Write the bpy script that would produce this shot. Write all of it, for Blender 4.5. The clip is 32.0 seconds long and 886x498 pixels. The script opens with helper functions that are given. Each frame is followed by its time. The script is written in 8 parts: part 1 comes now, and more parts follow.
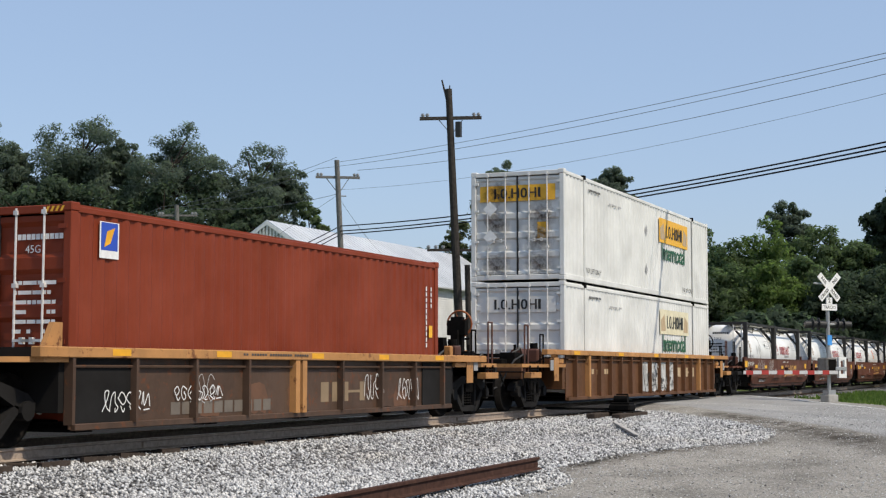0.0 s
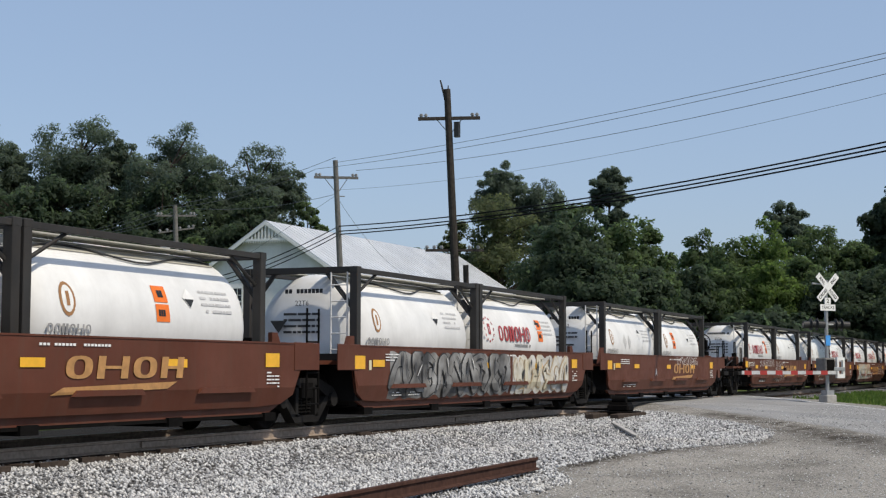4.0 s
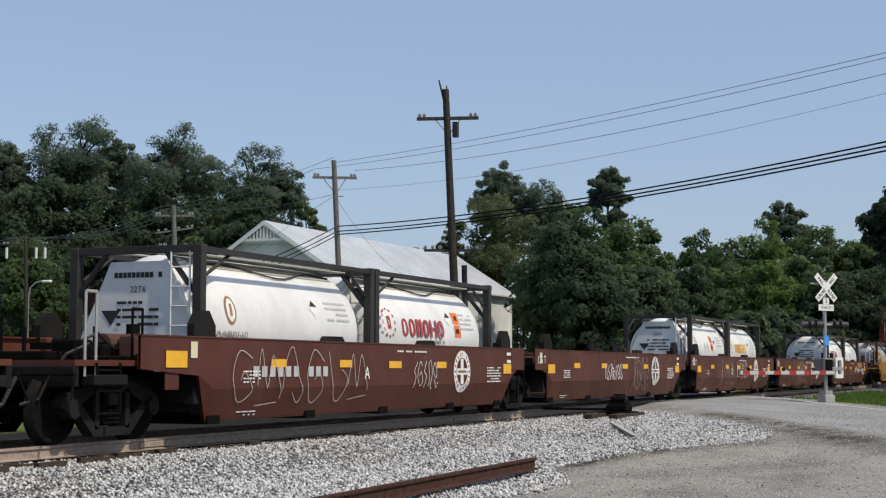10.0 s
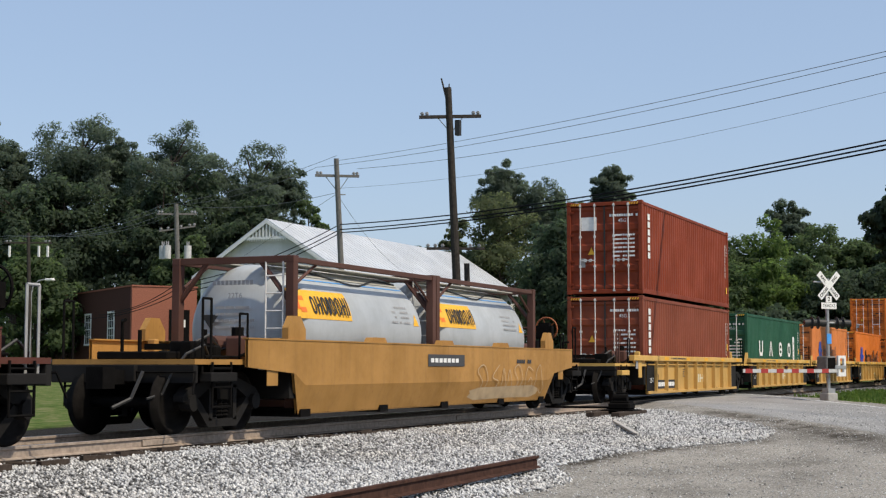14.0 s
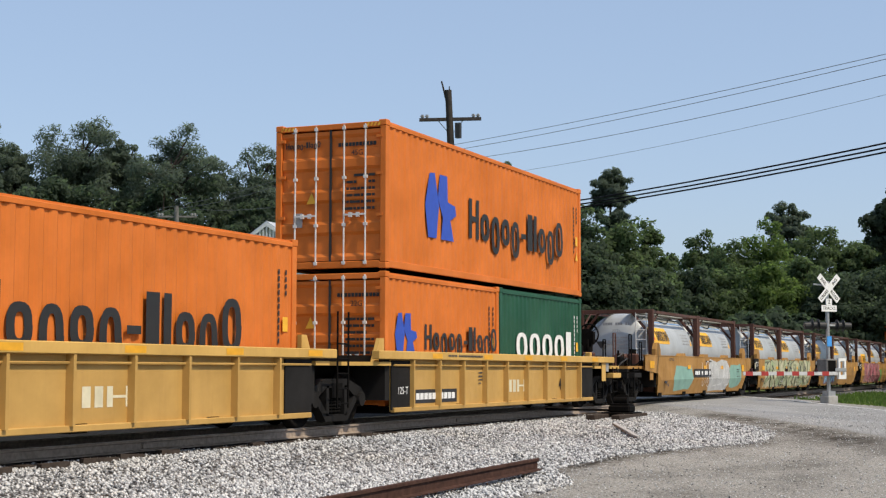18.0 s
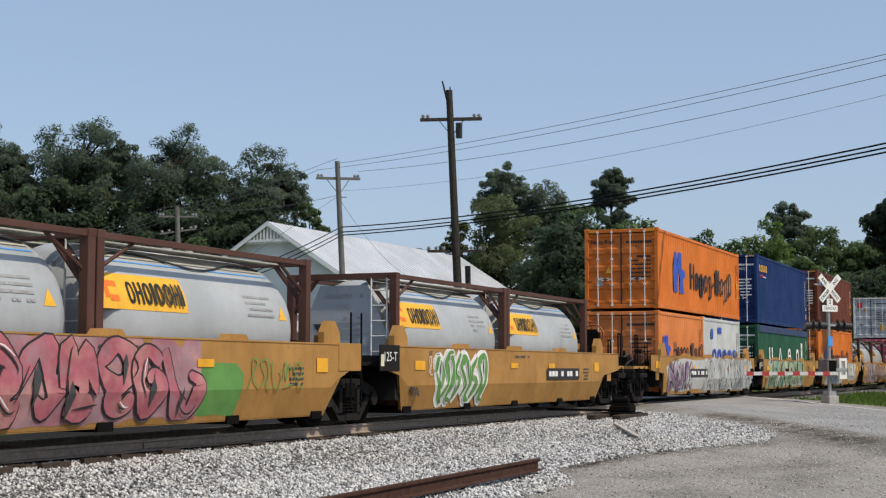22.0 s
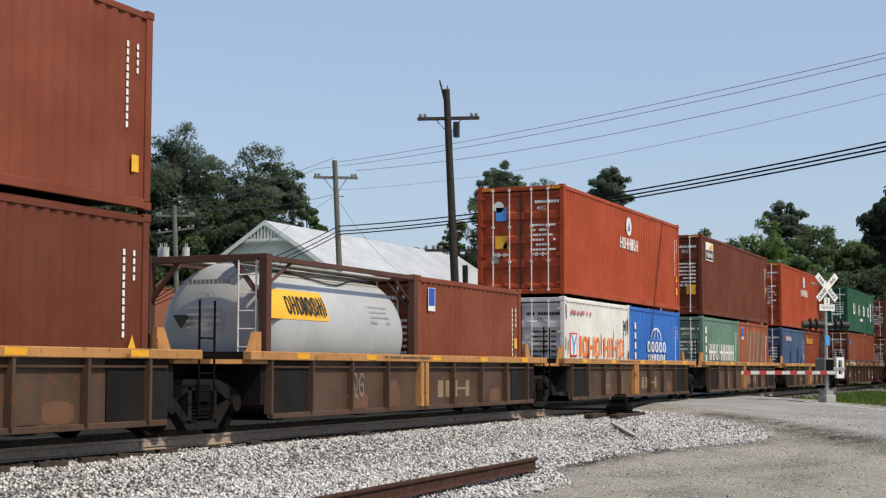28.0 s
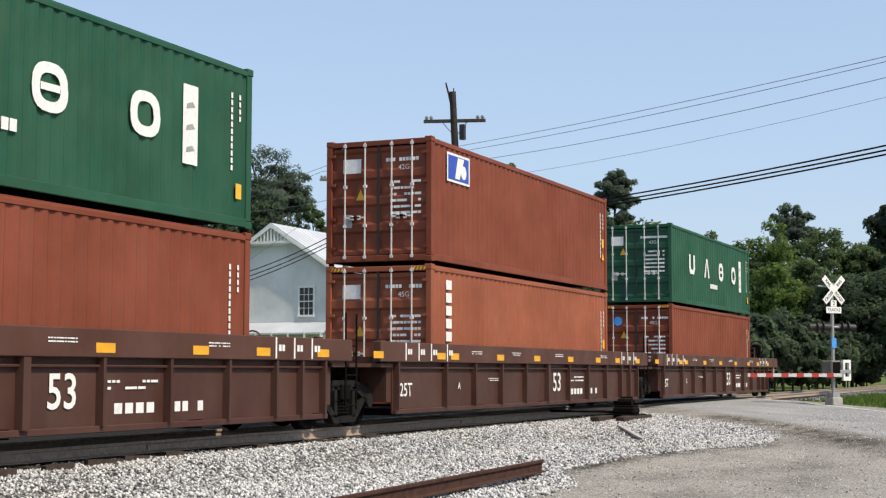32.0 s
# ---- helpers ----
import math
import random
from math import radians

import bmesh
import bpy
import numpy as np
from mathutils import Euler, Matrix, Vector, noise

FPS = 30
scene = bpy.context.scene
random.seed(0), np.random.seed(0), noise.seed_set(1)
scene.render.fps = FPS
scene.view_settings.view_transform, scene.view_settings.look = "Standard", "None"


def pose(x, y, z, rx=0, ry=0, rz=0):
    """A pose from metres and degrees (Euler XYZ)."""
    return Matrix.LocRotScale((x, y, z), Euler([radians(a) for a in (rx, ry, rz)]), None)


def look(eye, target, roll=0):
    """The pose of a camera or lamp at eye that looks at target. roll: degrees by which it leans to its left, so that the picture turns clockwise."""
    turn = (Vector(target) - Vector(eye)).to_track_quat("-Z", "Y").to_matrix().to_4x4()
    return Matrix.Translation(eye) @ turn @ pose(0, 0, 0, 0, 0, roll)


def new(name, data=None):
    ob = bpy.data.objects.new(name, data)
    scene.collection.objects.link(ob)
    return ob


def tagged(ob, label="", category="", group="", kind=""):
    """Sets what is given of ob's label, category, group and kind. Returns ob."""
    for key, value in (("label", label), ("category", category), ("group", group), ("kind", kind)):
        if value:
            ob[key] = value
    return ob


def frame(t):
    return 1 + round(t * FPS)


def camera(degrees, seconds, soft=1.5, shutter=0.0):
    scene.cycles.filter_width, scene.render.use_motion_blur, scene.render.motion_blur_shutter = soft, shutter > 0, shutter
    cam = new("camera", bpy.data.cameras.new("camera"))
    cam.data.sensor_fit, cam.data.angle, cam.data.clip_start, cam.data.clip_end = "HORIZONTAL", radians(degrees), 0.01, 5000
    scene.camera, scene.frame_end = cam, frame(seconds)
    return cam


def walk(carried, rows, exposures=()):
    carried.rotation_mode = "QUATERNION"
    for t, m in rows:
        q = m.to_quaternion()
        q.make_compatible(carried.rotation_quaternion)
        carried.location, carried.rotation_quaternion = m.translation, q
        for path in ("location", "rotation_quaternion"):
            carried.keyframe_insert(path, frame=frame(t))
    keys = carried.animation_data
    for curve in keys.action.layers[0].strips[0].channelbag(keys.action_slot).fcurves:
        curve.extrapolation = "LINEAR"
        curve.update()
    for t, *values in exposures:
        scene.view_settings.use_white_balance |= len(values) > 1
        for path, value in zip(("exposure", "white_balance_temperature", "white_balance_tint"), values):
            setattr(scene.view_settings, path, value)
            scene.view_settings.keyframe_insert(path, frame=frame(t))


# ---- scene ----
EYE = (0.0, -13.363, 1.025)
TURNS = [(0, -66.778, 4.641), (0.5, -66.813, 4.616), (1, -66.796, 4.663), (1.5, -66.749, 4.641), (2, -66.783, 4.627),
         (2.5, -66.816, 4.624), (3, -66.828, 4.616), (3.5, -66.83, 4.643), (5.5, -66.863, 4.643), (6, -66.894, 4.616),
         (6.5, -66.867, 4.616), (7, -66.857, 4.619), (7.5, -66.894, 4.649), (8, -66.895, 4.666), (8.5, -66.928, 4.649),
         (9, -66.928, 4.649), (9.5, -66.928, 4.658), (10, -66.895, 4.652), (10.5, -66.895, 4.619), (11, -66.915, 4.599),
         (11.5, -66.894, 4.591), (12, -66.867, 4.599), (12.5, -66.894, 4.585), (13, -66.86, 4.599), (13.5, -66.86, 4.574),
         (15.5, -66.526, 4.696), (16, -66.66, 4.696), (16.5, -66.761, 4.696), (17, -66.761, 4.685), (17.5, -66.761, 4.663),
         (18, -66.791, 4.685), (18.5, -66.791, 4.696), (19, -66.709, 4.706), (19.5, -66.761, 4.715), (20, -66.791, 4.682),
         (20.5, -66.796, 4.684), (21, -66.796, 4.696), (21.5, -66.796, 4.682), (22, -66.761, 4.685), (22.5, -66.761, 4.682),
         (23, -66.796, 4.682), (23.5, -66.794, 4.649), (24, -66.791, 4.652), (24.5, -66.824, 4.652), (25, -66.857, 4.663),
         (25.5, -66.857, 4.652), (26, -66.892, 4.652), (26.5, -66.892, 4.663), (28.5, -66.857, 4.652), (29, -66.857, 4.663),
         (29.5, -66.857, 4.652), (30, -66.728, 4.696), (30.5, -66.723, 4.682), (31, -66.723, 4.682), (31.5, -66.723, 4.685),
         (32, -66.622, 4.748)]
cam = camera(33.47, 32.0, soft=1.25)
walk(cam, [(t, pose(*EYE, 90 + pitch, -0.069, yaw)) for t, yaw, pitch in TURNS], exposures=[(0, 0.24, 7150, 10), (1, 0.1, 7150, 10), (2, 0.03, 7150, 10), (3, 0.05, 7150, 10), (7, 0.08, 7200, 10), (9, 0.03, 7200, 10), (10, 0.07, 7200, 10), (11, 0.14, 7200, 10), (12, 0.24, 7250, 10), (13, 0.22, 7300, 10), (16, 0.34, 7400, 10), (18, 0.29, 7350, 10), (20, 0.24, 7300, 10), (22, 0.14, 7300, 10), (23, 0.18, 7350, 10), (24, 0.3, 7400, 10), (25, 0.5, 7600, 10), (26, 0.22, 7400, 10), (29, 0.38, 7600, 10), (30, 0.54, 7600, 10), (31, 0.46, 7600, 10), (32, 0.5, 7500, 10)])

# ---- sky and sun ----
SUN_TO = Vector((-0.13, -0.59, 0.79)).normalized()
world = bpy.data.worlds.new("sky")
scene.world = world
world.use_nodes = True
wt = world.node_tree
sky = wt.nodes.new("ShaderNodeTexSky")
sky.sky_type, sky.sun_disc = "NISHITA", False
sky.sun_elevation = math.asin(SUN_TO.z)
sky.sun_rotation = math.atan2(SUN_TO.x, SUN_TO.y)
sky.air_density, sky.dust_density, sky.ozone_density, sky.altitude = 1.0, 1.7, 4.5, 100
tint = wt.nodes.new("ShaderNodeMix")      # hazy summer air, a little violet
tint.data_type, tint.blend_type = "RGBA", "MULTIPLY"
tint.inputs["Factor"].default_value = 1.0
tint.inputs["B"].default_value = (1.03, 0.985, 0.985, 1)
wt.links.new(sky.outputs[0], tint.inputs["A"])
haze = wt.nodes.new("ShaderNodeMix")      # the even veil of a humid day
haze.data_type = "RGBA"
haze.inputs["Factor"].default_value = 0.55
haze.inputs["B"].default_value = (2.04, 2.95, 4.6, 1)
wt.links.new(tint.outputs["Result"], haze.inputs["A"])
wt.links.new(haze.outputs["Result"], wt.nodes["Background"].inputs[0])
wt.nodes["Background"].inputs[1].default_value = 0.15
sun = new("sun", bpy.data.lights.new("sun", "SUN"))
sun.data.energy, sun.data.angle, sun.data.color = 3.1, radians(1.2), (1.0, 0.95, 0.86)
sun.matrix_world = look((0, 0, 60), Vector((0, 0, 60)) - SUN_TO)


# ---- materials ----
def ramp(nt, src, stops):
    r = nt.nodes.new("ShaderNodeValToRGB")
    els = r.color_ramp.elements
    while len(els) < len(stops):
        els.new(0.5)
    for e, (p, c) in zip(els, stops):
        e.position, e.color = p, (c if len(c) == 4 else (*c, 1))
    nt.links.new(src, r.inputs[0])
    return r.outputs[0]


def mapped(nt, scale=(1, 1, 1), space="Object"):
    tc, mp = nt.nodes.new("ShaderNodeTexCoord"), nt.nodes.new("ShaderNodeMapping")
    mp.inputs["Scale"].default_value = scale
    nt.links.new(tc.outputs[space], mp.inputs[0])
    return mp.outputs[0]


def noise_of(nt, vec, scale, detail=4, rough=0.6):
    n = nt.nodes.new("ShaderNodeTexNoise")
    n.inputs["Scale"].default_value, n.inputs["Detail"].default_value, n.inputs["Roughness"].default_value = scale, detail, rough
    nt.links.new(vec, n.inputs["Vector"])
    return n.outputs["Fac"]


def mix(nt, fac, a, b, mode="MIX"):
    m = nt.nodes.new("ShaderNodeMix")
    m.data_type, m.blend_type = "RGBA", mode
    for sock, v in ((m.inputs["Factor"], fac), (m.inputs["A"], a), (m.inputs["B"], b)):
        if isinstance(v, (int, float)):
            sock.default_value = v
        elif isinstance(v, tuple):
            sock.default_value = v if len(v) == 4 else (*v, 1)
        else:
            nt.links.new(v, sock)
    return m.outputs["Result"]


def bump(nt, height, bsdf, strength=0.2, dist=0.01):
    b = nt.nodes.new("ShaderNodeBump")
    b.inputs["Strength"].default_value, b.inputs["Distance"].default_value = strength, dist
    nt.links.new(height, b.inputs["Height"])
    nt.links.new(b.outputs[0], bsdf.inputs["Normal"])


def blank(name):
    m = bpy.data.materials.new(name)
    m.use_nodes = True
    return m, m.node_tree, m.node_tree.nodes["Principled BSDF"]


def paint(name, rgb, dirt=0.35, rust=0.12, rough=0.5, dirt_rgb=(0.09, 0.07, 0.055), metal=0.0, streak=1.0, scale=1.0):
    """Weathered paint: soft fading, rain streaks of dirt running down, chips of rust."""
    m, nt, b = blank(name)
    info = nt.nodes.new("ShaderNodeObjectInfo")
    vec = mapped(nt)
    add = nt.nodes.new("ShaderNodeVectorMath")
    add.operation = "MULTIPLY_ADD"
    add.inputs[1].default_value = (1, 1, 1)
    cmb = nt.nodes.new("ShaderNodeVectorMath")
    cmb.operation = "SCALE"
    cmb.inputs[0].default_value = (37.0, 19.0, 11.0)
    nt.links.new(info.outputs["Random"], cmb.inputs["Scale"])
    nt.links.new(vec, add.inputs[0])
    nt.links.new(cmb.outputs[0], add.inputs[2])
    v = add.outputs[0]
    fade = noise_of(nt, v, 0.7 * scale, 5)
    light = tuple(min(1, c * 1.14 + 0.012) for c in rgb)
    dark = tuple(c * 0.84 for c in rgb)
    col = ramp(nt, fade, [(0.3, dark), (0.7, light)])
    mp = nt.nodes.new("ShaderNodeMapping")
    mp.inputs["Scale"].default_value = (5.0 * scale, 5.0 * scale, 0.35 * streak * scale)
    nt.links.new(v, mp.inputs[0])
    run = ramp(nt, noise_of(nt, mp.outputs[0], 1.4, 6, 0.7), [(0.5, (0, 0, 0)), (0.78, (1, 1, 1))])
    blot = ramp(nt, noise_of(nt, v, 1.1 * scale, 6, 0.7), [(0.42, (0, 0, 0)), (0.75, (1, 1, 1))])
    both = mix(nt, 0.5, run, blot)
    k = nt.nodes.new("ShaderNodeMath")
    k.operation = "MULTIPLY"
    k.inputs[1].default_value = dirt * 1.6
    nt.links.new(both, k.inputs[0])
    col = mix(nt, k.outputs[0], col, dirt_rgb)
    chips = ramp(nt, noise_of(nt, v, 5.0 * scale, 8, 0.75), [(0.66 - rust * 0.3, (0, 0, 0)), (0.72 - rust * 0.3, (1, 1, 1))])
    k2 = nt.nodes.new("ShaderNodeMath")
    k2.operation = "MULTIPLY"
    k2.inputs[1].default_value = min(1.0, rust * 3)
    nt.links.new(chips, k2.inputs[0])
    col = mix(nt, k2.outputs[0], col, (0.14, 0.05, 0.022))
    nt.links.new(col, b.inputs["Base Color"])
    rr = ramp(nt, blot, [(0.0, (rough,) * 3), (1.0, (min(1, rough + 0.3),) * 3)])
    nt.links.new(rr, b.inputs["Roughness"])
    b.inputs["Metallic"].default_value = metal
    b.inputs["Specular IOR Level"].default_value = 0.2
    bump(nt, noise_of(nt, v, 30 * scale, 3), b, 0.08, 0.004)
    return m


def plain(name, rgb, rough=0.6, metal=0.0, vary=0.12, scale=6.0, bmp=0.15):
    m, nt, b = blank(name)
    f = noise_of(nt, mapped(nt), scale, 5)
    nt.links.new(ramp(nt, f, [(0.3, tuple(c * (1 - vary) for c in rgb)), (0.7, tuple(min(1, c * (1 + vary)) for c in rgb))]), b.inputs["Base Color"])
    b.inputs["Roughness"].default_value, b.inputs["Metallic"].default_value = rough, metal
    if rough >= 0.75:
        b.inputs["Specular IOR Level"].default_value = 0.08
    bump(nt, f, b, bmp, 0.006)
    return m


def leafy(name, a, c, sun_rgb):
    m, nt, b = blank(name)
    g = nt.nodes.new("ShaderNodeNewGeometry")
    f = noise_of(nt, mapped(nt, (1, 1, 1)), 0.35, 3)
    col = mix(nt, f, ramp(nt, g.outputs["Random Per Island"], [(0.0, tuple(0.6 * p + 0.4 * q for p, q in zip(a, c))), (0.6, c), (1.0, tuple(0.5 * p + 0.5 * q for p, q in zip(c, sun_rgb)))]), a)
    nt.links.new(col, b.inputs["Base Color"])
    b.inputs["Roughness"].default_value = 0.75
    b.inputs["Specular IOR Level"].default_value = 0.2
    thin = nt.nodes.new("ShaderNodeBsdfTranslucent")
    nt.links.new(mix(nt, 1.0, col, (1.9, 2.0, 1.6), "MULTIPLY"), thin.inputs[0])
    both = nt.nodes.new("ShaderNodeMixShader")
    both.inputs[0].default_value = 0.58
    nt.links.new(b.outputs[0], both.inputs[1])
    nt.links.new(thin.outputs[0], both.inputs[2])
    nt.links.new(both.outputs[0], nt.nodes["Material Output"].inputs[0])
    return m


M = {}
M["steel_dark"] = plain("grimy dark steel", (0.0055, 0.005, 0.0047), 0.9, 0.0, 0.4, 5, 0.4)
M["black"] = plain("black paint", (0.018, 0.018, 0.018), 0.6, 0, 0.2)
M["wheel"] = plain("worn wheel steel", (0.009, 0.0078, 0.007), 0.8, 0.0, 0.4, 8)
M["rod"] = plain("galvanised rod", (0.66, 0.65, 0.63), 0.5, 0.1, 0.2)
M["white_mark"] = plain("white lettering", (0.75, 0.75, 0.73), 0.6, 0, 0.12, 9)
M["black_mark"] = plain("black lettering", (0.015, 0.015, 0.015), 0.6, 0, 0.2)
M["yellow_mark"] = plain("yellow reflective plate", (0.80, 0.42, 0.03), 0.5, 0, 0.1)
M["gold_mark"] = plain("faded gold lettering", (0.42, 0.22, 0.08), 0.6, 0, 0.25)
M["red_mark"] = plain("red lettering", (0.60, 0.035, 0.025), 0.5, 0, 0.1)
M["tank_red"] = plain("dull red lettering", (0.36, 0.045, 0.05), 0.6, 0, 0.2)
M["faint_mark"] = plain("faded grey lettering", (0.48, 0.48, 0.48), 0.6, 0, 0.15)
M["blue_mark"] = plain("blue emblem", (0.02, 0.07, 0.42), 0.5, 0, 0.1)
M["green_mark"] = plain("dark green lettering", (0.008, 0.09, 0.035), 0.5, 0, 0.1)
M["orange_mark"] = plain("orange hazard plate", (0.80, 0.17, 0.015), 0.5, 0, 0.1)
M["grey_mark"] = plain("grey sticker", (0.30, 0.30, 0.30), 0.6, 0, 0.2)
M["sky_mark"] = plain("light blue sticker", (0.05, 0.30, 0.72), 0.5, 0, 0.1)


# ---- mesh helpers ----
def box(bm, x0, x1, y0, y1, z0, z1):
    vs = [bm.verts.new(p) for p in ((x0, y0, z0), (x1, y0, z0), (x1, y1, z0), (x0, y1, z0), (x0, y0, z1), (x1, y0, z1), (x1, y1, z1), (x0, y1, z1))]
    for f in ((3, 2, 1, 0), (4, 5, 6, 7), (0, 1, 5, 4), (1, 2, 6, 5), (2, 3, 7, 6), (3, 0, 4, 7)):
        bm.faces.new([vs[i] for i in f])


def bbox(x0, x1, y0, y1, z0, z1, bevel=0.0):
    bm = bmesh.new()
    box(bm, x0, x1, y0, y1, z0, z1)
    if bevel:
        bmesh.ops.bevel(bm, geom=list(bm.edges), offset=bevel, segments=1, affect="EDGES")
    return bm


def boxes(*rows):
    bm = bmesh.new()
    for r in rows:
        box(bm, *r)
    return bm


def prism(bm, pts, axis, a, b):
    """A flat outline (u, v) pushed along an axis from a to b."""
    def at(u, v, w):
        return {"x": (w, u, v), "y": (u, w, v), "z": (u, v, w)}[axis]
    lo, hi = [bm.verts.new(at(u, v, a)) for u, v in pts], [bm.verts.new(at(u, v, b)) for u, v in pts]
    n = len(pts)
    fs = [bm.faces.new(lo), bm.faces.new(hi[::-1])]
    fs += [bm.faces.new((lo[i], hi[i], hi[(i + 1) % n], lo[(i + 1) % n])) for i in range(n)]
    bmesh.ops.recalc_face_normals(bm, faces=fs)


def bprism(pts, axis, a, b):
    bm = bmesh.new()
    prism(bm, pts, axis, a, b)
    return bm


def tube(bm, p, q, r, n=8, r2=None):
    p, q = Vector(p), Vector(q)
    d = (q - p).normalized()
    s = d.orthogonal().normalized()
    t = d.cross(s)
    r2 = r if r2 is None else r2
    ra = [bm.verts.new(p + (s * math.cos(k * math.tau / n) + t * math.sin(k * math.tau / n)) * r) for k in range(n)]
    rb = [bm.verts.new(q + (s * math.cos(k * math.tau / n) + t * math.sin(k * math.tau / n)) * r2) for k in range(n)]
    for k in range(n):
        bm.faces.new((ra[k], ra[(k + 1) % n], rb[(k + 1) % n], rb[k]))
    bm.faces.new(ra[::-1]), bm.faces.new(rb)


def btube(p, q, r, n=8, r2=None):
    bm = bmesh.new()
    tube(bm, p, q, r, n, r2)
    return bm


def btubes(rows, n=6):
    bm = bmesh.new()
    for p, q, r in rows:
        tube(bm, p, q, r, n)
    return bm


def path_tube(bm, pts, r, n=6):
    """A tube through points, its rings turned with the path."""
    pts, rings, u = [Vector(p) for p in pts], [], None
    for i, p in enumerate(pts):
        d = (pts[min(i + 1, len(pts) - 1)] - pts[max(i - 1, 0)]).normalized()
        u = d.orthogonal().normalized() if u is None else (u - d * u.dot(d)).normalized()
        v = d.cross(u)
        rings.append([bm.verts.new(p + (u * math.cos(k * math.tau / n) + v * math.sin(k * math.tau / n)) * r) for k in range(n)])
    for a, b in zip(rings, rings[1:]):
        for k in range(n):
            bm.faces.new((a[k], a[(k + 1) % n], b[(k + 1) % n], b[k]))


def sweep(bm, pts, r, n=5):
    """One unbroken tube through many points."""
    d = (pts[-1] - pts[0]).normalized()
    u = d.orthogonal().normalized()
    v = d.cross(u)
    rings = [[bm.verts.new(p + (u * math.cos(k * math.tau / n) + v * math.sin(k * math.tau / n)) * r) for k in range(n)] for p in pts]
    for a, b in zip(rings, rings[1:]):
        for k in range(n):
            bm.faces.new((a[k], a[(k + 1) % n], b[(k + 1) % n], b[k]))


def torus(bm, c, R, r, axis="x", n=20, k=6):
    rings = []
    for i in range(n):
        a = i * math.tau / n
        row = []
        for j in range(k):
            b = j * math.tau / k
            u, v, w = (R + r * math.cos(b)) * math.cos(a), (R + r * math.cos(b)) * math.sin(a), r * math.sin(b)
            off = {"x": (w, u, v), "y": (u, w, v), "z": (u, v, w)}[axis]
            row.append(bm.verts.new(Vector(c) + Vector(off)))
        rings.append(row)
    for i in range(n):
        for j in range(k):
            bm.faces.new((rings[i][j], rings[(i + 1) % n][j], rings[(i + 1) % n][(j + 1) % k], rings[i][(j + 1) % k]))


def mesh_of(bm, name="mesh", smooth=False):
    me = bpy.data.meshes.new(name)
    bmesh.ops.recalc_face_normals(bm, faces=list(bm.faces))
    bm.to_mesh(me)
    bm.free()
    if smooth:
        me.shade_smooth()
    return me


def part(name, bm, material, parent, label="", m=None, smooth=False, kind=""):
    if name in ("serial_mark", "data_panel", "stencil", "car_number", "faded_emblem", "small_name", "graffiti", "emblem", "name_lettering", "lettering", "round_emblem", "standing_seam", "name_board", "name_plate"):
        kind = "stuff"
    me = bm if isinstance(bm, bpy.types.Mesh) else mesh_of(bm, name, smooth)
    if not me.materials:
        me.materials.append(material)
    ob = new(name, me)
    ob.parent = parent
    if m is not None:
        ob.matrix_basis = m
    return tagged(ob, label, kind=kind)


def thing(name, label, category, group="", m=None, kind=""):
    ob = new(name)
    if m is not None:
        ob.matrix_basis = m
    return tagged(ob, label, category, group, kind)


TEXTS = {}


def text_mesh(body, size, material, bold=0.0, align="CENTER"):
    key = (body, size, material.name, bold, align)
    if key not in TEXTS:
        cu = bpy.data.curves.new("lettering", "FONT")
        cu.body, cu.size, cu.align_x, cu.align_y, cu.offset = body, size, align, "CENTER", bold
        cu.resolution_u = 3
        ob = bpy.data.objects.new("lettering", cu)
        me = bpy.data.meshes.new_from_object(ob)
        bpy.data.objects.remove(ob)
        bpy.data.curves.remove(cu)
        me.materials.clear()
        me.materials.append(material)
        TEXTS[key] = me
    return TEXTS[key]


SIDE = (90, 0, 0)      # a flat mark on a face towards -y
FRONT = (90, 0, -90)   # a flat mark on a face towards -x


def lettering(body, size, material, parent, x, y, z, face=SIDE, bold=0.0, align="CENTER", stretch=1.0):
    me = text_mesh(body, size, material, bold, align)
    return part("lettering", me, material, parent, "", pose(x, y, z, *face) @ Matrix.Diagonal((stretch, 1, 1, 1)))


def flat(polys):
    """Flat outlines in (u, v), each a little proud of the one before."""
    bm = bmesh.new()
    for i, pts in enumerate(polys):
        bm.faces.new([bm.verts.new((u, v, i * 0.0004)) for u, v in pts])
    return bm


def rect(u, v, w, h):
    return [(u - w / 2, v - h / 2), (u + w / 2, v - h / 2), (u + w / 2, v + h / 2), (u - w / 2, v + h / 2)]


def disc(u, v, r, n=20, r2=None):
    return [(u + r * math.cos(k * math.tau / n), v + (r2 or r) * math.sin(k * math.tau / n)) for k in range(n)]


def mark(name, polys, material, parent, x, y, z, face=SIDE, label=""):
    return part(name, flat(polys), material, parent, label, pose(x, y, z, *face))


def ring(u, v, rx, rz, st, n=20, p=2.6):
    """A rounded frame of stroke st round (u, v), as short four-cornered pieces."""
    def at(k, a, b):
        c, s = math.cos(k * math.tau / n), math.sin(k * math.tau / n)
        return (u + a * math.copysign(abs(c) ** (2 / p), c), v + b * math.copysign(abs(s) ** (2 / p), s))
    return [[at(k, rx, rz), at(k + 1, rx, rz), at(k + 1, rx - st, rz - st * 0.9), at(k, rx - st, rz - st * 0.9)] for k in range(n)]


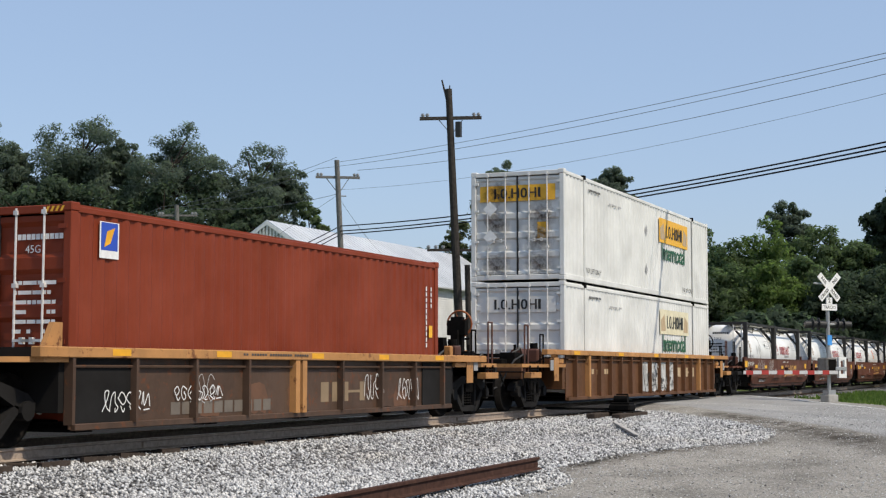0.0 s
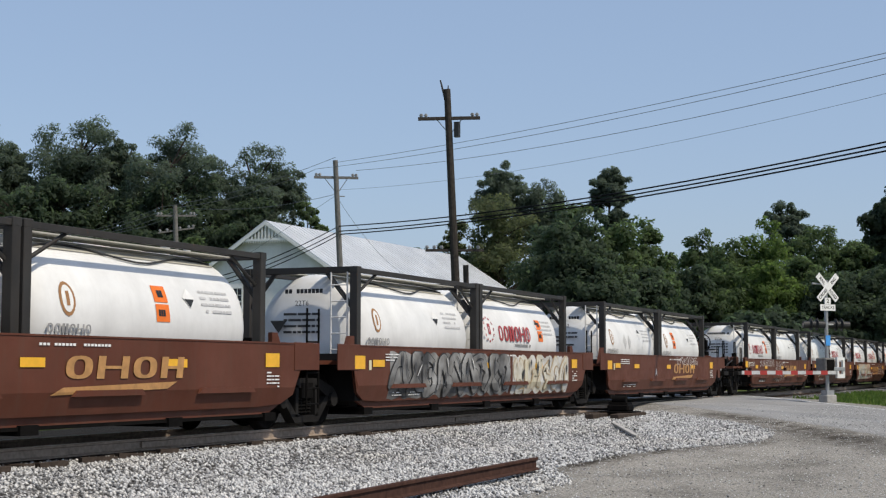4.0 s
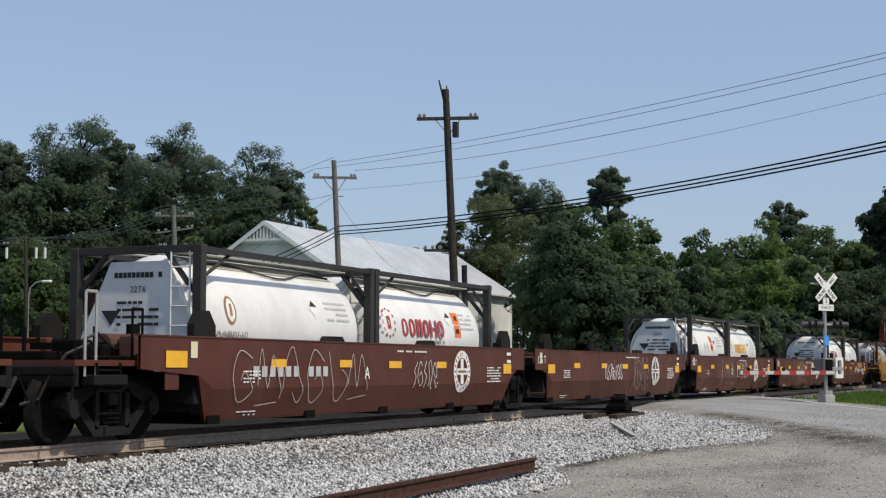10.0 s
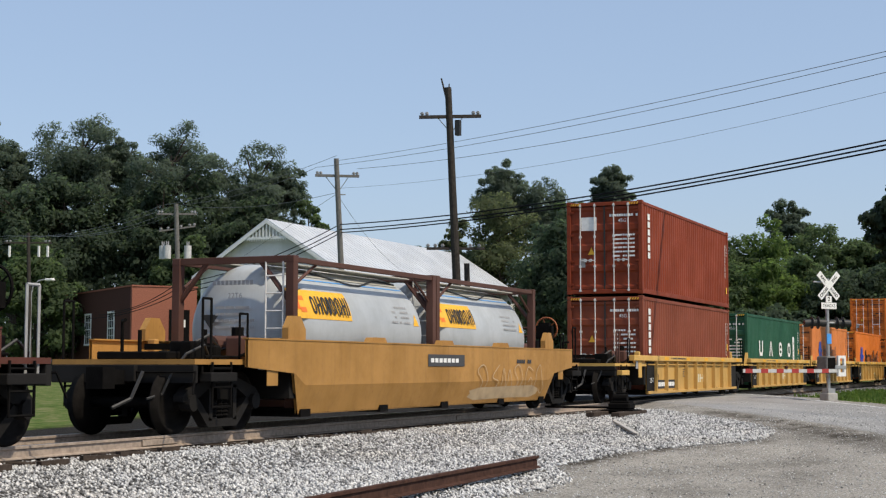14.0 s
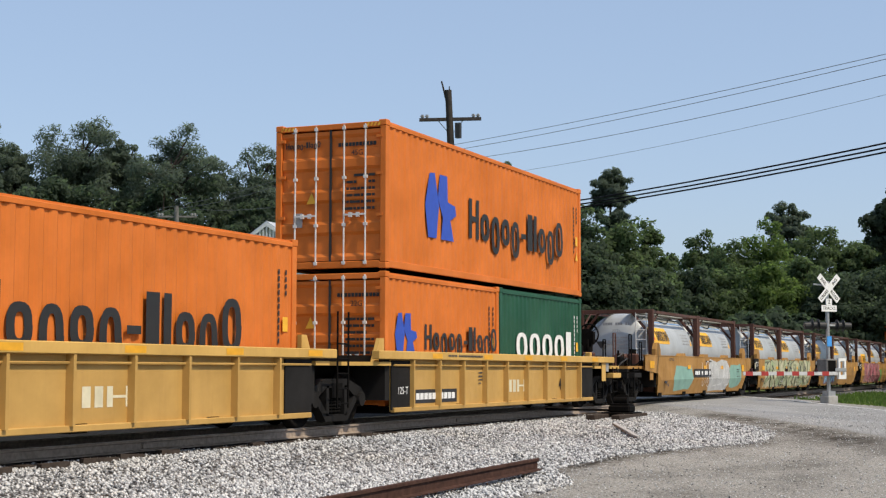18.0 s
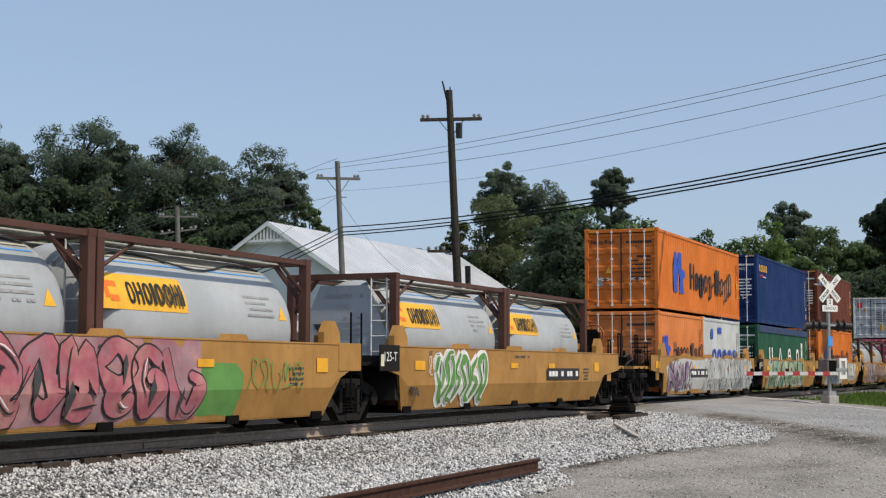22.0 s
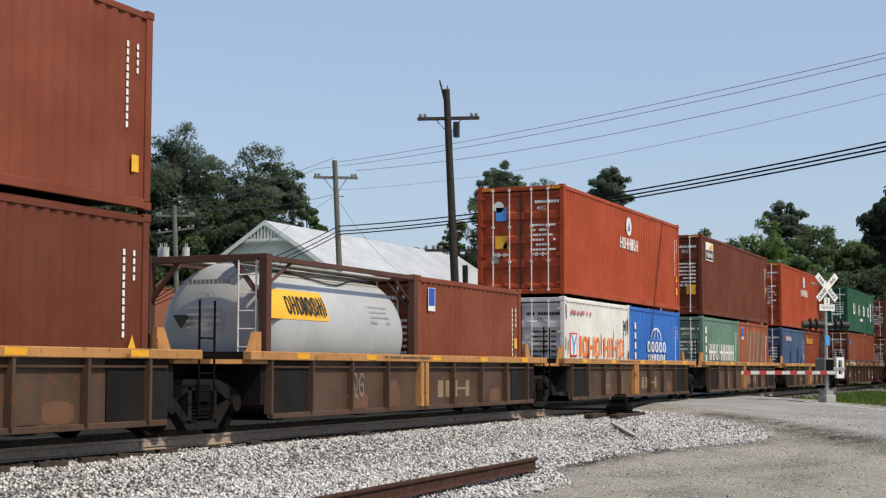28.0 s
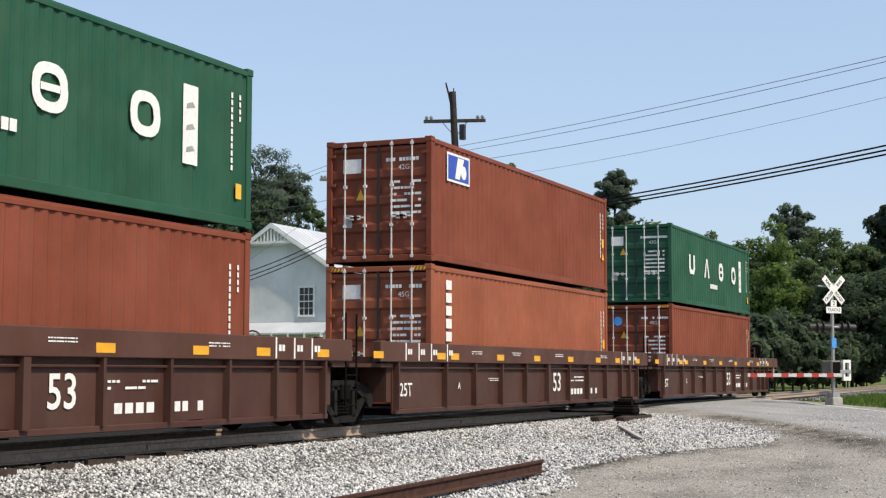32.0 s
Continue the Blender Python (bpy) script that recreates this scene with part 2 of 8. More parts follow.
def word_blocks(word, h, w=None):
    """A name as plain bars and rounded frames with the rise and fall of its letters."""
    out, u = [], 0.0
    gap = 0.11 * h
    for ch in word:
        if ch == " ":
            u += 0.4 * h
            continue
        wide = {"I": 0.2, "l": 0.2, "i": 0.2, "L": 0.34, "T": 0.24, "M": 0.72, "W": 0.72, "-": 0.35, ".": 0.16, "|": 0.28}.get(ch, 0.58)
        lo, hi = 0.0, 1.0
        if ch in "acegmnopqrsuvwxyz":
            hi, wide = 0.70, wide * 0.9
        if ch in "gpqy":
            lo = -0.28
        if ch == "-":
            lo, hi = 0.28, 0.42
        if ch == ".":
            hi = 0.16
        st = 0.17 * h
        e, mid = u + wide * h, (lo + hi) / 2 * h
        if wide < 0.4:
            out.append([(u, lo * h), (e, lo * h), (e, hi * h), (u, hi * h)])
        elif ch in "MWHNKE":
            out.append([(u, lo * h), (u + st, lo * h), (u + st, hi * h), (u, hi * h)])
            out.append([(e - st, lo * h), (e, lo * h), (e, hi * h), (e - st, hi * h)])
            out.append([(u + st, mid - st * 0.4), (e - st, mid - st * 0.4), (e - st, mid + st * 0.4), (u + st, mid + st * 0.4)])
        else:
            out.extend(ring((u + e) / 2, mid, wide * h / 2, (hi - lo) * h / 2, st))
        u += wide * h + gap
    u -= gap
    k = (w / u) if w else 1.0
    return [[((a - u / 2) * k, b - h / 2) for a, b in p] for p in out]


def bars(cols, rows, w, h, seed=0, gap=0.35):
    """Small writing as rows of short bars, one to a word."""
    r, out = random.Random(seed), []
    ch, cw = h / rows, w / cols
    tall = ch * ((1 - gap) if rows == 1 else 0.40)
    for j in range(rows):
        i = 0
        while i < cols:
            n = 1 if rows == 1 else min(cols - i, r.choice((1, 1, 2, 3)))
            if r.random() < 0.85:
                out.append(rect(-w / 2 + (i + n / 2) * cw, h / 2 - (j + 0.5) * ch, cw * (n - gap * 0.7), tall))
            i += n
    return out


def strip(pts, w):
    """A thick line along points, as joined four-cornered pieces."""
    out = []
    for i, ((ax, az), (bx, bz)) in enumerate(zip(pts, pts[1:])):
        d = math.hypot(bx - ax, bz - az) or 1
        ux, uz = (bx - ax) / d, (bz - az) / d
        e = w * 0.28
        ax, az, bx, bz = ax - ux * e, az - uz * e, bx + ux * e, bz + uz * e
        nx, nz = -uz * w / 2, ux * w / 2
        out.append([(ax + nx, az + nz), (ax - nx, az - nz), (bx - nx, bz - nz), (bx + nx, bz + nz)])
    return out


# ---- train: paints ----
def P(name, rgb, **k):
    M[name] = paint(name.replace("_", " "), rgb, **k)


P("rust_red", (0.20, 0.030, 0.008), dirt=0.1, rust=0.06)
P("brick_red", (0.20, 0.045, 0.020), dirt=0.2, rust=0.08)
P("vermilion", (0.36, 0.052, 0.015), dirt=0.15, rust=0.08)
P("maroon", (0.128, 0.027, 0.011), dirt=0.2, rust=0.1)
P("pale_brick", (0.3, 0.082, 0.038), dirt=0.3, rust=0.15)
P("box_orange", (0.62, 0.158, 0.022), dirt=0.14, rust=0.08)
P("faded_orange", (0.62, 0.195, 0.055), dirt=0.15, rust=0.08)
P("box_green", (0.010, 0.078, 0.042), dirt=0.12, rust=0.04)
P("sea_green", (0.115, 0.215, 0.17), dirt=0.2, rust=0.1)
P("navy", (0.002, 0.024, 0.115), dirt=0.06, rust=0.05)
P("denim", (0.045, 0.085, 0.17), dirt=0.25, rust=0.08)
P("bright_blue", (0.018, 0.13, 0.46), dirt=0.12, rust=0.05)
P("magenta", (0.57, 0.095, 0.17), dirt=0.12, rust=0.04)
P("box_white", (0.65, 0.655, 0.63), dirt=0.08, rust=0.05, dirt_rgb=(0.25, 0.21, 0.15))
P("box_grey", (0.50, 0.52, 0.53), dirt=0.2, rust=0.06)
P("tank_white", (0.72, 0.725, 0.715), dirt=0.13, rust=0.0, rough=0.35, dirt_rgb=(0.3, 0.29, 0.26))
P("tank_grey", (0.40, 0.425, 0.44), dirt=0.2, rust=0.0, rough=0.4, dirt_rgb=(0.2, 0.19, 0.18), metal=0.1)
P("tank_top", (0.42, 0.41, 0.36), dirt=0.3, rust=0.05, rough=0.6)
P("frame_black", (0.028, 0.027, 0.026), dirt=0.2, rust=0.12)
P("frame_brown", (0.085, 0.034, 0.024), dirt=0.25, rust=0.15)
P("well_brown", (0.104, 0.029, 0.014), dirt=0.32, rust=0.08)
P("well_maroon", (0.088, 0.023, 0.013), dirt=0.3, rust=0.06)
P("well_ochre", (0.40, 0.205, 0.055), dirt=0.38, rust=0.12, dirt_rgb=(0.13, 0.07, 0.03))
P("well_cream", (0.5, 0.295, 0.085), dirt=0.18, rust=0.06, dirt_rgb=(0.2, 0.11, 0.045))
P("chord_yellow", (0.6, 0.36, 0.1), dirt=0.2, rust=0.1, dirt_rgb=(0.2, 0.12, 0.05))
P("old_web", (0.08, 0.045, 0.028), dirt=0.5, rust=0.3, dirt_rgb=(0.03, 0.024, 0.02))
P("old_chord", (0.46, 0.22, 0.075), dirt=0.35, rust=0.3)
M["galv_grab"] = plain("worn silver grab iron", (0.35, 0.35, 0.34), 0.6, 0.2)
P("rust_web", (0.115, 0.048, 0.018), dirt=0.5, rust=0.3, dirt_rgb=(0.05, 0.03, 0.02))
P("wr_brown", (0.064, 0.024, 0.016), dirt=0.3, rust=0.06)
P("wr_band", (0.084, 0.032, 0.021), dirt=0.3, rust=0.06)
P("rust_wheel", (0.30, 0.09, 0.03), dirt=0.3, rust=0.3)
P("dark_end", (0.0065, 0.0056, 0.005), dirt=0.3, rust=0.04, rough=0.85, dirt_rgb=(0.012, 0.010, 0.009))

CASTS = {}


def cached(key, make):
    if key not in CASTS:
        CASTS[key] = make()
    return CASTS[key]


# ---- shipping container: x from 0 at its door end to L, z from 0 ----
def corrugated(L, H, y, out, pitch, depth, z0=0.15, z1=0.13, x0=0.11):
    bm = bmesh.new()
    n = max(4, round((L - 2 * x0) / pitch))
    p = (L - 2 * x0) / n
    xs = []
    for i in range(n):
        a = x0 + i * p
        xs += [(a, 0), (a + p * 0.30, 0), (a + p * 0.5, depth), (a + p * 0.80, depth)]
    xs.append((x0 + n * p, 0))
    lo = [bm.verts.new((x, y - out * d, z0)) for x, d in xs]
    hi = [bm.verts.new((x, y - out * d, H - z1)) for x, d in xs]
    for i in range(len(xs) - 1):
        bm.faces.new((lo[i], lo[i + 1], hi[i + 1], hi[i]))
    return bm


def door_leaf(H, y0, y1, bands):
    pts, n, z0, z1 = [], bands, 0.17, H - 0.17
    step = (z1 - z0) / n
    pts.append((0.03, z0))
    for i in range(n):
        a = z0 + i * step
        pts += [(0.03, a + step * 0.12), (0.062, a + step * 0.22), (0.062, a + step * 0.78), (0.03, a + step * 0.88)]
    pts += [(0.03, z1), (0.11, z1), (0.11, z0)]
    return bprism(pts, "y", y0, y1)


def container(L, H, mat, x, y, z, label, W2=1.219, pitch=0.278, group="double-stacked containers", end_mat=None, rail_mat=None, bands=4):
    mt, em = M[mat], M[end_mat or mat]
    rm = M[rail_mat or mat]
    c = thing("shipping_container", label, "container", group, pose(x, y, z))
    key = (round(L, 2), H, mat, W2, end_mat, rail_mat, pitch)

    def pc(name, k, make, material=mt, parent=c, lab="", m=None):
        return part(name, cached((key, k), lambda: mesh_of(make(), name)), material, parent, lab, m)
    pc("side_panel", "s1", lambda: corrugated(L, H, -W2 + 0.012, -1, pitch, 0.026))
    pc("side_panel", "s2", lambda: corrugated(L, H, W2 - 0.012, 1, pitch, 0.026))
    pc("roof", "roof", lambda: boxes((0.1, L - 0.1, -W2 + 0.05, W2 - 0.05, H - 0.05, H - 0.02)))
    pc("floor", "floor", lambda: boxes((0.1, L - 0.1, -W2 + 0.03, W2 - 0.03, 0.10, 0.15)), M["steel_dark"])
    pc("end_wall", "end", lambda: boxes((L - 0.09, L - 0.05, -W2 + 0.1, W2 - 0.1, 0.15, H - 0.1)))
    for s in (-1, 1):
        ya, yb = sorted((s * (W2 - 0.0), s * (W2 - 0.06)))
        pc("top_rail", ("tr", s), lambda: bbox(0.15, L - 0.15, ya, yb, H - 0.135, H - 0.055, 0.008), rm)
        pc("bottom_rail", ("br", s), lambda: bbox(0.15, L - 0.15, ya, yb, 0.02, 0.16, 0.008), rm)
        for e, xa in (("f", 0.0), ("r", L - 0.15)):
            yc, yd = sorted((s * W2, s * (W2 - 0.13)))
            pc("corner_post", ("cp", s, e), lambda: bbox(xa, xa + 0.15, yc, yd, 0.12, H - 0.12, 0.012), rm)
            ye, yf = sorted((s * (W2 + 0.004), s * (W2 - 0.16)))
            for zz, tag in ((0.0, "b"), (H - 0.118, "t")):
                pc("corner_casting", ("cc", s, e, tag), lambda: bbox(xa - 0.004, xa + 0.178, ye, yf, zz, zz + 0.118, 0.012), rm)
    pc("door_header", "hd", lambda: bbox(0.0, 0.11, -W2 + 0.13, W2 - 0.13, H - 0.14, H - 0.03, 0.01), em)
    pc("door_sill", "sl", lambda: bbox(0.0, 0.11, -W2 + 0.13, W2 - 0.13, 0.02, 0.15, 0.01), em)
    pc("door_gasket", "gk", lambda: boxes((0.02, 0.05, -0.022, 0.022, 0.15, H - 0.14)), M["black"])
    pc("hinges", "hg", lambda: boxes(*[(-0.008, 0.03, yy - 0.07, yy + 0.07, zz - 0.03, zz + 0.03) for yy in (-W2 + 0.14, W2 - 0.14) for zz in (0.32, H * 0.36, H * 0.64, H - 0.32)]), em)
    for s in (-1, 1):
        y0, y1 = sorted((s * 0.012, s * (W2 - 0.14)))
        d = pc("door", ("door", s), lambda: door_leaf(H, y0, y1, bands), em)
        for f in (0.28, 0.72):
            yy = s * (0.012 + (W2 - 0.16) * f)

            def rod():
                bm = btube((0.0, yy, 0.08), (0.0, yy, H - 0.06), 0.017, 6)
                for zz in (0.12, H * 0.3, H * 0.62, H - 0.12):
                    box(bm, -0.022, 0.04, yy - 0.035, yy + 0.035, zz - 0.03, zz + 0.03)
                a, b = sorted((yy, yy - s * 0.02 + s * 0.3 * (1 if f < 0.5 else -1)))
                box(bm, -0.03, -0.015, a, b, H * 0.36, H * 0.36 + 0.035)
                box(bm, -0.03, 0.03, (a + b) / 2 - 0.03, (a + b) / 2 + 0.03, H * 0.36 - 0.03, H * 0.36 + 0.06)
                return bm
            pc("locking_rod", ("rod", s, f), rod, M["rod"], d)
    return c


# ---- tank container ----
TR, TZ = 1.165, 1.335


def wrapped(polys, R, zc, v0, lift=0.006):
    """Flat outlines laid on the near side of a barrel lying along x."""
    bm = flat(polys)
    vs = [v.co.y for v in bm.verts]
    a, b = min(vs), max(vs)
    n = max(1, int((b - a) / 0.09))
    for i in range(1, n + 1):
        geom = list(bm.verts) + list(bm.edges) + list(bm.faces)
        bmesh.ops.bisect_plane(bm, geom=geom, plane_co=(0, a + (b - a) * i / (n + 1), 0), plane_no=(0, 1, 0))
    for v in bm.verts:
        th = (v0 + v.co.y) / R
        r = R + lift + v.co.z
        v.co = (v.co.x, -r * math.cos(th), zc + r * math.sin(th))
    return bm


def lathe(profile, n=40, axis_z=0.0):
    """A profile of (x, radius) turned about the x axis at height axis_z."""
    bm, rings = bmesh.new(), []
    for x, r in profile:
        rings.append([bm.verts.new((x, r * math.cos(k * math.tau / n), axis_z + r * math.sin(k * math.tau / n))) for k in range(n)])
    for a, b in zip(rings, rings[1:]):
        for k in range(n):
            bm.faces.new((a[k], b[k], b[(k + 1) % n], a[(k + 1) % n]))
    bm.faces.new(rings[0]), bm.faces.new(rings[-1][::-1])
    return bm


def tank(mat, frame_mat, x, z, label, style="dish", hoops=0, group="tank containers"):
    L, H = 6.058, 2.591
    c = thing("tank_container", label, "tank container", group, pose(x, 0, z))
    mt, fm = M[mat], M[frame_mat]

    def pc(name, k, make, material, parent=c, lab="", smooth=False):
        return part(name, cached(("tank", mat, frame_mat, k), lambda: mesh_of(make(), name, smooth)), material, parent, lab)
    if style == "dish":
        prof = [(0.16, 0.05), (0.19, 0.35), (0.26, 0.72), (0.38, 1.0), (0.52, 1.12), (0.66, TR), (L - 0.66, TR), (L - 0.52, 1.12), (L - 0.38, 1.0), (L - 0.26, 0.72), (L - 0.19, 0.35), (L - 0.16, 0.05)]
    else:
        prof = [(0.30, 0.9), (0.34, 1.0), (0.52, 1.12), (0.66, TR), (L - 0.66, TR), (L - 0.52, 1.12), (L - 0.38, 1.0), (L - 0.26, 0.72), (L - 0.19, 0.35), (L - 0.16, 0.05)]
    b = pc("barrel", ("barrel", style), lambda: lathe(prof, 48, TZ), mt, smooth=True)
    if style == "hood":
        pc("end_hood", "hood", lambda: bprism([(-1.15, 0.75), (1.15, 0.75), (1.15, 1.0), (0.52, 2.36), (-0.52, 2.36), (-1.15, 1.0)], "x", 0.12, 0.60), mt)

    def cladding():
        bm, n = bmesh.new(), 10
        ths = [math.radians(56 + (124 - 56) * i / n) for i in range(n + 1)]
        r = TR + 0.012
        rows = [[bm.verts.new((xx, -r * math.cos(t), TZ + r * math.sin(t))) for t in ths] for xx in (0.72, L - 0.72)]
        for i in range(n):
            bm.faces.new((rows[0][i], rows[1][i], rows[1][i + 1], rows[0][i + 1]))
        return bm
    pc("top_cladding", "clad", cladding, M["tank_top"], b, "dulled grey top of the barrel")
    for i in range(hoops):
        xx = 0.9 + i * (L - 1.8) / max(1, hoops - 1)
        pc("hoop", ("hoop", i, hoops), lambda: lathe([(xx - 0.02, TR), (xx - 0.02, TR + 0.012), (xx + 0.02, TR + 0.012), (xx + 0.02, TR)], 48, TZ), M["grey_mark"], b)
    for s in (-1, 1):
        a, d = sorted((s * 1.219, s * 1.06))
        for e, xa in (("f", 0.0), ("r", L - 0.16)):
            pc("corner_post", ("p", s, e), lambda: bbox(xa, xa + 0.16, a, d, 0.1, H - 0.1, 0.01), fm)
            for zz, tag in ((0, "b"), (H - 0.118, "t")):
                pc("corner_casting", ("cc", s, e, tag), lambda: bbox(xa - 0.003, xa + 0.178, a - 0.002, d + 0.002, zz, zz + 0.118, 0.01), fm)
        pc("top_rail", ("tr", s), lambda: bbox(0.16, L - 0.16, *sorted((s * 1.2, s * 1.11)), H - 0.115, H - 0.025, 0.006), fm)
        pc("bottom_rail", ("br", s), lambda: bbox(0.16, L - 0.16, *sorted((s * 1.2, s * 1.10)), 0.02, 0.15, 0.006), fm)
    for e, xa in (("f", 0.02), ("r", L - 0.12)):
        for z0 in (H - 0.12, 0.02):
            pc("end_beam", ("eb", e, z0), lambda: bbox(xa, xa + 0.1, -1.06, 1.06, z0, z0 + 0.12, 0.006), fm)
        for s in (-1, 1):
            pc("end_brace", ("ebr", e, s), lambda: btube((xa + 0.05, s * 1.08, H - 0.75), (xa + 0.05, s * 0.55, H - 0.1), 0.045, 6), fm)
    for xa in (1.0, L - 1.0):
        for s in (-1, 1):
            pc("rail_brace", ("rb", xa, s), lambda: btube((0.12 if xa < 3 else L - 0.12, s * 1.1, H - 0.55), (xa, s * 1.12, H - 0.09), 0.03, 6), fm)

    for i in range(6):
        yy = (-0.72, -0.57, -0.42, 0.30, 0.45, 0.60)[i]
        pc("walkway_plank", ("plank", i), lambda: bbox(0.25, L - 0.25, yy, yy + 0.13, H - 0.10, H - 0.075, 0.004), M["tank_top"])
    pc("manlid", "lid", lambda: btube((L * 0.5, 0.0, TZ + TR - 0.05), (L * 0.5, 0.0, H - 0.03), 0.27, 16), M["rod"])
    pc("valve_box", "vb", lambda: boxes((L * 0.5 + 0.5, L * 0.5 + 1.0, -0.2, 0.2, TZ + TR - 0.05, H - 0.04)), M["tank_top"])

    def hose():
        bm, pts = bmesh.new(), []
        for i in range(15):
            f = i / 14
            th = math.radians(56 + 7 * math.sin(f * 9))
            pts.append((0.8 + f * (L - 1.6), -(TR + 0.03) * math.cos(th), TZ + (TR + 0.03) * math.sin(th)))
        path_tube(bm, pts, 0.016, 5)
        return bm
    pc("vapour_line", "hose", hose, M["black"])

    def ladder():
        rows = [((0.03, yy, 0.3), (0.03, yy, H - 0.1), 0.018) for yy in (-1.0, -0.66)]
        rows += [((0.03, -1.0, 0.45 + i * 0.3), (0.03, -0.66, 0.45 + i * 0.3), 0.013) for i in range(7)]
        return btubes(rows, 5)
    pc("ladder", "ladder", ladder, M["rod"])
    return c


# ---- trucks ----
WHEEL_R, WB = 0.483, 1.83
WHEELSETS = []


def wheel_profile(s):
    y = 0.7175
    pts = [(y - 0.035, 0.05), (y - 0.035, WHEEL_R + 0.027), (y - 0.005, WHEEL_R + 0.027), (y, WHEEL_R), (y + 0.10, WHEEL_R - 0.006), (y + 0.10, WHEEL_R - 0.07), (y + 0.045, WHEEL_R - 0.10), (y + 0.04, 0.16), (y + 0.11, 0.14), (y + 0.11, 0.05)]
    return [(s * a, r) for a, r in pts]


def wheelset_mesh():
    bm = bmesh.new()
    for s in (-1, 1):
        prof, n, rings = wheel_profile(s), 28, []
        for a, r in prof:
            rings.append([bm.verts.new((r * math.cos(k * math.tau / n), a, r * math.sin(k * math.tau / n))) for k in range(n)])
        for a, b in zip(rings, rings[1:]):
            for k in range(n):
                bm.faces.new((a[k], b[k], b[(k + 1) % n], a[(k + 1) % n]))
        # three bolts on the axle end
        for k in range(3):
            c, w = 0.055 * math.cos(k * math.tau / 3), 0.055 * math.sin(k * math.tau / 3)
            box(bm, c - 0.018, c + 0.018, *sorted((s * 1.02, s * 1.045)), w - 0.018, w + 0.018)
    tube(bm, (0, -1.02, 0), (0, 1.02, 0), 0.085, 12)
    return bm


def side_frame_bm(y):
    s, t = (1 if y > 0 else -1), 0.09
    bm = bmesh.new()
    up = [(-1.12, 0.58), (-0.98, 0.70), (-0.42, 0.86), (0.42, 0.86), (0.98, 0.70), (1.12, 0.58), (1.12, 0.50), (0.80, 0.50), (0.40, 0.70), (-0.40, 0.70), (-0.80, 0.50), (-1.12, 0.50)]
    lo = [(-0.72, 0.56), (-0.34, 0.22), (0.34, 0.22), (0.72, 0.56), (0.86, 0.52), (0.42, 0.10), (-0.42, 0.10), (-0.86, 0.52)]
    a, b = sorted((y - t, y + t))
    prism(bm, up, "y", a, b)
    prism(bm, lo[:4] + lo[4:], "y", a, b)
    for xx in (-0.40, 0.30):
        box(bm, xx, xx + 0.10, a, b, 0.20, 0.74)
    for xx in (-WB / 2, WB / 2):
        tube(bm, (xx, y - s * 0.05, WHEEL_R), (xx, y + s * 0.15, WHEEL_R), 0.13, 10)
    return bm


def spring_bm(x, y):
    bm, rings = bmesh.new(), []
    for k in range(11):
        r = 0.082 if k % 2 else 0.058
        rings.append([bm.verts.new((x + r * math.cos(j * math.tau / 7), y + r * math.sin(j * math.tau / 7), 0.24 + k * 0.0285)) for j in range(7)])
    for p, q in zip(rings, rings[1:]):
        for j in range(7):
            bm.faces.new((p[j], p[(j + 1) % 7], q[(j + 1) % 7], q[j]))
    return bm


def truck(parent, x):
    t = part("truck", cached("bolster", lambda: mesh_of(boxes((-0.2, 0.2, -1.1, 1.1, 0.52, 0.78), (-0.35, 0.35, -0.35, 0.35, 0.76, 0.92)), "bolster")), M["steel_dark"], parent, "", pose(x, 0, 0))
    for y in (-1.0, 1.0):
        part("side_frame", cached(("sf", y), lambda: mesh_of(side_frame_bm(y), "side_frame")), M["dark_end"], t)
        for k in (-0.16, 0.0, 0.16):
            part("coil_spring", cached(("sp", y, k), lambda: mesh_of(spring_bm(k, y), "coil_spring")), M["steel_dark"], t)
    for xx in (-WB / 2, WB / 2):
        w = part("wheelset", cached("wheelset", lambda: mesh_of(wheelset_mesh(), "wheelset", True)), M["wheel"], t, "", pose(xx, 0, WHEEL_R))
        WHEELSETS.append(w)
    return t


# ---- well cars: x from 0 at the front of the load space to L ----
STY = {
    "old": dict(web="old_web", chord="old_chord", rib="old_web", zt=1.30, ribs=(-0.2, 1.2, 2.7, 4.2, 5.74, 5.98, 7.4, 9.0, 10.5, 11.9), strong=(5.74, 5.98), chord_h=0.14, end="dark_end", deck="old_chord"),
    "cream": dict(web="well_cream", chord="chord_yellow", rib="well_cream", zt=1.38, ribs=(0.72, 2.02, 3.3, 4.6, 5.9, 7.25, 8.6, 9.95, 11.25), strong=(), chord_h=0.16, end="dark_end", deck="chord_yellow"),
    "rust53": dict(web="rust_web", chord="old_chord", rib="rust_web", zt=1.50, ribs=(0.45, 1.56, 2.56, 3.57, 4.58, 5.62, 6.66, 7.7, 8.76, 9.82, 10.84, 11.84, 12.84, 13.96, 14.98, 16.0), strong=(1.56, 13.96), chord_h=0.13, end="rust_web", deck="old_chord"),
    "wr53": dict(web="wr_brown", chord="wr_band", rib="wr_brown", zt=1.58, ribs=(-0.05, 2.27, 3.84, 5.41, 6.98, 8.55, 10.12, 11.69, 13.26, 14.7, 15.55, 16.35), strong=(8.55,), chord_h=0.38, end="wr_brown", deck="wr_brown"),
    "ochre": dict(web="well_ochre", zt=1.47, end="dark_end", deck="well_ochre"),
    "brown": dict(web="well_brown", zt=1.44, end="dark_end", deck="well_brown"),
    "maroon": dict(web="well_maroon", zt=1.49, end="dark_end", deck="well_maroon"),
}
ZB = 0.235
EXT = {"c": 1.9, "a": 0.9}


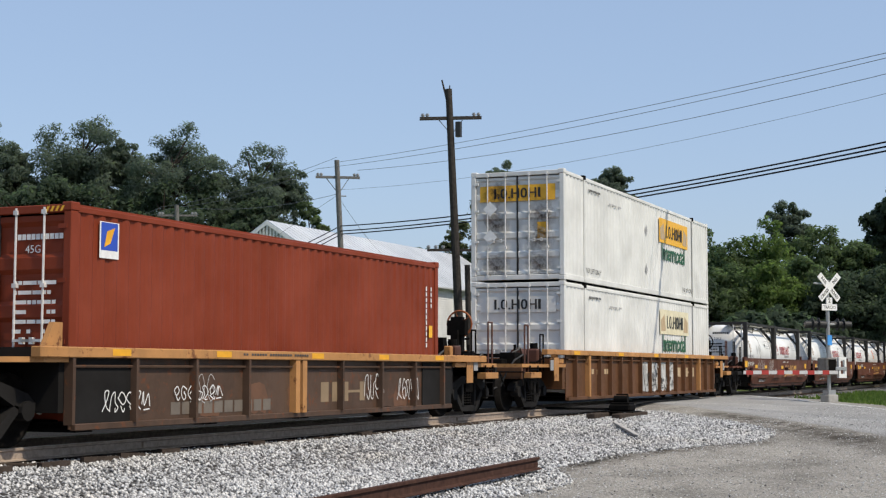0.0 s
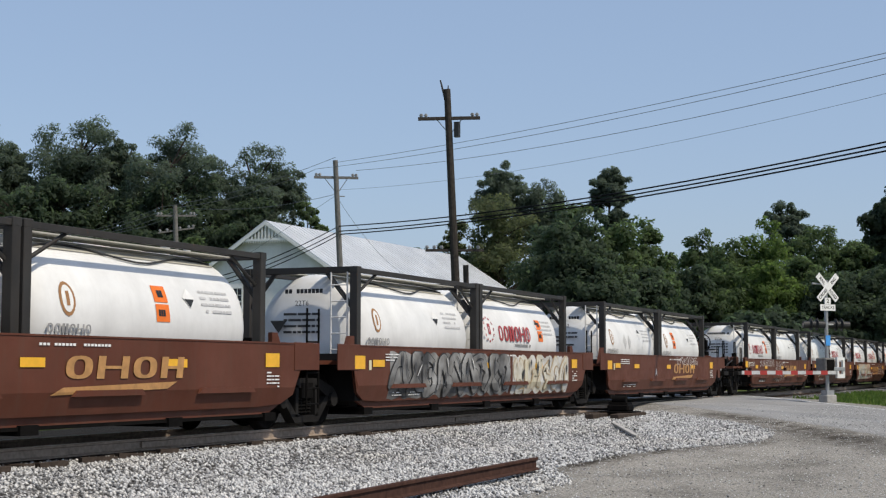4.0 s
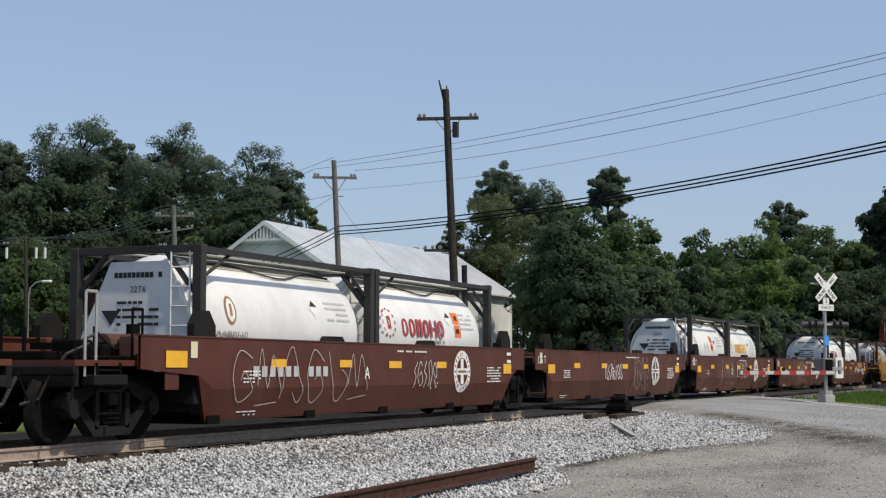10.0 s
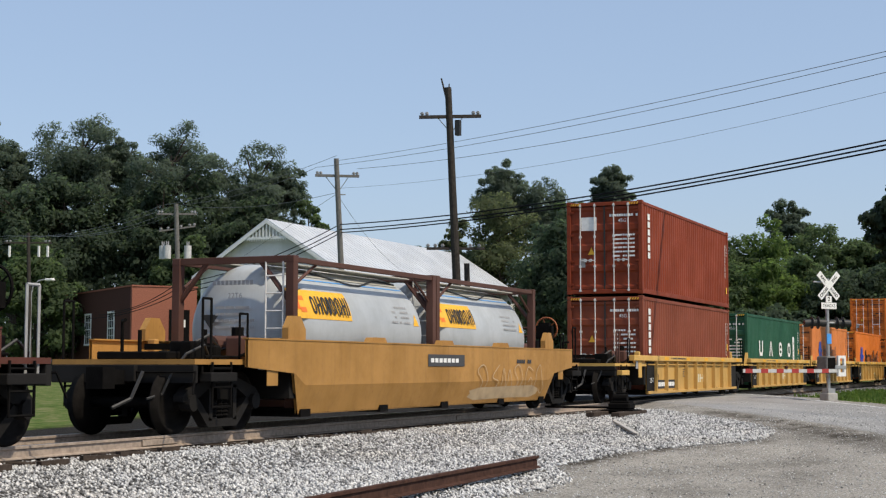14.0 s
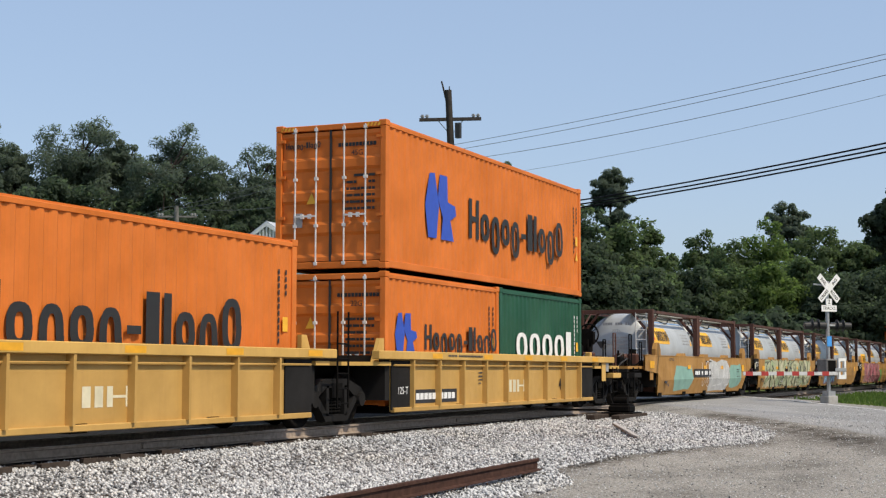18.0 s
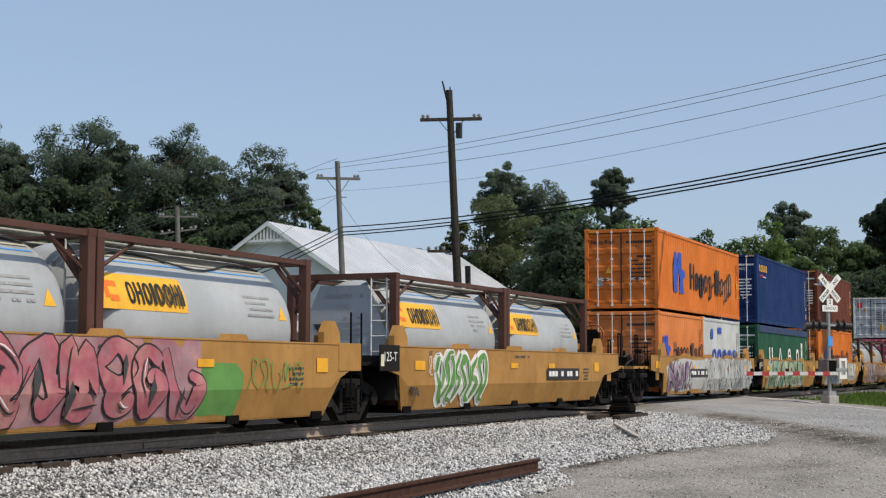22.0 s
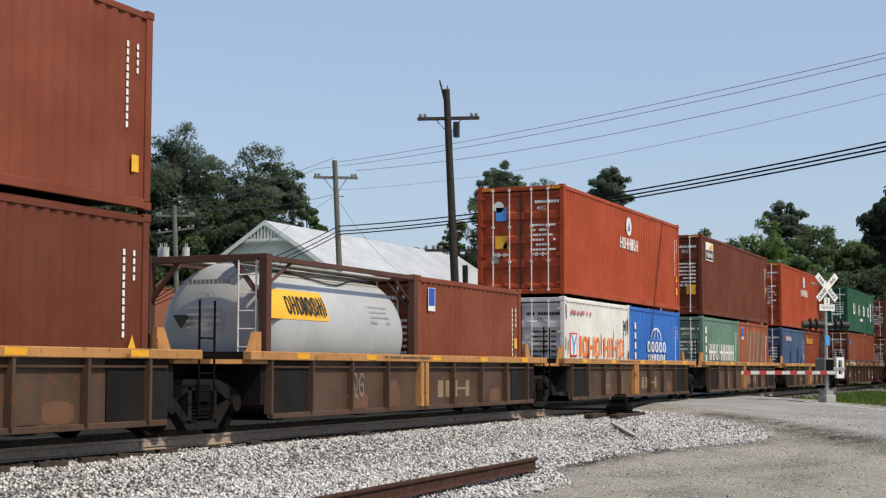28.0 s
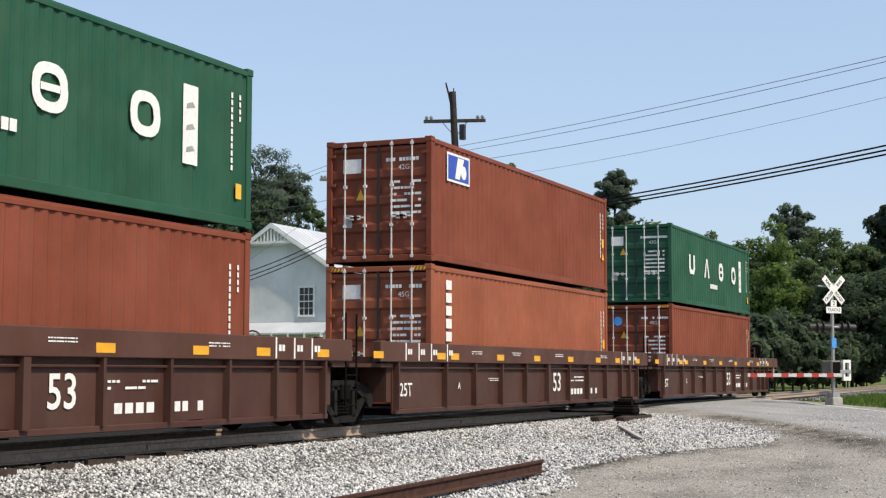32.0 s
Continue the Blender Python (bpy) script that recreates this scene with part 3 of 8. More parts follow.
def smooth_side(L, s, zt, knee, kind, ef=0.9, er=0.9):
    """A plate with cut lower corners, its foot leaning inwards below the knee."""
    bm = bmesh.new()
    out = 1.50

    def yof(z):
        return s * (out - max(0.0, knee - z) * 0.30)
    if kind == "brown":
        cols = [(-ef, 1.10, zt), (-0.62, 0.98, zt), (-0.45, 0.60, zt), (-0.1, 0.45, zt), (0.6, 0.42, zt), (L - 0.6, 0.42, zt), (L + 0.1, 0.45, zt), (L + 0.45, 0.60, zt), (L + 0.62, 0.98, zt), (L + er, 1.10, zt)]
    else:
        cols = [(-ef, 1.02, zt), (-0.42, 0.92, zt), (-0.02, ZB, zt), (0.6, ZB, zt), (L - 0.6, ZB, zt), (L + 0.12, ZB, zt), (L + 0.50, 0.88, zt), (L + er, 1.02, zt)]
    for thick in (0.0, 0.05):
        grid = []
        for x, zl, zh in cols:
            zs = [zl, zl + 0.02, max(zl + 0.03, knee), zh]
            grid.append([bm.verts.new((x, yof(z) - s * thick, z)) for z in zs])
        for a, b in zip(grid, grid[1:]):
            for i in range(3):
                bm.faces.new((a[i], b[i], b[i + 1], a[i + 1]))
    box(bm, -ef, L + er, *sorted((s * (out + 0.012), s * (out - 0.10))), zt - 0.012, zt + 0.012)
    if kind == "brown":
        for i in range(4):
            xx = 0.9 + i * (L - 1.8 - 1.6) / 3
            prism(bm, [(xx, 0.66), (xx + 1.6, 0.66), (xx + 1.52, 0.74), (xx + 0.08, 0.74)], "y", *sorted((s * out, s * (out + 0.05))))
        prism(bm, [(-0.2, 0.44), (L + 0.2, 0.44), (L - 0.3, 0.25), (0.3, 0.25)], "y", *sorted((s * (out - 0.16), s * (out - 0.22))))
    return bm


def ribbed_side(L, s, st):
    zt, ch = st["zt"], st["chord_h"]
    o, i = 1.52, 1.40
    bm = boxes((-0.15, L + 0.15, *sorted((s * i, s * (i - 0.02))), ZB, zt - ch))
    return bm


def guide_bm(s, zt):
    bm = bmesh.new()
    prism(bm, [(-0.34, zt), (0.34, zt), (0.24, zt + 0.10), (-0.24, zt + 0.10)], "y", *sorted((s * 1.47, s * 1.30)))
    return bm


def ladder_bm(y, z0, z1, w=0.42, n=5):
    rows = [((xx, y, z0), (xx, y, z1), 0.02) for xx in (-w / 2, w / 2)]
    rows += [((-w / 2, y, z0 + 0.08 + i * (min(z1, 1.5) - z0 - 0.1) / (n - 1)), (w / 2, y, z0 + 0.08 + i * (min(z1, 1.5) - z0 - 0.1) / (n - 1)), 0.015) for i in range(n)]
    return btubes(rows, 5)


def coupler_end(car, sgn, x0, st, brake):
    """The platform over a full truck, with coupler, rails, ladder and brake gear. x0: the end of the load space; sgn: which way out."""
    def X(d):
        return x0 + sgn * d
    dk, en = M[st["deck"]], M[st["end"]]
    bm = bmesh.new()
    prism(bm, [(X(0.3), -1.45), (X(1.2), -1.45), (X(3.1), -1.30), (X(3.1), 1.30), (X(1.2), 1.45), (X(0.3), 1.45)], "z", 1.06, 1.14)
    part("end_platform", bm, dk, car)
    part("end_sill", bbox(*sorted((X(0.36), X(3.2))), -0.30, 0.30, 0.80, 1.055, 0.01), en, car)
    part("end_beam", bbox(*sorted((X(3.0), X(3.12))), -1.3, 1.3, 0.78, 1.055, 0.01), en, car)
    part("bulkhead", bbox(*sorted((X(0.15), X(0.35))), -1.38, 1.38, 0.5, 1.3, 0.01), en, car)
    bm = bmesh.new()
    path_tube(bm, [(X(0.4), -0.9, 1.2), (X(0.9), -1.0, 1.45), (X(1.4), -0.7, 1.30), (X(2.0), -0.85, 1.52), (X(2.6), -0.6, 1.25), (X(3.1), -0.5, 1.0)], 0.025, 6)
    part("brake_hose", bm, M["black"], car)
    part("train_line_box", bbox(*sorted((X(2.25), X(2.65))), -0.95, -0.55, 1.14, 1.42, 0.02), M["steel_dark"], car)
    for s in (-1, 1):
        part("end_post", bbox(*sorted((X(0.42), X(0.56))), *sorted((s * 1.30, s * 1.14)), 1.1, 1.5, 0.02), dk, car)
        part("end_post", btube((X(1.75), s * 0.62, 1.1), (X(1.75), s * 0.62, 1.62), 0.035, 6), M["steel_dark"], car)
        part("step_board", bbox(*sorted((X(2.1), X(2.85))), *sorted((s * 1.44, s * 1.22)), 0.80, 0.94, 0.012), dk if "chord" in st else en, car)
        part("corner_plate", bbox(*sorted((X(0.9), X(1.25))), *sorted((s * 1.475, s * 1.455)), 0.72, 1.30, 0.006), dk, car)
    part("coupler", boxes((*sorted((X(3.1), X(3.62))), -0.12, 0.12, 0.76, 0.98), (*sorted((X(3.55), X(3.85))), -0.2, 0.1, 0.70, 1.02)), M["steel_dark"], car)
    part("air_hose", btubes([((X(3.2), -0.45, 0.95), (X(3.45), -0.42, 0.55), 0.03), ((X(3.45), -0.42, 0.55), (X(3.75), -0.3, 0.42), 0.03)], 6), M["black"], car)
    for s in (-1, 1):
        part("side_step", btubes([((X(2.2), s * 1.38, 1.1), (X(2.2), s * 1.38, 0.40), 0.02), ((X(2.7), s * 1.36, 1.1), (X(2.7), s * 1.36, 0.40), 0.02)] + [((X(2.2), s * 1.38, z), (X(2.7), s * 1.36, z), 0.018) for z in (0.42, 0.72, 1.0)], 5), M["steel_dark"], car)
        part("grab_rail", btubes([((X(2.86), s * 1.28, 0.92), (X(2.86), s * 1.28, 2.06), 0.022), ((X(2.62), s * 1.28, 0.92), (X(2.62), s * 1.28, 2.06), 0.022), ((X(2.62), s * 1.28, 2.06), (X(2.86), s * 1.28, 2.06), 0.022)], 5), M["frame_brown"] if st["deck"] in ("old_chord", "chord_yellow") else M["galv_grab"] if st["web"] == "well_maroon" else M["steel_dark"], car)
    if brake:
        part("air_reservoir", btube((X(0.35), -0.35, 1.44), (X(1.55), -0.35, 1.44), 0.20, 18), M["frame_brown"], car, "rust-brown air brake reservoir")
        for d in (0.55, 1.25):
            part("reservoir_stand", boxes((*sorted((X(d), X(d + 0.1))), -0.6, -0.1, 1.14, 1.34)), M["steel_dark"], car)
        part("pipe_rack", btubes([((X(0.5), y, 1.14), (X(0.5), y, 2.02), 0.03) for y in (-0.85, -0.1, 0.7)] + [((X(0.5), -0.85, z), (X(0.5), 0.7, z), 0.024) for z in (1.5, 1.8, 2.0)] + [((X(0.62), -0.6, 1.2), (X(0.62), -0.6, 1.86), 0.05), ((X(0.62), 0.3, 1.2), (X(0.62), 0.3, 1.7), 0.06)], 6), M["frame_brown"], car, "rusty rack of brake pipes")
        bw = bmesh.new()
        torus(bw, (X(3.02), -0.42, 2.04), 0.30, 0.024, "x", 20, 5)
        torus(bw, (X(3.02), -0.42, 2.04), 0.07, 0.03, "x", 10, 5)
        for k in range(5):
            a = k * math.tau / 5
            tube(bw, (X(3.02), -0.42, 2.04), (X(3.02), -0.42 + 0.30 * math.cos(a), 2.04 + 0.30 * math.sin(a)), 0.014, 4)
        part("brake_wheel", bw, M["rust_wheel"] if st["web"] in ("old_web", "well_ochre") else M["steel_dark"], car, "spoked hand brake wheel")
        part("brake_stand", boxes((*sorted((X(2.82), X(2.98))), -0.56, -0.28, 1.14, 2.2), (*sorted((X(2.70), X(2.84))), -0.50, -0.34, 1.14, 1.9), (*sorted((X(2.80), X(2.99))), -0.64, -0.20, 1.78, 2.12)), M["steel_dark"], car)
        bm = bmesh.new()
        path_tube(bm, [(X(2.9), -0.42, 1.2), (X(2.4), -0.5, 1.24), (X(1.7), -0.62, 1.18), (X(1.0), -0.7, 1.24)], 0.016, 5)
        part("brake_chain", bm, M["steel_dark"], car)
        part("brake_valve", boxes((*sorted((X(1.2), X(1.6))), -0.9, -0.4, 1.14, 1.5), (*sorted((X(1.3), X(1.5))), -0.75, -0.55, 1.5, 1.7)), M["steel_dark"], car)
    else:
        part("coupler_shelf", bbox(*sorted((X(2.55), X(3.0))), -0.75, 0.55, 1.14, 1.26, 0.02), M["steel_dark"], car)
        part("jumper_pipe", btubes([((X(2.4), 0.5, 1.14), (X(2.4), 0.5, 1.75), 0.03), ((X(2.4), 0.5, 1.75), (X(2.75), 0.2, 1.75), 0.03)], 6), M["steel_dark"], car)
        part("brake_cylinder", btube((X(0.7), -0.55, 1.36), (X(1.5), -0.55, 1.36), 0.17, 14), M["frame_brown"], car, "dark rusty brake cylinder")
        part("brake_lever", boxes((*sorted((X(1.55), X(1.65))), -0.7, 0.6, 1.30, 1.40)), M["steel_dark"], car)
    rusty, grimy = M["frame_brown"], M["steel_dark"]
    part("valve_body", bbox(*sorted((X(1.18), X(1.46))), -1.12, -0.80, 1.14, 1.52, 0.04), rusty, car, "rusty brake valve body")
    part("valve_cap", btube((X(1.32), -0.96, 1.50), (X(1.32), -0.96, 1.66), 0.10, 10), grimy, car)
    part("retainer_pipe", btubes([((X(0.45), -1.18, 1.30), (X(1.2), -1.18, 1.30), 0.022), ((X(1.2), -1.18, 1.30), (X(1.55), -1.10, 1.18), 0.022), ((X(1.55), -1.10, 1.18), (X(2.5), -1.10, 1.18), 0.022)], 6), grimy, car)
    part("cut_out_cock", bbox(*sorted((X(2.02), X(2.22))), -1.10, -0.90, 1.14, 1.36, 0.03), grimy, car)
    part("grab_iron", btubes([((X(1.58), -1.30, 0.98), (X(1.58), -1.30, 1.86), 0.02), ((X(1.82), -1.30, 0.98), (X(1.82), -1.30, 1.86), 0.02), ((X(1.58), -1.30, 1.86), (X(1.82), -1.30, 1.86), 0.02)], 5), grimy, car)
    bm = bmesh.new()
    path_tube(bm, [(X(2.3), -1.05, 1.16), (X(2.6), -1.15, 1.36), (X(2.95), -1.05, 1.22), (X(3.12), -0.9, 0.9), (X(3.2), -0.8, 0.62), (X(3.45), -0.7, 0.55)], 0.022, 6)
    part("looped_hose", bm, M["black"], car)
    part("corner_casting_seat", bbox(*sorted((X(0.40), X(0.75))), -1.44, -1.16, 1.14, 1.30, 0.03), dk, car)
    part("defect_card_holder", bbox(*sorted((X(1.30), X(1.52))), -1.475, -1.455, 0.98, 1.24, 0.004), M["grey_mark"], car)
    part("uncoupling_lever", btubes([((X(3.15), -1.35, 0.95), (X(3.15), -0.2, 0.95), 0.018), ((X(3.15), -1.35, 0.95), (X(3.3), -1.4, 0.62), 0.018)], 5), M["steel_dark"], car)
    truck(car, X(1.95))


def joint_end(car, sgn, x0, st, own):
    """An articulated end: a narrow deck over the shared truck. own: this unit carries the truck."""
    def X(d):
        return x0 + sgn * d
    half = car["half_gap"]
    dk, en = M[st["deck"]], M[st["end"]]
    bm = bmesh.new()
    prism(bm, [(X(0.25), -1.46), (X(0.75), -1.46), (X(half - 0.25), -1.05), (X(half - 0.25), 1.05), (X(0.75), 1.46), (X(0.25), 1.46)], "z", 1.10, 1.17)
    part("end_platform", bm, en if st["zt"] > 1.45 and "chord" not in st else dk, car)
    part("end_sill", boxes((*sorted((X(0.15), X(0.35))), -1.38, 1.38, 0.45, 1.30), (*sorted((X(0.3), X(half - 0.05))), -0.32, 0.32, 0.82, 1.10)), en, car)
    for s in (-1, 1):
        part("container_guide", bprism([(X(0.12), 1.17), (X(0.55), 1.17), (X(0.30), 1.62), (X(0.12), 1.62)], "y", *sorted((s * 1.25, s * 1.17))), dk, car)
        if "chord" not in st:
            part("end_panel", bbox(*sorted((X(0.42), X(1.28))), *sorted((s * 1.515, s * 1.49)), 1.0, st["zt"] + 0.02, 0.006), en if st["web"] == "well_ochre" and sgn < 0 else M[st["web"]], car, "soot-black end panel" if st["web"] == "well_ochre" and sgn < 0 else "")
    if own:
        part("intermediate_connector", boxes((*sorted((X(half - 0.4), X(half + 0.4))), -0.25, 0.25, 0.72, 1.06)), M["steel_dark"], car)
        part("ladder", ladder_bm(-1.44, 0.35, 2.05), M["steel_dark"], car, "", pose(X(half - 0.45), 0, 0))
        part("hand_brake_gear", boxes((*sorted((X(0.7), X(1.05))), -0.5, 0.1, 1.17, 1.55), (*sorted((X(0.6), X(0.8))), 0.2, 0.9, 1.17, 1.42)), M["steel_dark"], car)
        bw = bmesh.new()
        torus(bw, (X(1.2), 0.7, 1.55), 0.22, 0.018, "x", 16, 5)
        part("brake_wheel", bw, M["frame_brown"], car)
        truck(car, X(half))


def well(style, L, s0, front, rear, gap, label, group=""):
    """front and rear: 'c' coupler, 'a' joint. The truck of a joint belongs to the unit before it."""
    st = STY[style]
    car = thing("well_car", label, "well car", group, pose(s0, 0, 0))
    car["half_gap"] = gap / 2
    zt = st["zt"]
    rib = "chord" in st

    def pc(name, k, make, material, parent=car, lab=""):
        return part(name, cached(("well", style, L, k), lambda: mesh_of(make(), name)), material, parent, lab)
    for s in (-1, 1):
        if rib:
            sd = pc("side_sill", ("side", s), lambda: ribbed_side(L, s, st), M[st["web"]])
            ch = st["chord_h"]
            pc("top_chord", ("tc", s, front, rear), lambda: bbox(-EXT[front], L + EXT[rear], *sorted((s * 1.53, s * 1.37)), zt - ch, zt, 0.012), M[st["chord"]], sd)
            pc("bottom_chord", ("bc", s), lambda: bbox(-0.1, L + 0.1, *sorted((s * 1.47, s * 1.38)), ZB - 0.02, ZB + 0.07, 0.01), M[st["web"]], sd)
            pc("side_pipe", ("sp", s), lambda: btube((-0.1, s * 1.44, zt - ch - 0.11), (L + 0.1, s * 1.44, zt - ch - 0.11), 0.022, 6), M[st["web"]], sd)
            for i, xx in enumerate(st["ribs"]):
                e = 0.085 if xx in st["strong"] else 0.045
                pc("rib", ("rib", s, i), lambda: bprism([(xx - e, s * 1.39), (xx + e, s * 1.39), (xx + e - 0.015, s * 1.515), (xx - e + 0.015, s * 1.515)], "z", ZB + 0.06, zt - ch), M[st["deck"] if e > 0.05 else st["rib"]], sd)
        else:
            knee = 0.72
            sd = pc("side_sill", ("side", s, front, rear), lambda: smooth_side(L, s, zt, knee, style, EXT[front], EXT[rear]), M[st["web"]])
            if style != "brown":
                for xx in ((-0.2, L + 0.2) if style == "maroon" else (-0.25, L + 0.25)):
                    g = cached(("ear", style, s), lambda: mesh_of(bprism([(-0.30, zt), (0.30, zt), (0.30, zt + 0.18), (0.12, zt + 0.40), (-0.14, zt + 0.40), (-0.30, zt + 0.2)], "y", *sorted((s * 1.46, s * 1.34))), "ear"))
                    part("corner_guide", g, M["dark_end"] if style == "maroon" else M[st["web"]], sd, "", pose(xx, 0, 0))
                for xx in ((L * 0.33, L * 0.66) if style == "maroon" else (2.9, L / 2, L - 2.9)):
                    g = cached(("guide", style, s), lambda: mesh_of(guide_bm(s, zt), "guide"))
                    part("container_guide", g, M["dark_end"] if style == "maroon" else M[st["web"]], sd, "", pose(xx, 0, 0))
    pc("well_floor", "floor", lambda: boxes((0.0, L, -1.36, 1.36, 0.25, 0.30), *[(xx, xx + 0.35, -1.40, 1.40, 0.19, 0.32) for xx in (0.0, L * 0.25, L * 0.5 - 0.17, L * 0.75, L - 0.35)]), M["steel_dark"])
    for sgn, x0, k, own in ((-1, 0.0, front, False), (1, L, rear, True)):
        if k == "c":
            coupler_end(car, sgn, x0, st, sgn > 0)
        else:
            joint_end(car, sgn, x0, st, own)
    return car


# ---- the train's make-up: metres from the start mark, front to rear ----
SPEED = 20.36


def run(t):
    return SPEED * min(t, 31.97)


ROLLING = []


def load(ob, s):
    ROLLING.append((ob, s))
    return ob


L40, L20, L53 = 12.192, 6.058, 16.154
ZF = 0.33
LOCK = 0.055   # twist locks between stacked boxes
CARS = {}
for key, style, L, label, units in (
        ("old_front", "old", 12.3, "rust-stained brown well car with yellow top sill", ((0.4, "a", "a"), (15.8, "a", "c"))),
        ("rust53", "rust53", 16.4, "rusty orange-brown long well car with ribbed sides", ((35.95, "c", "c"),)),
        ("brown_a", "brown", 12.3, "brown smooth-sided well car with yellow plates", ((59.2, "c", "a"), (74.7, "a", "a"), (90.2, "a", "a"), (105.75, "a", "a"), (121.3, "a", "c"))),
        ("brown_b", "brown", 12.3, "brown smooth-sided well car with yellow plates", ((141.05, "c", "a"), (156.5, "a", "a"), (172.0, "a", "a"), (187.5, "a", "a"), (202.9, "a", "c"))),
        ("maroon", "maroon", 12.3, "maroon smooth-sided well car with round white emblem", ((222.65, "c", "a"), (238.3, "a", "a"), (253.95, "a", "a"), (269.5, "a", "a"), (285.05, "a", "c"))),
        ("ochre_single", "ochre", 12.3, "ochre smooth-sided single well car", ((306.9, "c", "c"),)),
        ("cream", "cream", 12.3, "cream-yellow ribbed well car with black ends", ((328.7, "c", "a"), (344.5, "a", "a"), (360.3, "a", "a"), (376.2, "a", "a"), (392.0, "a", "c"))),
        ("ochre_a", "ochre", 12.3, "ochre smooth-sided well car with graffiti", ((411.4, "c", "a"), (427.05, "a", "a"), (442.55, "a", "a"), (458.2, "a", "a"), (473.85, "a", "c"))),
        ("ochre_b", "ochre", 12.3, "ochre smooth-sided well car covered in graffiti", ((493.4, "c", "a"), (509.3, "a", "a"), (524.85, "a", "a"), (540.3, "a", "a"), (555.85, "a", "c"))),
        ("old_rear", "old", 12.3, "rust-stained brown well car with yellow top sill", ((575.55, "c", "a"), (591.05, "a", "a"), (606.5, "a", "a"), (622.05, "a", "a"), (637.6, "a", "c"))),
        ("wr53", "wr53", 16.4, "dark brown ribbed long well car", ((656.95, "c", "a"), (676.3, "a", "a"), (695.65, "a", "c")))):
    made = []
    for i, (s, f, r) in enumerate(units):
        gap = (units[i + 1][0] - s - L) if i + 1 < len(units) else (s - units[i - 1][0] - L if i else 3.2)
        made.append(load(well(style, L, s, f, r, gap, label, "well cars of the train"), s))
    CARS[key] = made


def box40(mat, s, label, level=0, H=2.896, low=2.896, **k):
    c = load(container(L40, H, mat, s, 0, ZF + (low + LOCK if level else 0), label, **k), s)
    if level:
        for x in (0.09, L40 - 0.09):
            for y in (-1.13, 1.13):
                part("interbox_lock", cached(("lock", x, y), lambda: mesh_of(bbox(x - 0.05, x + 0.05, y - 0.045, y + 0.045, -LOCK, 0.0, 0.01), "interbox_lock")), M["steel_dark"], c)
    return c


def box20(mat, s, label, H=2.591, **k):
    return load(container(L20, H, mat, s, 0, ZF, label, **k), s)


C = {}
C["A"] = box40("rust_red", 15.86, "rust-red forty-foot steel container with a blue sticker")
for lv, nm in ((0, "JL"), (1, "JU")):
    C[nm] = load(container(L53, 2.896, "box_white", 36.05, 0, ZF + 0.07 + lv * 2.92, "white fifty-three-foot container with yellow name board", W2=1.295, pitch=0.305, end_mat="box_white", bands=5), 36.05)
TANKS = []
WHITE, GREY = "white tank container in a black frame", "silver-grey tank container in a brown frame"
for s, st1, st2, hp in ((59.25, "dish", "dish", 3), (74.75, "hood", "dish", 0), (90.27, "dish", "dish", 0), (105.8, "dish", "dish", 0), (121.35, "dish", "dish", 0),
                        (141.1, "dish", "dish", 0), (156.55, "hood", "dish", 0), (172.1, "dish", "dish", 0), (187.55, "hood", "dish", 0), (202.95, "hood", "dish", 0),
                        (222.7, "hood", "dish", 0), (254.0, "hood", "dish", 0), (285.1, "dish", "dish", 0)):
    a = load(tank("tank_white", "frame_black", s, ZF, WHITE, st1, hp), s)
    b = load(tank("tank_white", "frame_black", s + 6.12, ZF, WHITE, st2, 0), s + 6.12)
    TANKS.append((s, a, b))
for s, st1 in ((306.95, "dish"), (411.45, "dish"), (427.1, "hood"), (442.6, "hood"), (458.25, "hood"), (473.9, "hood"), (540.3, "hood")):
    a = load(tank("tank_grey", "frame_brown", s, ZF, GREY, st1), s)
    b = load(tank("tank_grey", "frame_brown", s + 6.1, ZF, GREY, "dish"), s + 6.1)
    TANKS.append((s, a, b))
C["R17L"] = box40("brick_red", 328.9, "plain brick-red forty-foot steel shipping container")
C["R17U"] = box40("rust_red", 328.9, "rust-red forty-foot container with white side lettering", 1)
C["U18"] = box40("box_green", 344.52, "dark green forty-foot container with wide white letters")
C["H19"] = box40("faded_orange", 360.37, "faded orange forty-foot container with blue emblem")
C["H20"] = box40("box_orange", 376.3, "orange forty-foot container with blue emblem")
C["H21L"] = box20("box_orange", 392.0, "orange twenty-foot container with blue emblem")
C["H21R"] = box20("box_green", 398.13, "dark green twenty-foot container with white letters")
C["H21U"] = box40("box_orange", 392.0, "orange forty-foot container with blue emblem", 1, 2.896, 2.591)
C["H27L"] = box20("faded_orange", 493.5, "faded orange twenty-foot container with blue emblem")
C["H27R"] = box20("box_grey", 499.62, "light grey twenty-foot container with blue letters")
C["H27U"] = box40("box_orange", 493.5, "orange forty-foot container with blue emblem", 1, 2.591, 2.591)
C["S28L"] = box40("box_green", 509.35, "dark green open-top container under a blue tarpaulin", 0, 2.591)
C["S28U"] = box40("navy", 509.35, "navy blue forty-foot container with yellow name", 1, 2.896, 2.591)
C["B29L"] = box40("box_orange", 524.9, "orange forty-foot container with blue emblem")
C["B29U"] = box40("maroon", 524.9, "dark red-brown forty-foot container with round sticker", 1)
C["Y31L"] = box40("magenta", 555.95, "magenta pink forty-foot container with wide white letters")
C["Y31U"] = box40("box_white", 555.95, "white forty-foot container with red lettering", 1, end_mat="box_grey")
C["R32L"] = box40("maroon", 575.6, "plain dark red-brown forty-foot steel container")
C["R32U"] = box40("brick_red", 575.6, "brick-red forty-foot container with white letters", 1)
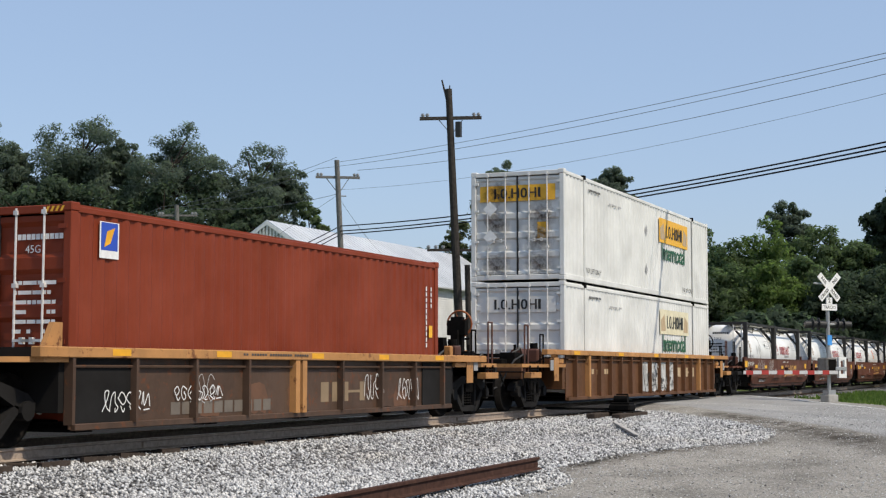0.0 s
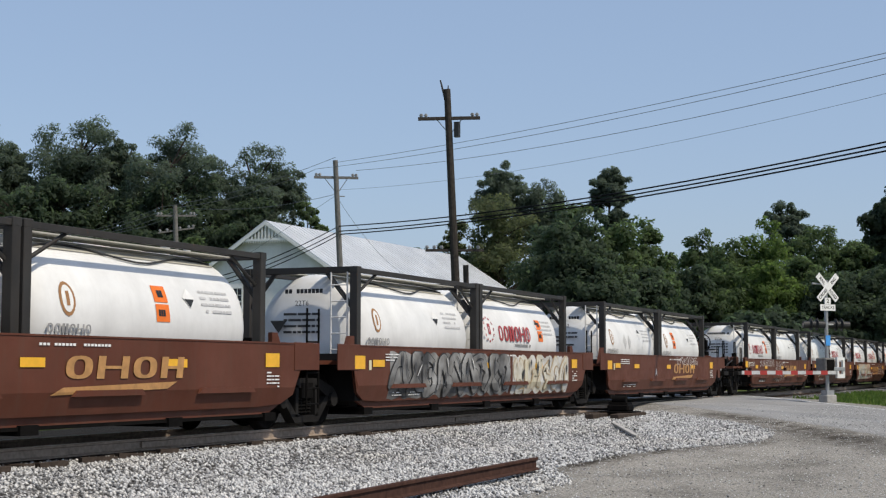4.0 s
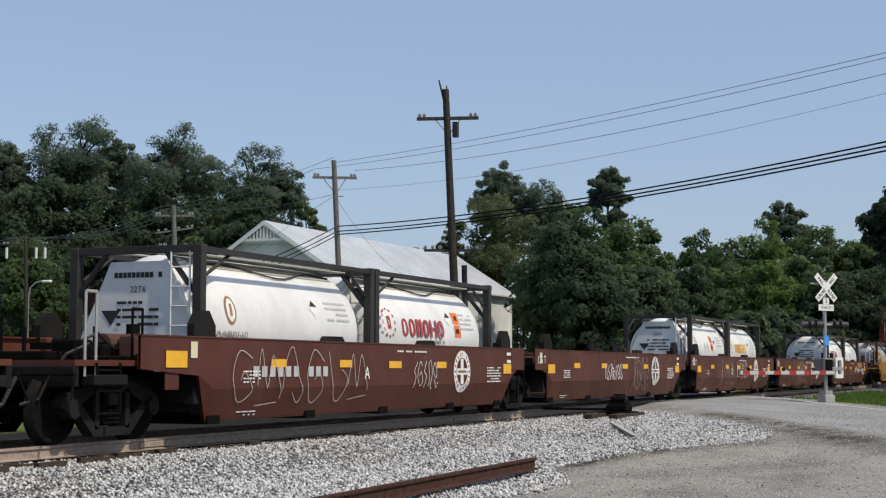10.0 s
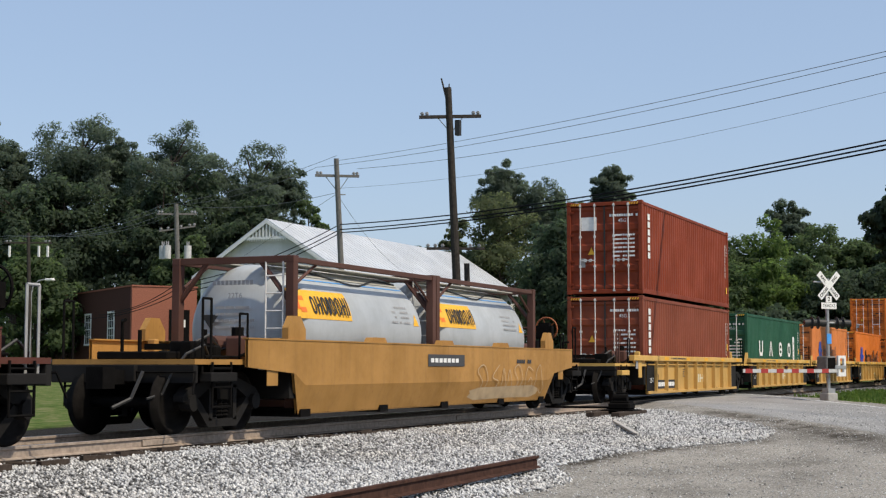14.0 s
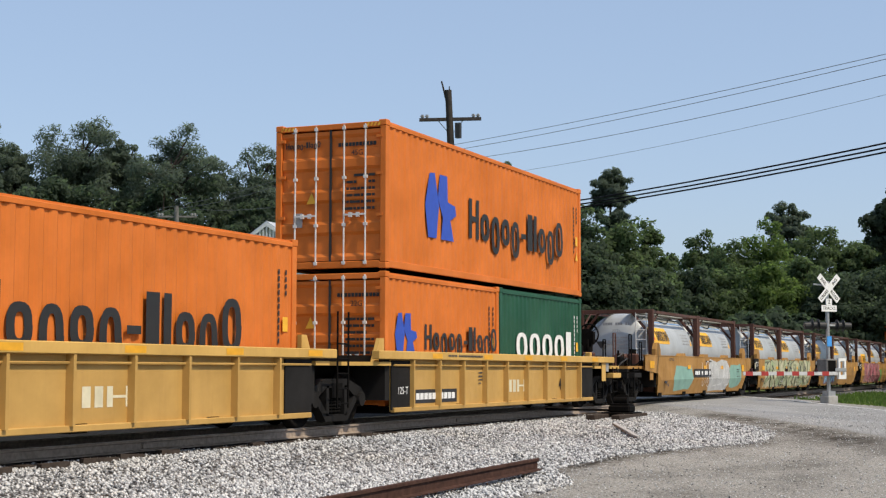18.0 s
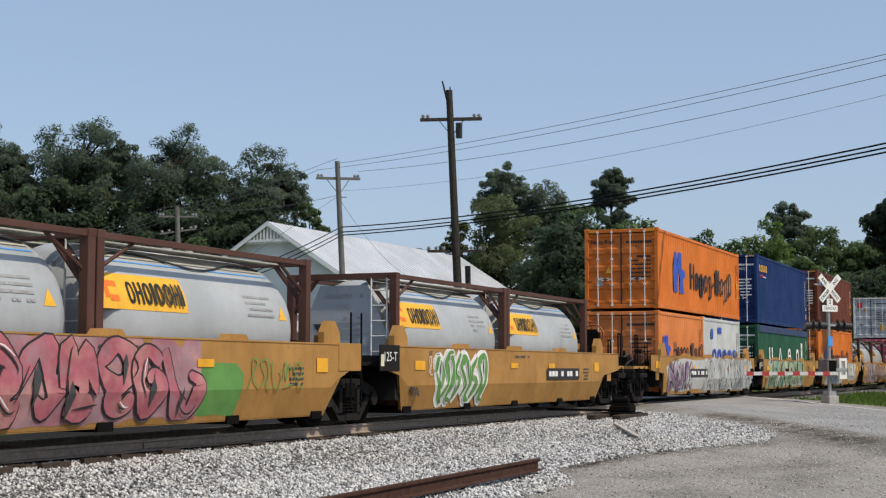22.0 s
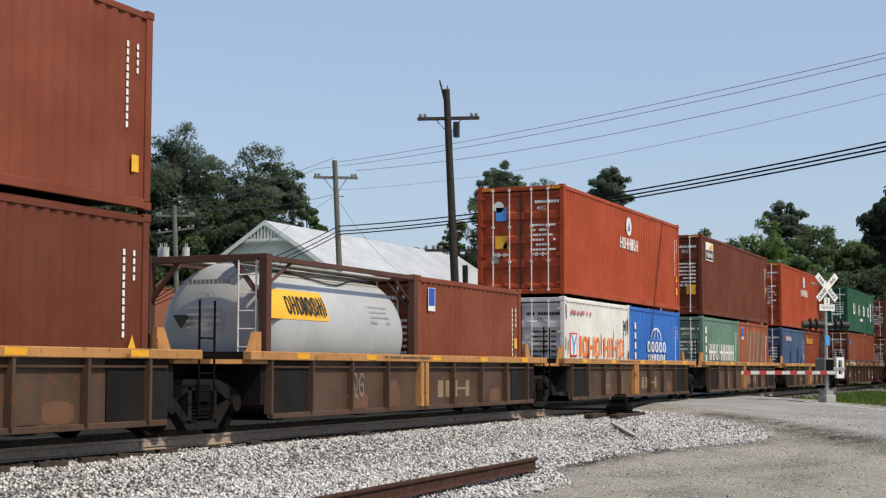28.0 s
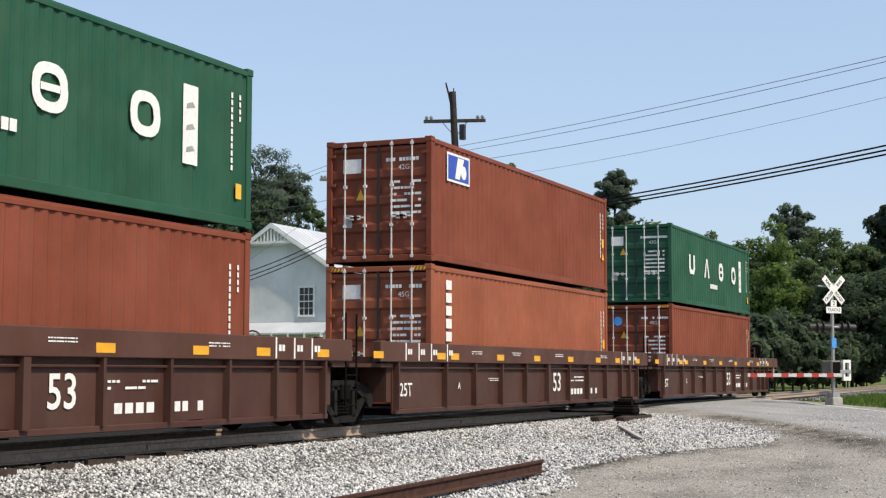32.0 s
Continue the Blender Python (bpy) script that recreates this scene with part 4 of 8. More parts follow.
C["Q33T"] = load(tank("tank_grey", "frame_brown", 591.15, ZF, GREY, "dish"), 591.15)
C["Q33R"] = box20("brick_red", 597.2, "brick-red twenty-foot container with a blue sticker")
C["M34L"] = box20("box_white", 606.55, "rust-streaked white twenty-foot container", end_mat="box_grey")
C["M34R"] = box20("bright_blue", 612.65, "bright blue twenty-foot container with white emblem")
C["M34U"] = box40("vermilion", 606.55, "vermilion red forty-foot container with white emblem", 1, 2.896, 2.591)
C["B35L"] = box20("sea_green", 622.1, "faded sea-green twenty-foot container")
C["B35R"] = box20("pale_brick", 628.2, "faded brick-red twenty-foot container, badly rusted")
C["B35U"] = box40("maroon", 622.1, "dark red-brown forty-foot container with name plate", 1, 2.896, 2.591)
C["G36L"] = box20("denim", 637.66, "faded blue twenty-foot container with dark patches")
C["G36R"] = box20("rust_red", 643.76, "rust-red twenty-foot container with yellow name")
C["G36U"] = box40("vermilion", 637.66, "vermilion red forty-foot container with white emblem", 1, 2.896, 2.591)
C["U37L"] = box40("brick_red", 659.05, "brick-red forty-foot container with round blue sticker")
C["U37U"] = box40("box_green", 659.05, "green forty-foot container with wide white letters", 1, 2.591)
C["X38L"] = box40("pale_brick", 678.4, "brick-red forty-foot container with white upright letters")
C["X38U"] = box40("brick_red", 678.4, "brick-red forty-foot container with blue and white sticker", 1, 2.591)
C["U39L"] = box40("brick_red", 697.75, "plain brick-red forty-foot steel shipping container")
C["U39U"] = box40("box_green", 697.75, "green forty-foot container with wide white letters", 1, 2.591)


# ---- ground ----
def smooth_step(a, b, x):
    t = min(1.0, max(0.0, (x - a) / (b - a)))
    return t * t * (3 - 2 * t)


ROAD_N = Vector((-0.51, 0.86))
ROAD_NEAR = Vector((37.5, -5.7))


def road_off(x, y):
    """Metres across the road, 0 at its near edge, 7.2 at its far edge."""
    return -((x - ROAD_NEAR.x) * ROAD_N.x + (y - ROAD_NEAR.y) * ROAD_N.y)


def bed(x, y):
    """The lie of the land."""
    ay = abs(y)
    rise = smooth_step(22, 40, x) * (1 - smooth_step(75, 95, x))
    low = -0.60 + 0.42 * rise
    mid = -0.44 + 0.30 * rise
    top = -0.21
    if ay < 1.75:
        z = top
    elif ay < 3.4:
        z = top + (mid - top) * smooth_step(1.75, 3.4, ay)
    else:
        z = mid + (low - mid) * smooth_step(5.5, 9.0, ay)
    d = road_off(x, y)
    on = smooth_step(-2.0, 0.3, d) * (1 - smooth_step(7.0, 9.5, d)) * smooth_step(14, 30, x)
    zr = -0.02 - 0.30 * smooth_step(1.2, 13, ay)
    z = z + (zr - z) * on
    if y > 10:
        z += 0.3 * smooth_step(10, 30, y)
    return z


def axis_steps(fine0, fine1, step, far):
    v = list(np.arange(fine0, fine1 + 1e-6, step))
    d, a = step, fine1
    while a < far:
        d *= 1.5
        a += d
        v.append(a)
    d, a = step, fine0
    while a > -far:
        d *= 1.5
        a -= d
        v.insert(0, a)
    return v


def ground_sheet():
    xs, ys = axis_steps(4, 66, 0.4, 2500), axis_steps(-20, 8, 0.3, 2500)
    verts = [(x, y, bed(x, y) + (noise.noise((x * 0.35, y * 0.35, 0)) * 0.05 if abs(y) > 2.6 and abs(x) < 90 and abs(y) < 40 else 0)) for y in ys for x in xs]
    nx = len(xs)
    faces = [(j * nx + i, j * nx + i + 1, (j + 1) * nx + i + 1, (j + 1) * nx + i) for j in range(len(ys) - 1) for i in range(nx - 1)]
    me = bpy.data.meshes.new("ground")
    me.from_pydata(verts, [], faces)
    me.shade_smooth()
    col = me.color_attributes.new("zones", "FLOAT_COLOR", "POINT")
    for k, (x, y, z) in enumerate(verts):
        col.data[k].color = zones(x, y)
    return me


def zones(x, y):
    """red: ballast, green: grass, blue: road, alpha: dirt and painted train shade."""
    edge = -7.0 + 1.0 * smooth_step(18.5, 21.5, x) - 1.4 * smooth_step(24, 30, x)
    d = road_off(x, y)
    ballast = smooth_step(edge - 0.5, edge + 0.25, y) * (1 - smooth_step(-1.9, -0.9, d) if x > 20 else 1.0) if y < 5 else 1 - smooth_step(5, 6, y)
    if x > 20 and d > 7.6:
        ballast = smooth_step(-3.4, -2.6, y) * (1 - smooth_step(3, 4, y))
    road = smooth_step(-0.35, 0.15, d) * (1 - smooth_step(6.9, 7.4, d)) if x > 14 else 0.0
    grass = 1.0 if (d > 8.2 and x > 20 and -40 < y < -3.2) or y > 9 or y < -60 or (x > 90 and abs(y) > 3.5) else 0.0
    # oily dirt where the ballast meets the lot, and the darker worn asphalt of the road's mouth
    dirt = 1.5 * max(0.0, 1 - abs(y - edge + 0.2) / 0.42) * smooth_step(19, 22, x) * (1 - smooth_step(29, 32, x))
    if x > 20:
        band = max(0.0, 1 - abs(d + 0.75) / 0.95) * smooth_step(-11.5, -9.0, y) * (1 - smooth_step(-5.0, -4.0, y))
        dirt = max(dirt, 1.35 * band)
    for px, py, pa, pb, deep in ((22.0, -9.6, 3.0, 0.7, 0.5), (17.2, -10.2, 2.4, 0.6, 0.5), (26.0, -9.0, 2.0, 0.5, 0.6)):
        dirt = max(dirt, deep * max(0.0, 1 - math.hypot((x - px) / pa, (y - py) / pb)))
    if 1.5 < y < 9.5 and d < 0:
        dirt = 1.8      # the train's shade, painted on the ground beyond the track
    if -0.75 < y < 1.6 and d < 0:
        dirt = 1.5      # shade under passing trains, painted into the ground colour
    return (ballast, grass, road, dirt)


def ground_material():
    m, nt, b = blank("ballast, worn asphalt and grass")
    vec = mapped(nt)
    at = nt.nodes.new("ShaderNodeAttribute")
    at.attribute_name = "zones"
    sep = nt.nodes.new("ShaderNodeSeparateColor")
    nt.links.new(at.outputs["Color"], sep.inputs[0])
    wob = noise_of(nt, vec, 1.3, 6, 0.7)

    def cut(ch):
        a = nt.nodes.new("ShaderNodeMath")
        a.operation = "ADD"
        nt.links.new(sep.outputs[ch], a.inputs[0])
        nt.links.new(wob, a.inputs[1])
        return ramp(nt, half(a.outputs[0]), [(0.46, (0, 0, 0)), (0.54, (1, 1, 1))])

    def half(s):
        k = nt.nodes.new("ShaderNodeMath")
        k.operation = "MULTIPLY"
        k.inputs[1].default_value = 0.5
        nt.links.new(s, k.inputs[0])
        return k.outputs[0]
    vor = nt.nodes.new("ShaderNodeTexVoronoi")
    vor.inputs["Scale"].default_value = 22
    nt.links.new(vec, vor.inputs["Vector"])
    stone = ramp(nt, vor.outputs["Color"], [(0.0, (0.06, 0.06, 0.06)), (0.35, (0.25, 0.252, 0.255)), (1.0, (0.56, 0.565, 0.57))])
    gap = ramp(nt, vor.outputs["Distance"], [(0.30, (1, 1, 1)), (0.55, (0.16, 0.15, 0.145))])
    stone = mix(nt, 1.0, stone, gap, "MULTIPLY")
    tan = ramp(nt, noise_of(nt, vec, 0.5, 4), [(0.5, (1, 1, 1)), (0.78, (0.97, 0.93, 0.87))])
    stone = mix(nt, 1.0, stone, tan, "MULTIPLY")
    fine = noise_of(nt, vec, 24, 5, 0.82)
    lot = ramp(nt, fine, [(0.36, (0.07, 0.066, 0.060)), (0.46, (0.27, 0.258, 0.235)), (0.58, (0.39, 0.374, 0.345)), (0.70, (0.56, 0.545, 0.51))])
    patch = ramp(nt, noise_of(nt, mapped(nt, (0.5, 0.8, 1)), 0.7, 8, 0.7), [(0.36, (0.66, 0.65, 0.635)), (0.5, (0.94, 0.93, 0.915)), (0.68, (1.12, 1.1, 1.07))])
    lot = mix(nt, 1.0, lot, patch, "MULTIPLY")
    road = ramp(nt, noise_of(nt, vec, 60, 3, 0.7), [(0.35, (0.27, 0.27, 0.265)), (0.65, (0.38, 0.375, 0.365))])
    road = mix(nt, 1.0, road, ramp(nt, noise_of(nt, mapped(nt, (0.3, 0.3, 1)), 1.0, 5), [(0.4, (0.8, 0.8, 0.8)), (0.65, (1, 1, 1))]), "MULTIPLY")
    grass = ramp(nt, noise_of(nt, vec, 1.6, 9, 0.8), [(0.34, (0.04, 0.065, 0.015)), (0.48, (0.075, 0.12, 0.028)), (0.58, (0.16, 0.16, 0.07)), (0.72, (0.26, 0.23, 0.16))])
    col = mix(nt, cut("Blue"), lot, road)
    col = mix(nt, cut("Red"), col, stone)
    col = mix(nt, cut("Green"), col, grass)
    k = nt.nodes.new("ShaderNodeMath")
    k.operation = "MULTIPLY"
    nt.links.new(at.outputs["Alpha"], k.inputs[0])
    nt.links.new(ramp(nt, noise_of(nt, vec, 2.2, 6, 0.75), [(0.36, (0.1, 0.1, 0.1)), (0.6, (1, 1, 1))]), k.inputs[1])
    col = mix(nt, k.outputs[0], col, mix(nt, 1.0, col, (0.30, 0.28, 0.26), "MULTIPLY"))
    # where alpha is high, the train's shade is painted in near-black
    train_shade = ramp(nt, half(at.outputs["Alpha"]), [(0.62, (0, 0, 0)), (0.8, (1, 1, 1))])
    col = mix(nt, train_shade, col, ramp(nt, fine, [(0.4, (0.012, 0.011, 0.010)), (0.7, (0.04, 0.037, 0.033))]))
    nt.links.new(col, b.inputs["Base Color"])
    b.inputs["Roughness"].default_value = 0.95
    b.inputs["Specular IOR Level"].default_value = 0.06
    hgt = mix(nt, cut("Red"), fine, vor.outputs["Distance"])
    bump(nt, hgt, b, 0.7, 0.03)
    return m


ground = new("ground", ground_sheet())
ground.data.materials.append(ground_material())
tagged(ground, "crushed stone ballast, worn asphalt lot and grass", "ground", kind="structure")


# ---- track ----
M["rail"] = plain("rusty rail", (0.31, 0.245, 0.195), 0.7, 0.0, 0.3, 12, 0.3)
M["rail_head"] = plain("polished rail head", (0.50, 0.48, 0.46), 0.28, 1.0, 0.1, 20, 0.05)
M["rail_dead"] = plain("dark rusted rail", (0.062, 0.032, 0.024), 0.8, 0.0, 0.4, 9, 0.4)
M["tie"] = plain("weathered timber tie", (0.055, 0.042, 0.034), 0.9, 0, 0.35, 9, 0.6)


def rail_bm(x0, x1, y, z=0.0):
    pts = [(-0.07, -0.17), (0.07, -0.17), (0.07, -0.158), (0.012, -0.14), (0.010, -0.045), (0.036, -0.035), (0.036, -0.004), (0.030, 0.0), (-0.030, 0.0), (-0.036, -0.004), (-0.036, -0.035), (-0.010, -0.045), (-0.012, -0.14), (-0.07, -0.158)]
    return bprism([(y + a, z + b) for a, b in pts], "x", x0, x1)


track = thing("railway_track", "main line track with rusty rails on dark timber ties", "track", kind="structure")
for y in (-0.7535, 0.7535):
    r = part("rail", rail_bm(-60, 400, y), M["rail"], track)
    part("rail_head", boxes((-60, 400, y - 0.028, y + 0.028, -0.002, 0.0025)), M["rail_head"], r)
tie_me = mesh_of(bbox(-0.115, 0.115, -1.3, 1.3, -0.36, -0.175, 0.012), "tie")
rt = random.Random(4)
for i in range(150):
    part("tie", tie_me, M["tie"], track, "", pose(2 + i * 0.52 + rt.uniform(-0.03, 0.03), rt.uniform(-0.07, 0.07), rt.uniform(-0.015, 0.01), 0, 0, rt.uniform(-1, 1)))
for k in range(10):
    part("joint_bar", bbox(6.3 + 11.9 * k, 7.2 + 11.9 * k, -0.80, -0.77, -0.13, -0.045, 0.005), M["rail"], track)

stub = thing("discarded_rail", "length of rusty rail lying on the ballast", "rail")
part("rail", rail_bm(9.5, 20.0, 0.0, 0.0), M["rail_dead"], stub)
stub.matrix_basis = pose(0, -6.93, -0.23, 0, 0, 1.95)


# ---- clapboard warehouse ----
M["clap"] = paint("weathered white clapboard", (0.66, 0.665, 0.66), dirt=0.14, rust=0.0, rough=0.75, dirt_rgb=(0.22, 0.21, 0.19), scale=0.6)
M["tin"] = paint("bare tin roof", (0.60, 0.62, 0.64), dirt=0.14, rust=0.03, rough=0.42, metal=0.35, dirt_rgb=(0.25, 0.24, 0.23), scale=0.5)
M["trim"] = plain("white trim", (0.74, 0.74, 0.72), 0.6, 0, 0.08)
M["dark_glass"] = plain("dark window glass", (0.012, 0.014, 0.016), 0.12, 0, 0.2)
# one brick in a lit and a shaded copy; the side's shade is painted in
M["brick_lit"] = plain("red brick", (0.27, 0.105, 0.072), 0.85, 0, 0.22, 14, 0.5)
M["brick_shaded"] = plain("red brick darkened for shade", (0.075, 0.035, 0.028), 0.9, 0, 0.3, 14, 0.5)
M["pole_wood"] = plain("weathered pole timber", (0.05, 0.044, 0.039), 0.9, 0, 0.35, 8, 0.5)
M["pole_grey"] = plain("silvered pole timber", (0.16, 0.155, 0.148), 0.9, 0, 0.25, 8, 0.5)
M["wire"] = plain("black cable", (0.010, 0.010, 0.012), 0.8)
M["wire_thin"] = plain("bare conductor", (0.12, 0.13, 0.14), 0.5)
M["galv"] = plain("galvanised steel", (0.33, 0.34, 0.35), 0.5, 0.35, 0.15)
M["concrete"] = plain("concrete", (0.36, 0.35, 0.33), 0.9, 0, 0.15)
M["red_lens"] = plain("dark red lamp lens", (0.03, 0.003, 0.003), 0.25)

HX0, HX1, HY0, HY1, HE, HP, HG = 77.6, 107.0, 26.55, 36.1, 6.75, 9.85, -0.3
HYM = (HY0 + HY1) / 2


def lap_boards(u0, u1, z0, z1, at, top=None):
    """Lapped boards; at(u, out, z) gives the place, top(z) the span of a board."""
    bm, z, step = bmesh.new(), z0, 0.16
    while z < z1 - 0.01:
        a, b = (u0, u1) if top is None else top(z)
        c, d = (u0, u1) if top is None else top(min(z + step, z1))
        if b - a > 0.1:
            zz = min(z + step, z1)
            lo = [bm.verts.new(at(a, 0.028, z)), bm.verts.new(at(b, 0.028, z))]
            hi = [bm.verts.new(at(max(a, c), 0.006, zz)), bm.verts.new(at(min(b, d), 0.006, zz))]
            un = [bm.verts.new(at(a, 0.0, z)), bm.verts.new(at(b, 0.0, z))]
            bm.faces.new((lo[0], lo[1], hi[1], hi[0]))
            bm.faces.new((un[0], un[1], lo[1], lo[0]))
        z += step
    return bm


def sash_window(parent, w, h, m):
    """A two-over-two sash; it looks towards its own -y."""
    f = part("window", boxes((-w / 2 - 0.1, -w / 2, -0.06, 0.02, -0.08, h + 0.1), (w / 2, w / 2 + 0.1, -0.06, 0.02, -0.08, h + 0.1), (-w / 2 - 0.1, w / 2 + 0.1, -0.07, 0.02, h, h + 0.12), (-w / 2 - 0.14, w / 2 + 0.14, -0.10, 0.02, -0.12, 0.0)), M["trim"], parent, "", m)
    part("pane", boxes((-w / 2, w / 2, -0.022, -0.012, 0.0, h)), M["dark_glass"], f)
    part("glazing_grid", boxes((-w / 2, w / 2, -0.045, -0.024, h / 2 - 0.03, h / 2 + 0.03), *[(x - 0.014, x + 0.014, -0.04, -0.024, 0, h) for x in (-w / 6, w / 6)], *[(-w / 2, w / 2, -0.038, -0.024, z - 0.014, z + 0.014) for z in (h * 0.25, h * 0.75)]), M["trim"], f)
    return f


house = thing("warehouse", "white clapboard warehouse with a pale tin gable roof", "building")
part("wall", boxes((HX0, HX1, HY0, HY0 + 0.15, HG, HE), (HX0, HX1, HY1 - 0.15, HY1, HG, HE), (HX1 - 0.15, HX1, HY0 + 0.15, HY1 - 0.15, HG, HE), (HX0, HX0 + 0.15, HY0 + 0.15, HY1 - 0.15, HG, HE)), M["clap"], house)
part("gable", bprism([(HY0, HE), (HY1, HE), (HYM, HP - 0.1)], "x", HX0, HX0 + 0.15), M["clap"], house)
part("gable", bprism([(HY0, HE), (HY1, HE), (HYM, HP - 0.1)], "x", HX1 - 0.15, HX1), M["clap"], house)
part("siding", lap_boards(HX0, HX1, HG, HE - 0.1, lambda u, o, z: (u, HY0 - o, z)), M["clap"], house)
part("siding", lap_boards(HY0, HY1, HG, HP - 0.3, lambda u, o, z: (HX0 - o, u, z), lambda z: (HY0, HY1) if z <= HE else (HYM - (HP - 0.1 - z) / (HP - 0.1 - HE) * (HYM - HY0), HYM + (HP - 0.1 - z) / (HP - 0.1 - HE) * (HY1 - HYM))), M["clap"], house)
for s, y in ((-1, HY0), (1, HY1)):
    k = (HP - HE) / (HYM - HY0)
    yo = y + s * 0.45
    rf = part("roof", bprism([(HYM, HP), (HYM, HP + 0.10), (yo, HE + 0.10 - 0.45 * k), (yo, HE - 0.45 * k)], "x", HX0 - 0.45, HX1 + 0.55), M["tin"], house)
    bm = bmesh.new()
    for i in range(50):
        x = HX0 - 0.45 + i * 0.62
        if x < HX1 + 0.5:
            prism(bm, [(HYM, HP + 0.10), (HYM, HP + 0.125), (yo, HE + 0.125 - 0.45 * k), (yo, HE + 0.10 - 0.45 * k)], "x", x, x + 0.035)
    part("standing_seam", bm, M["tin"], rf)
    part("rake_board", bprism([(HYM, HP - 0.18), (HYM, HP + 0.02), (yo, HE + 0.02 - 0.45 * k), (yo, HE - 0.18 - 0.45 * k)], "x", HX0 - 0.47, HX0 - 0.42), M["trim"], house)
    part("corner_board", boxes((HX0 - 0.05, HX0 + 0.10, *sorted((y + s * 0.045, y - s * 0.10)), HG, HE - 0.25)), M["trim"], house)
part("corner_board", boxes((HX1 - 0.12, HX1 + 0.03, HY0 - 0.045, HY0, HG, HE - 0.25)), M["trim"], house)
# carved spandrel in the peak
sp = part("gable_spandrel", boxes((HX0 - 0.44, HX0 - 0.40, HYM - 1.55, HYM + 1.55, HP - 1.14, HP - 1.0)), M["trim"], house, "white carved spandrel with upright slats")
bm = bmesh.new()
for i in range(13):
    y = HYM - 1.4 + i * 2.8 / 12
    box(bm, HX0 - 0.43, HX0 - 0.41, y - 0.05, y + 0.05, HP - 1.0, HP - 0.1 - abs(y - HYM) * 0.60)
part("slat", bm, M["trim"], sp, kind="stuff")
bm = bmesh.new()
for i in range(19):
    y = HYM - 1.5 + i * 3.0 / 18
    prism(bm, [(y - 0.05, HP - 1.14), (y + 0.05, HP - 1.14), (y, HP - 1.30)], "x", HX0 - 0.43, HX0 - 0.41)
part("pendant_trim", bm, M["trim"], sp)
for y in (33.6, 29.06):
    sash_window(house, 0.92, 1.62, pose(HX0 - 0.03, y, 4.27 if y > 31 else 4.38, 0, 0, -90))
for x, z in ((89.2, 4.6), (95.2, 4.58), (101.8, 4.55)):
    sash_window(house, 0.80, 1.7, pose(x, HY0 - 0.03, z))
aw = part("awning", bprism([(HX0 - 0.02, 3.95), (HX0 - 0.02, 3.80), (HX0 - 1.1, 3.2), (HX0 - 1.1, 3.3)], "y", 27.4, 35.4), M["tin"], house, "pale metal awning along the gable")
part("awning_valance", boxes(*[(HX0 - 1.12, HX0 - 0.9, 27.5 + i * 1.1, 27.58 + i * 1.1, 2.9, 3.35) for i in range(8)]), M["trim"], aw)

# ---- brick store ----
store = thing("brick_store", "flat-roofed red brick store with dark side wall", "building", m=pose(79.4, 42.5, 0, 0, 0, -36.9))
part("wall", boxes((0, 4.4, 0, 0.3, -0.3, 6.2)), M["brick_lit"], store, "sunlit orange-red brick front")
part("wall", boxes((0, 0.3, 0.3, 19, -0.3, 6.2), (4.1, 4.4, 0.3, 19, -0.3, 6.2), (0.3, 4.1, 18.7, 19, -0.3, 6.2)), M["brick_shaded"], store, "brick side with its shade put into the colour")
part("roof", boxes((0.3, 4.1, 0.3, 18.7, 5.6, 5.7)), M["steel_dark"], store)
part("coping", boxes((-0.05, 4.45, -0.05, 0.32, 6.2, 6.3), (-0.05, 0.32, 0.32, 19.05, 6.2, 6.3)), M["brick_lit"], store)
part("doorway", boxes((2.5, 3.9, -0.04, 0.0, -0.3, 4.75)), M["steel_dark"], store)
part("sign_plate", boxes((3.0, 3.6, -0.10, -0.05, 3.6, 4.1)), M["trim"], store)
for y in (4.2, 9.5):
    sash_window(store, 1.2, 2.0, pose(-0.04, y, 2.6, 0, 0, -90))

# ---- utility poles ----
def insulator(parent, x, y, z):
    part("insulator", boxes((x - 0.04, x + 0.04, y - 0.04, y + 0.04, z, z + 0.14), (x - 0.06, x + 0.06, y - 0.06, y + 0.06, z + 0.05, z + 0.10)), M["grey_mark"], parent)


IMG = Vector((0.394, -0.919, 0))   # across the line of the poles


def pole(label, base, top, r0, r1, mat):
    p = thing("utility_pole", label, "utility pole", "roadside poles", pose(*base))
    d = Vector(top) - Vector(base)
    bm = bmesh.new()
    tube(bm, (0, 0, -0.4), d, r0, 12, r1)
    part("shaft", bm, mat, p)
    return p, d


def crossarm(p, c, half, mat, t=0.09, tilt=0.0, pins=(-0.9, -0.75, 0.75, 0.9)):
    u = IMG + Vector((0, 0, tilt))
    bm = bmesh.new()
    tube(bm, c - u * half, c + u * half, t, 4)
    a = part("crossarm", bm, mat, p)
    for k in pins:
        q = c + u * half * k
        insulator(a, q.x, q.y, q.z + t * 0.7)
    return a


p1, d1 = pole("tall dark leaning utility pole with a broken top", (54.0, 8.95, -0.3), (52.74, 9.04, 12.0), 0.19, 0.13, M["pole_wood"])
crossarm(p1, Vector((-1.15, 0.05, 11.15)), 1.22, M["pole_wood"], 0.085, 0.02)
crossarm(p1, Vector((-0.62, 0.03, 5.98)), 1.15, M["pole_wood"], 0.07, 0.0, (-0.95, -0.7, -0.45, 0.5, 0.8))
part("splintered_top", btube((-1.25, 0.12, 11.7), (-1.40, 0.32, 12.65), 0.05, 6, 0.03), M["pole_wood"], p1)
part("splintered_top", btube((-1.22, 0.08, 11.9), (-1.22, 0.06, 12.45), 0.045, 6, 0.02), M["pole_wood"], p1)
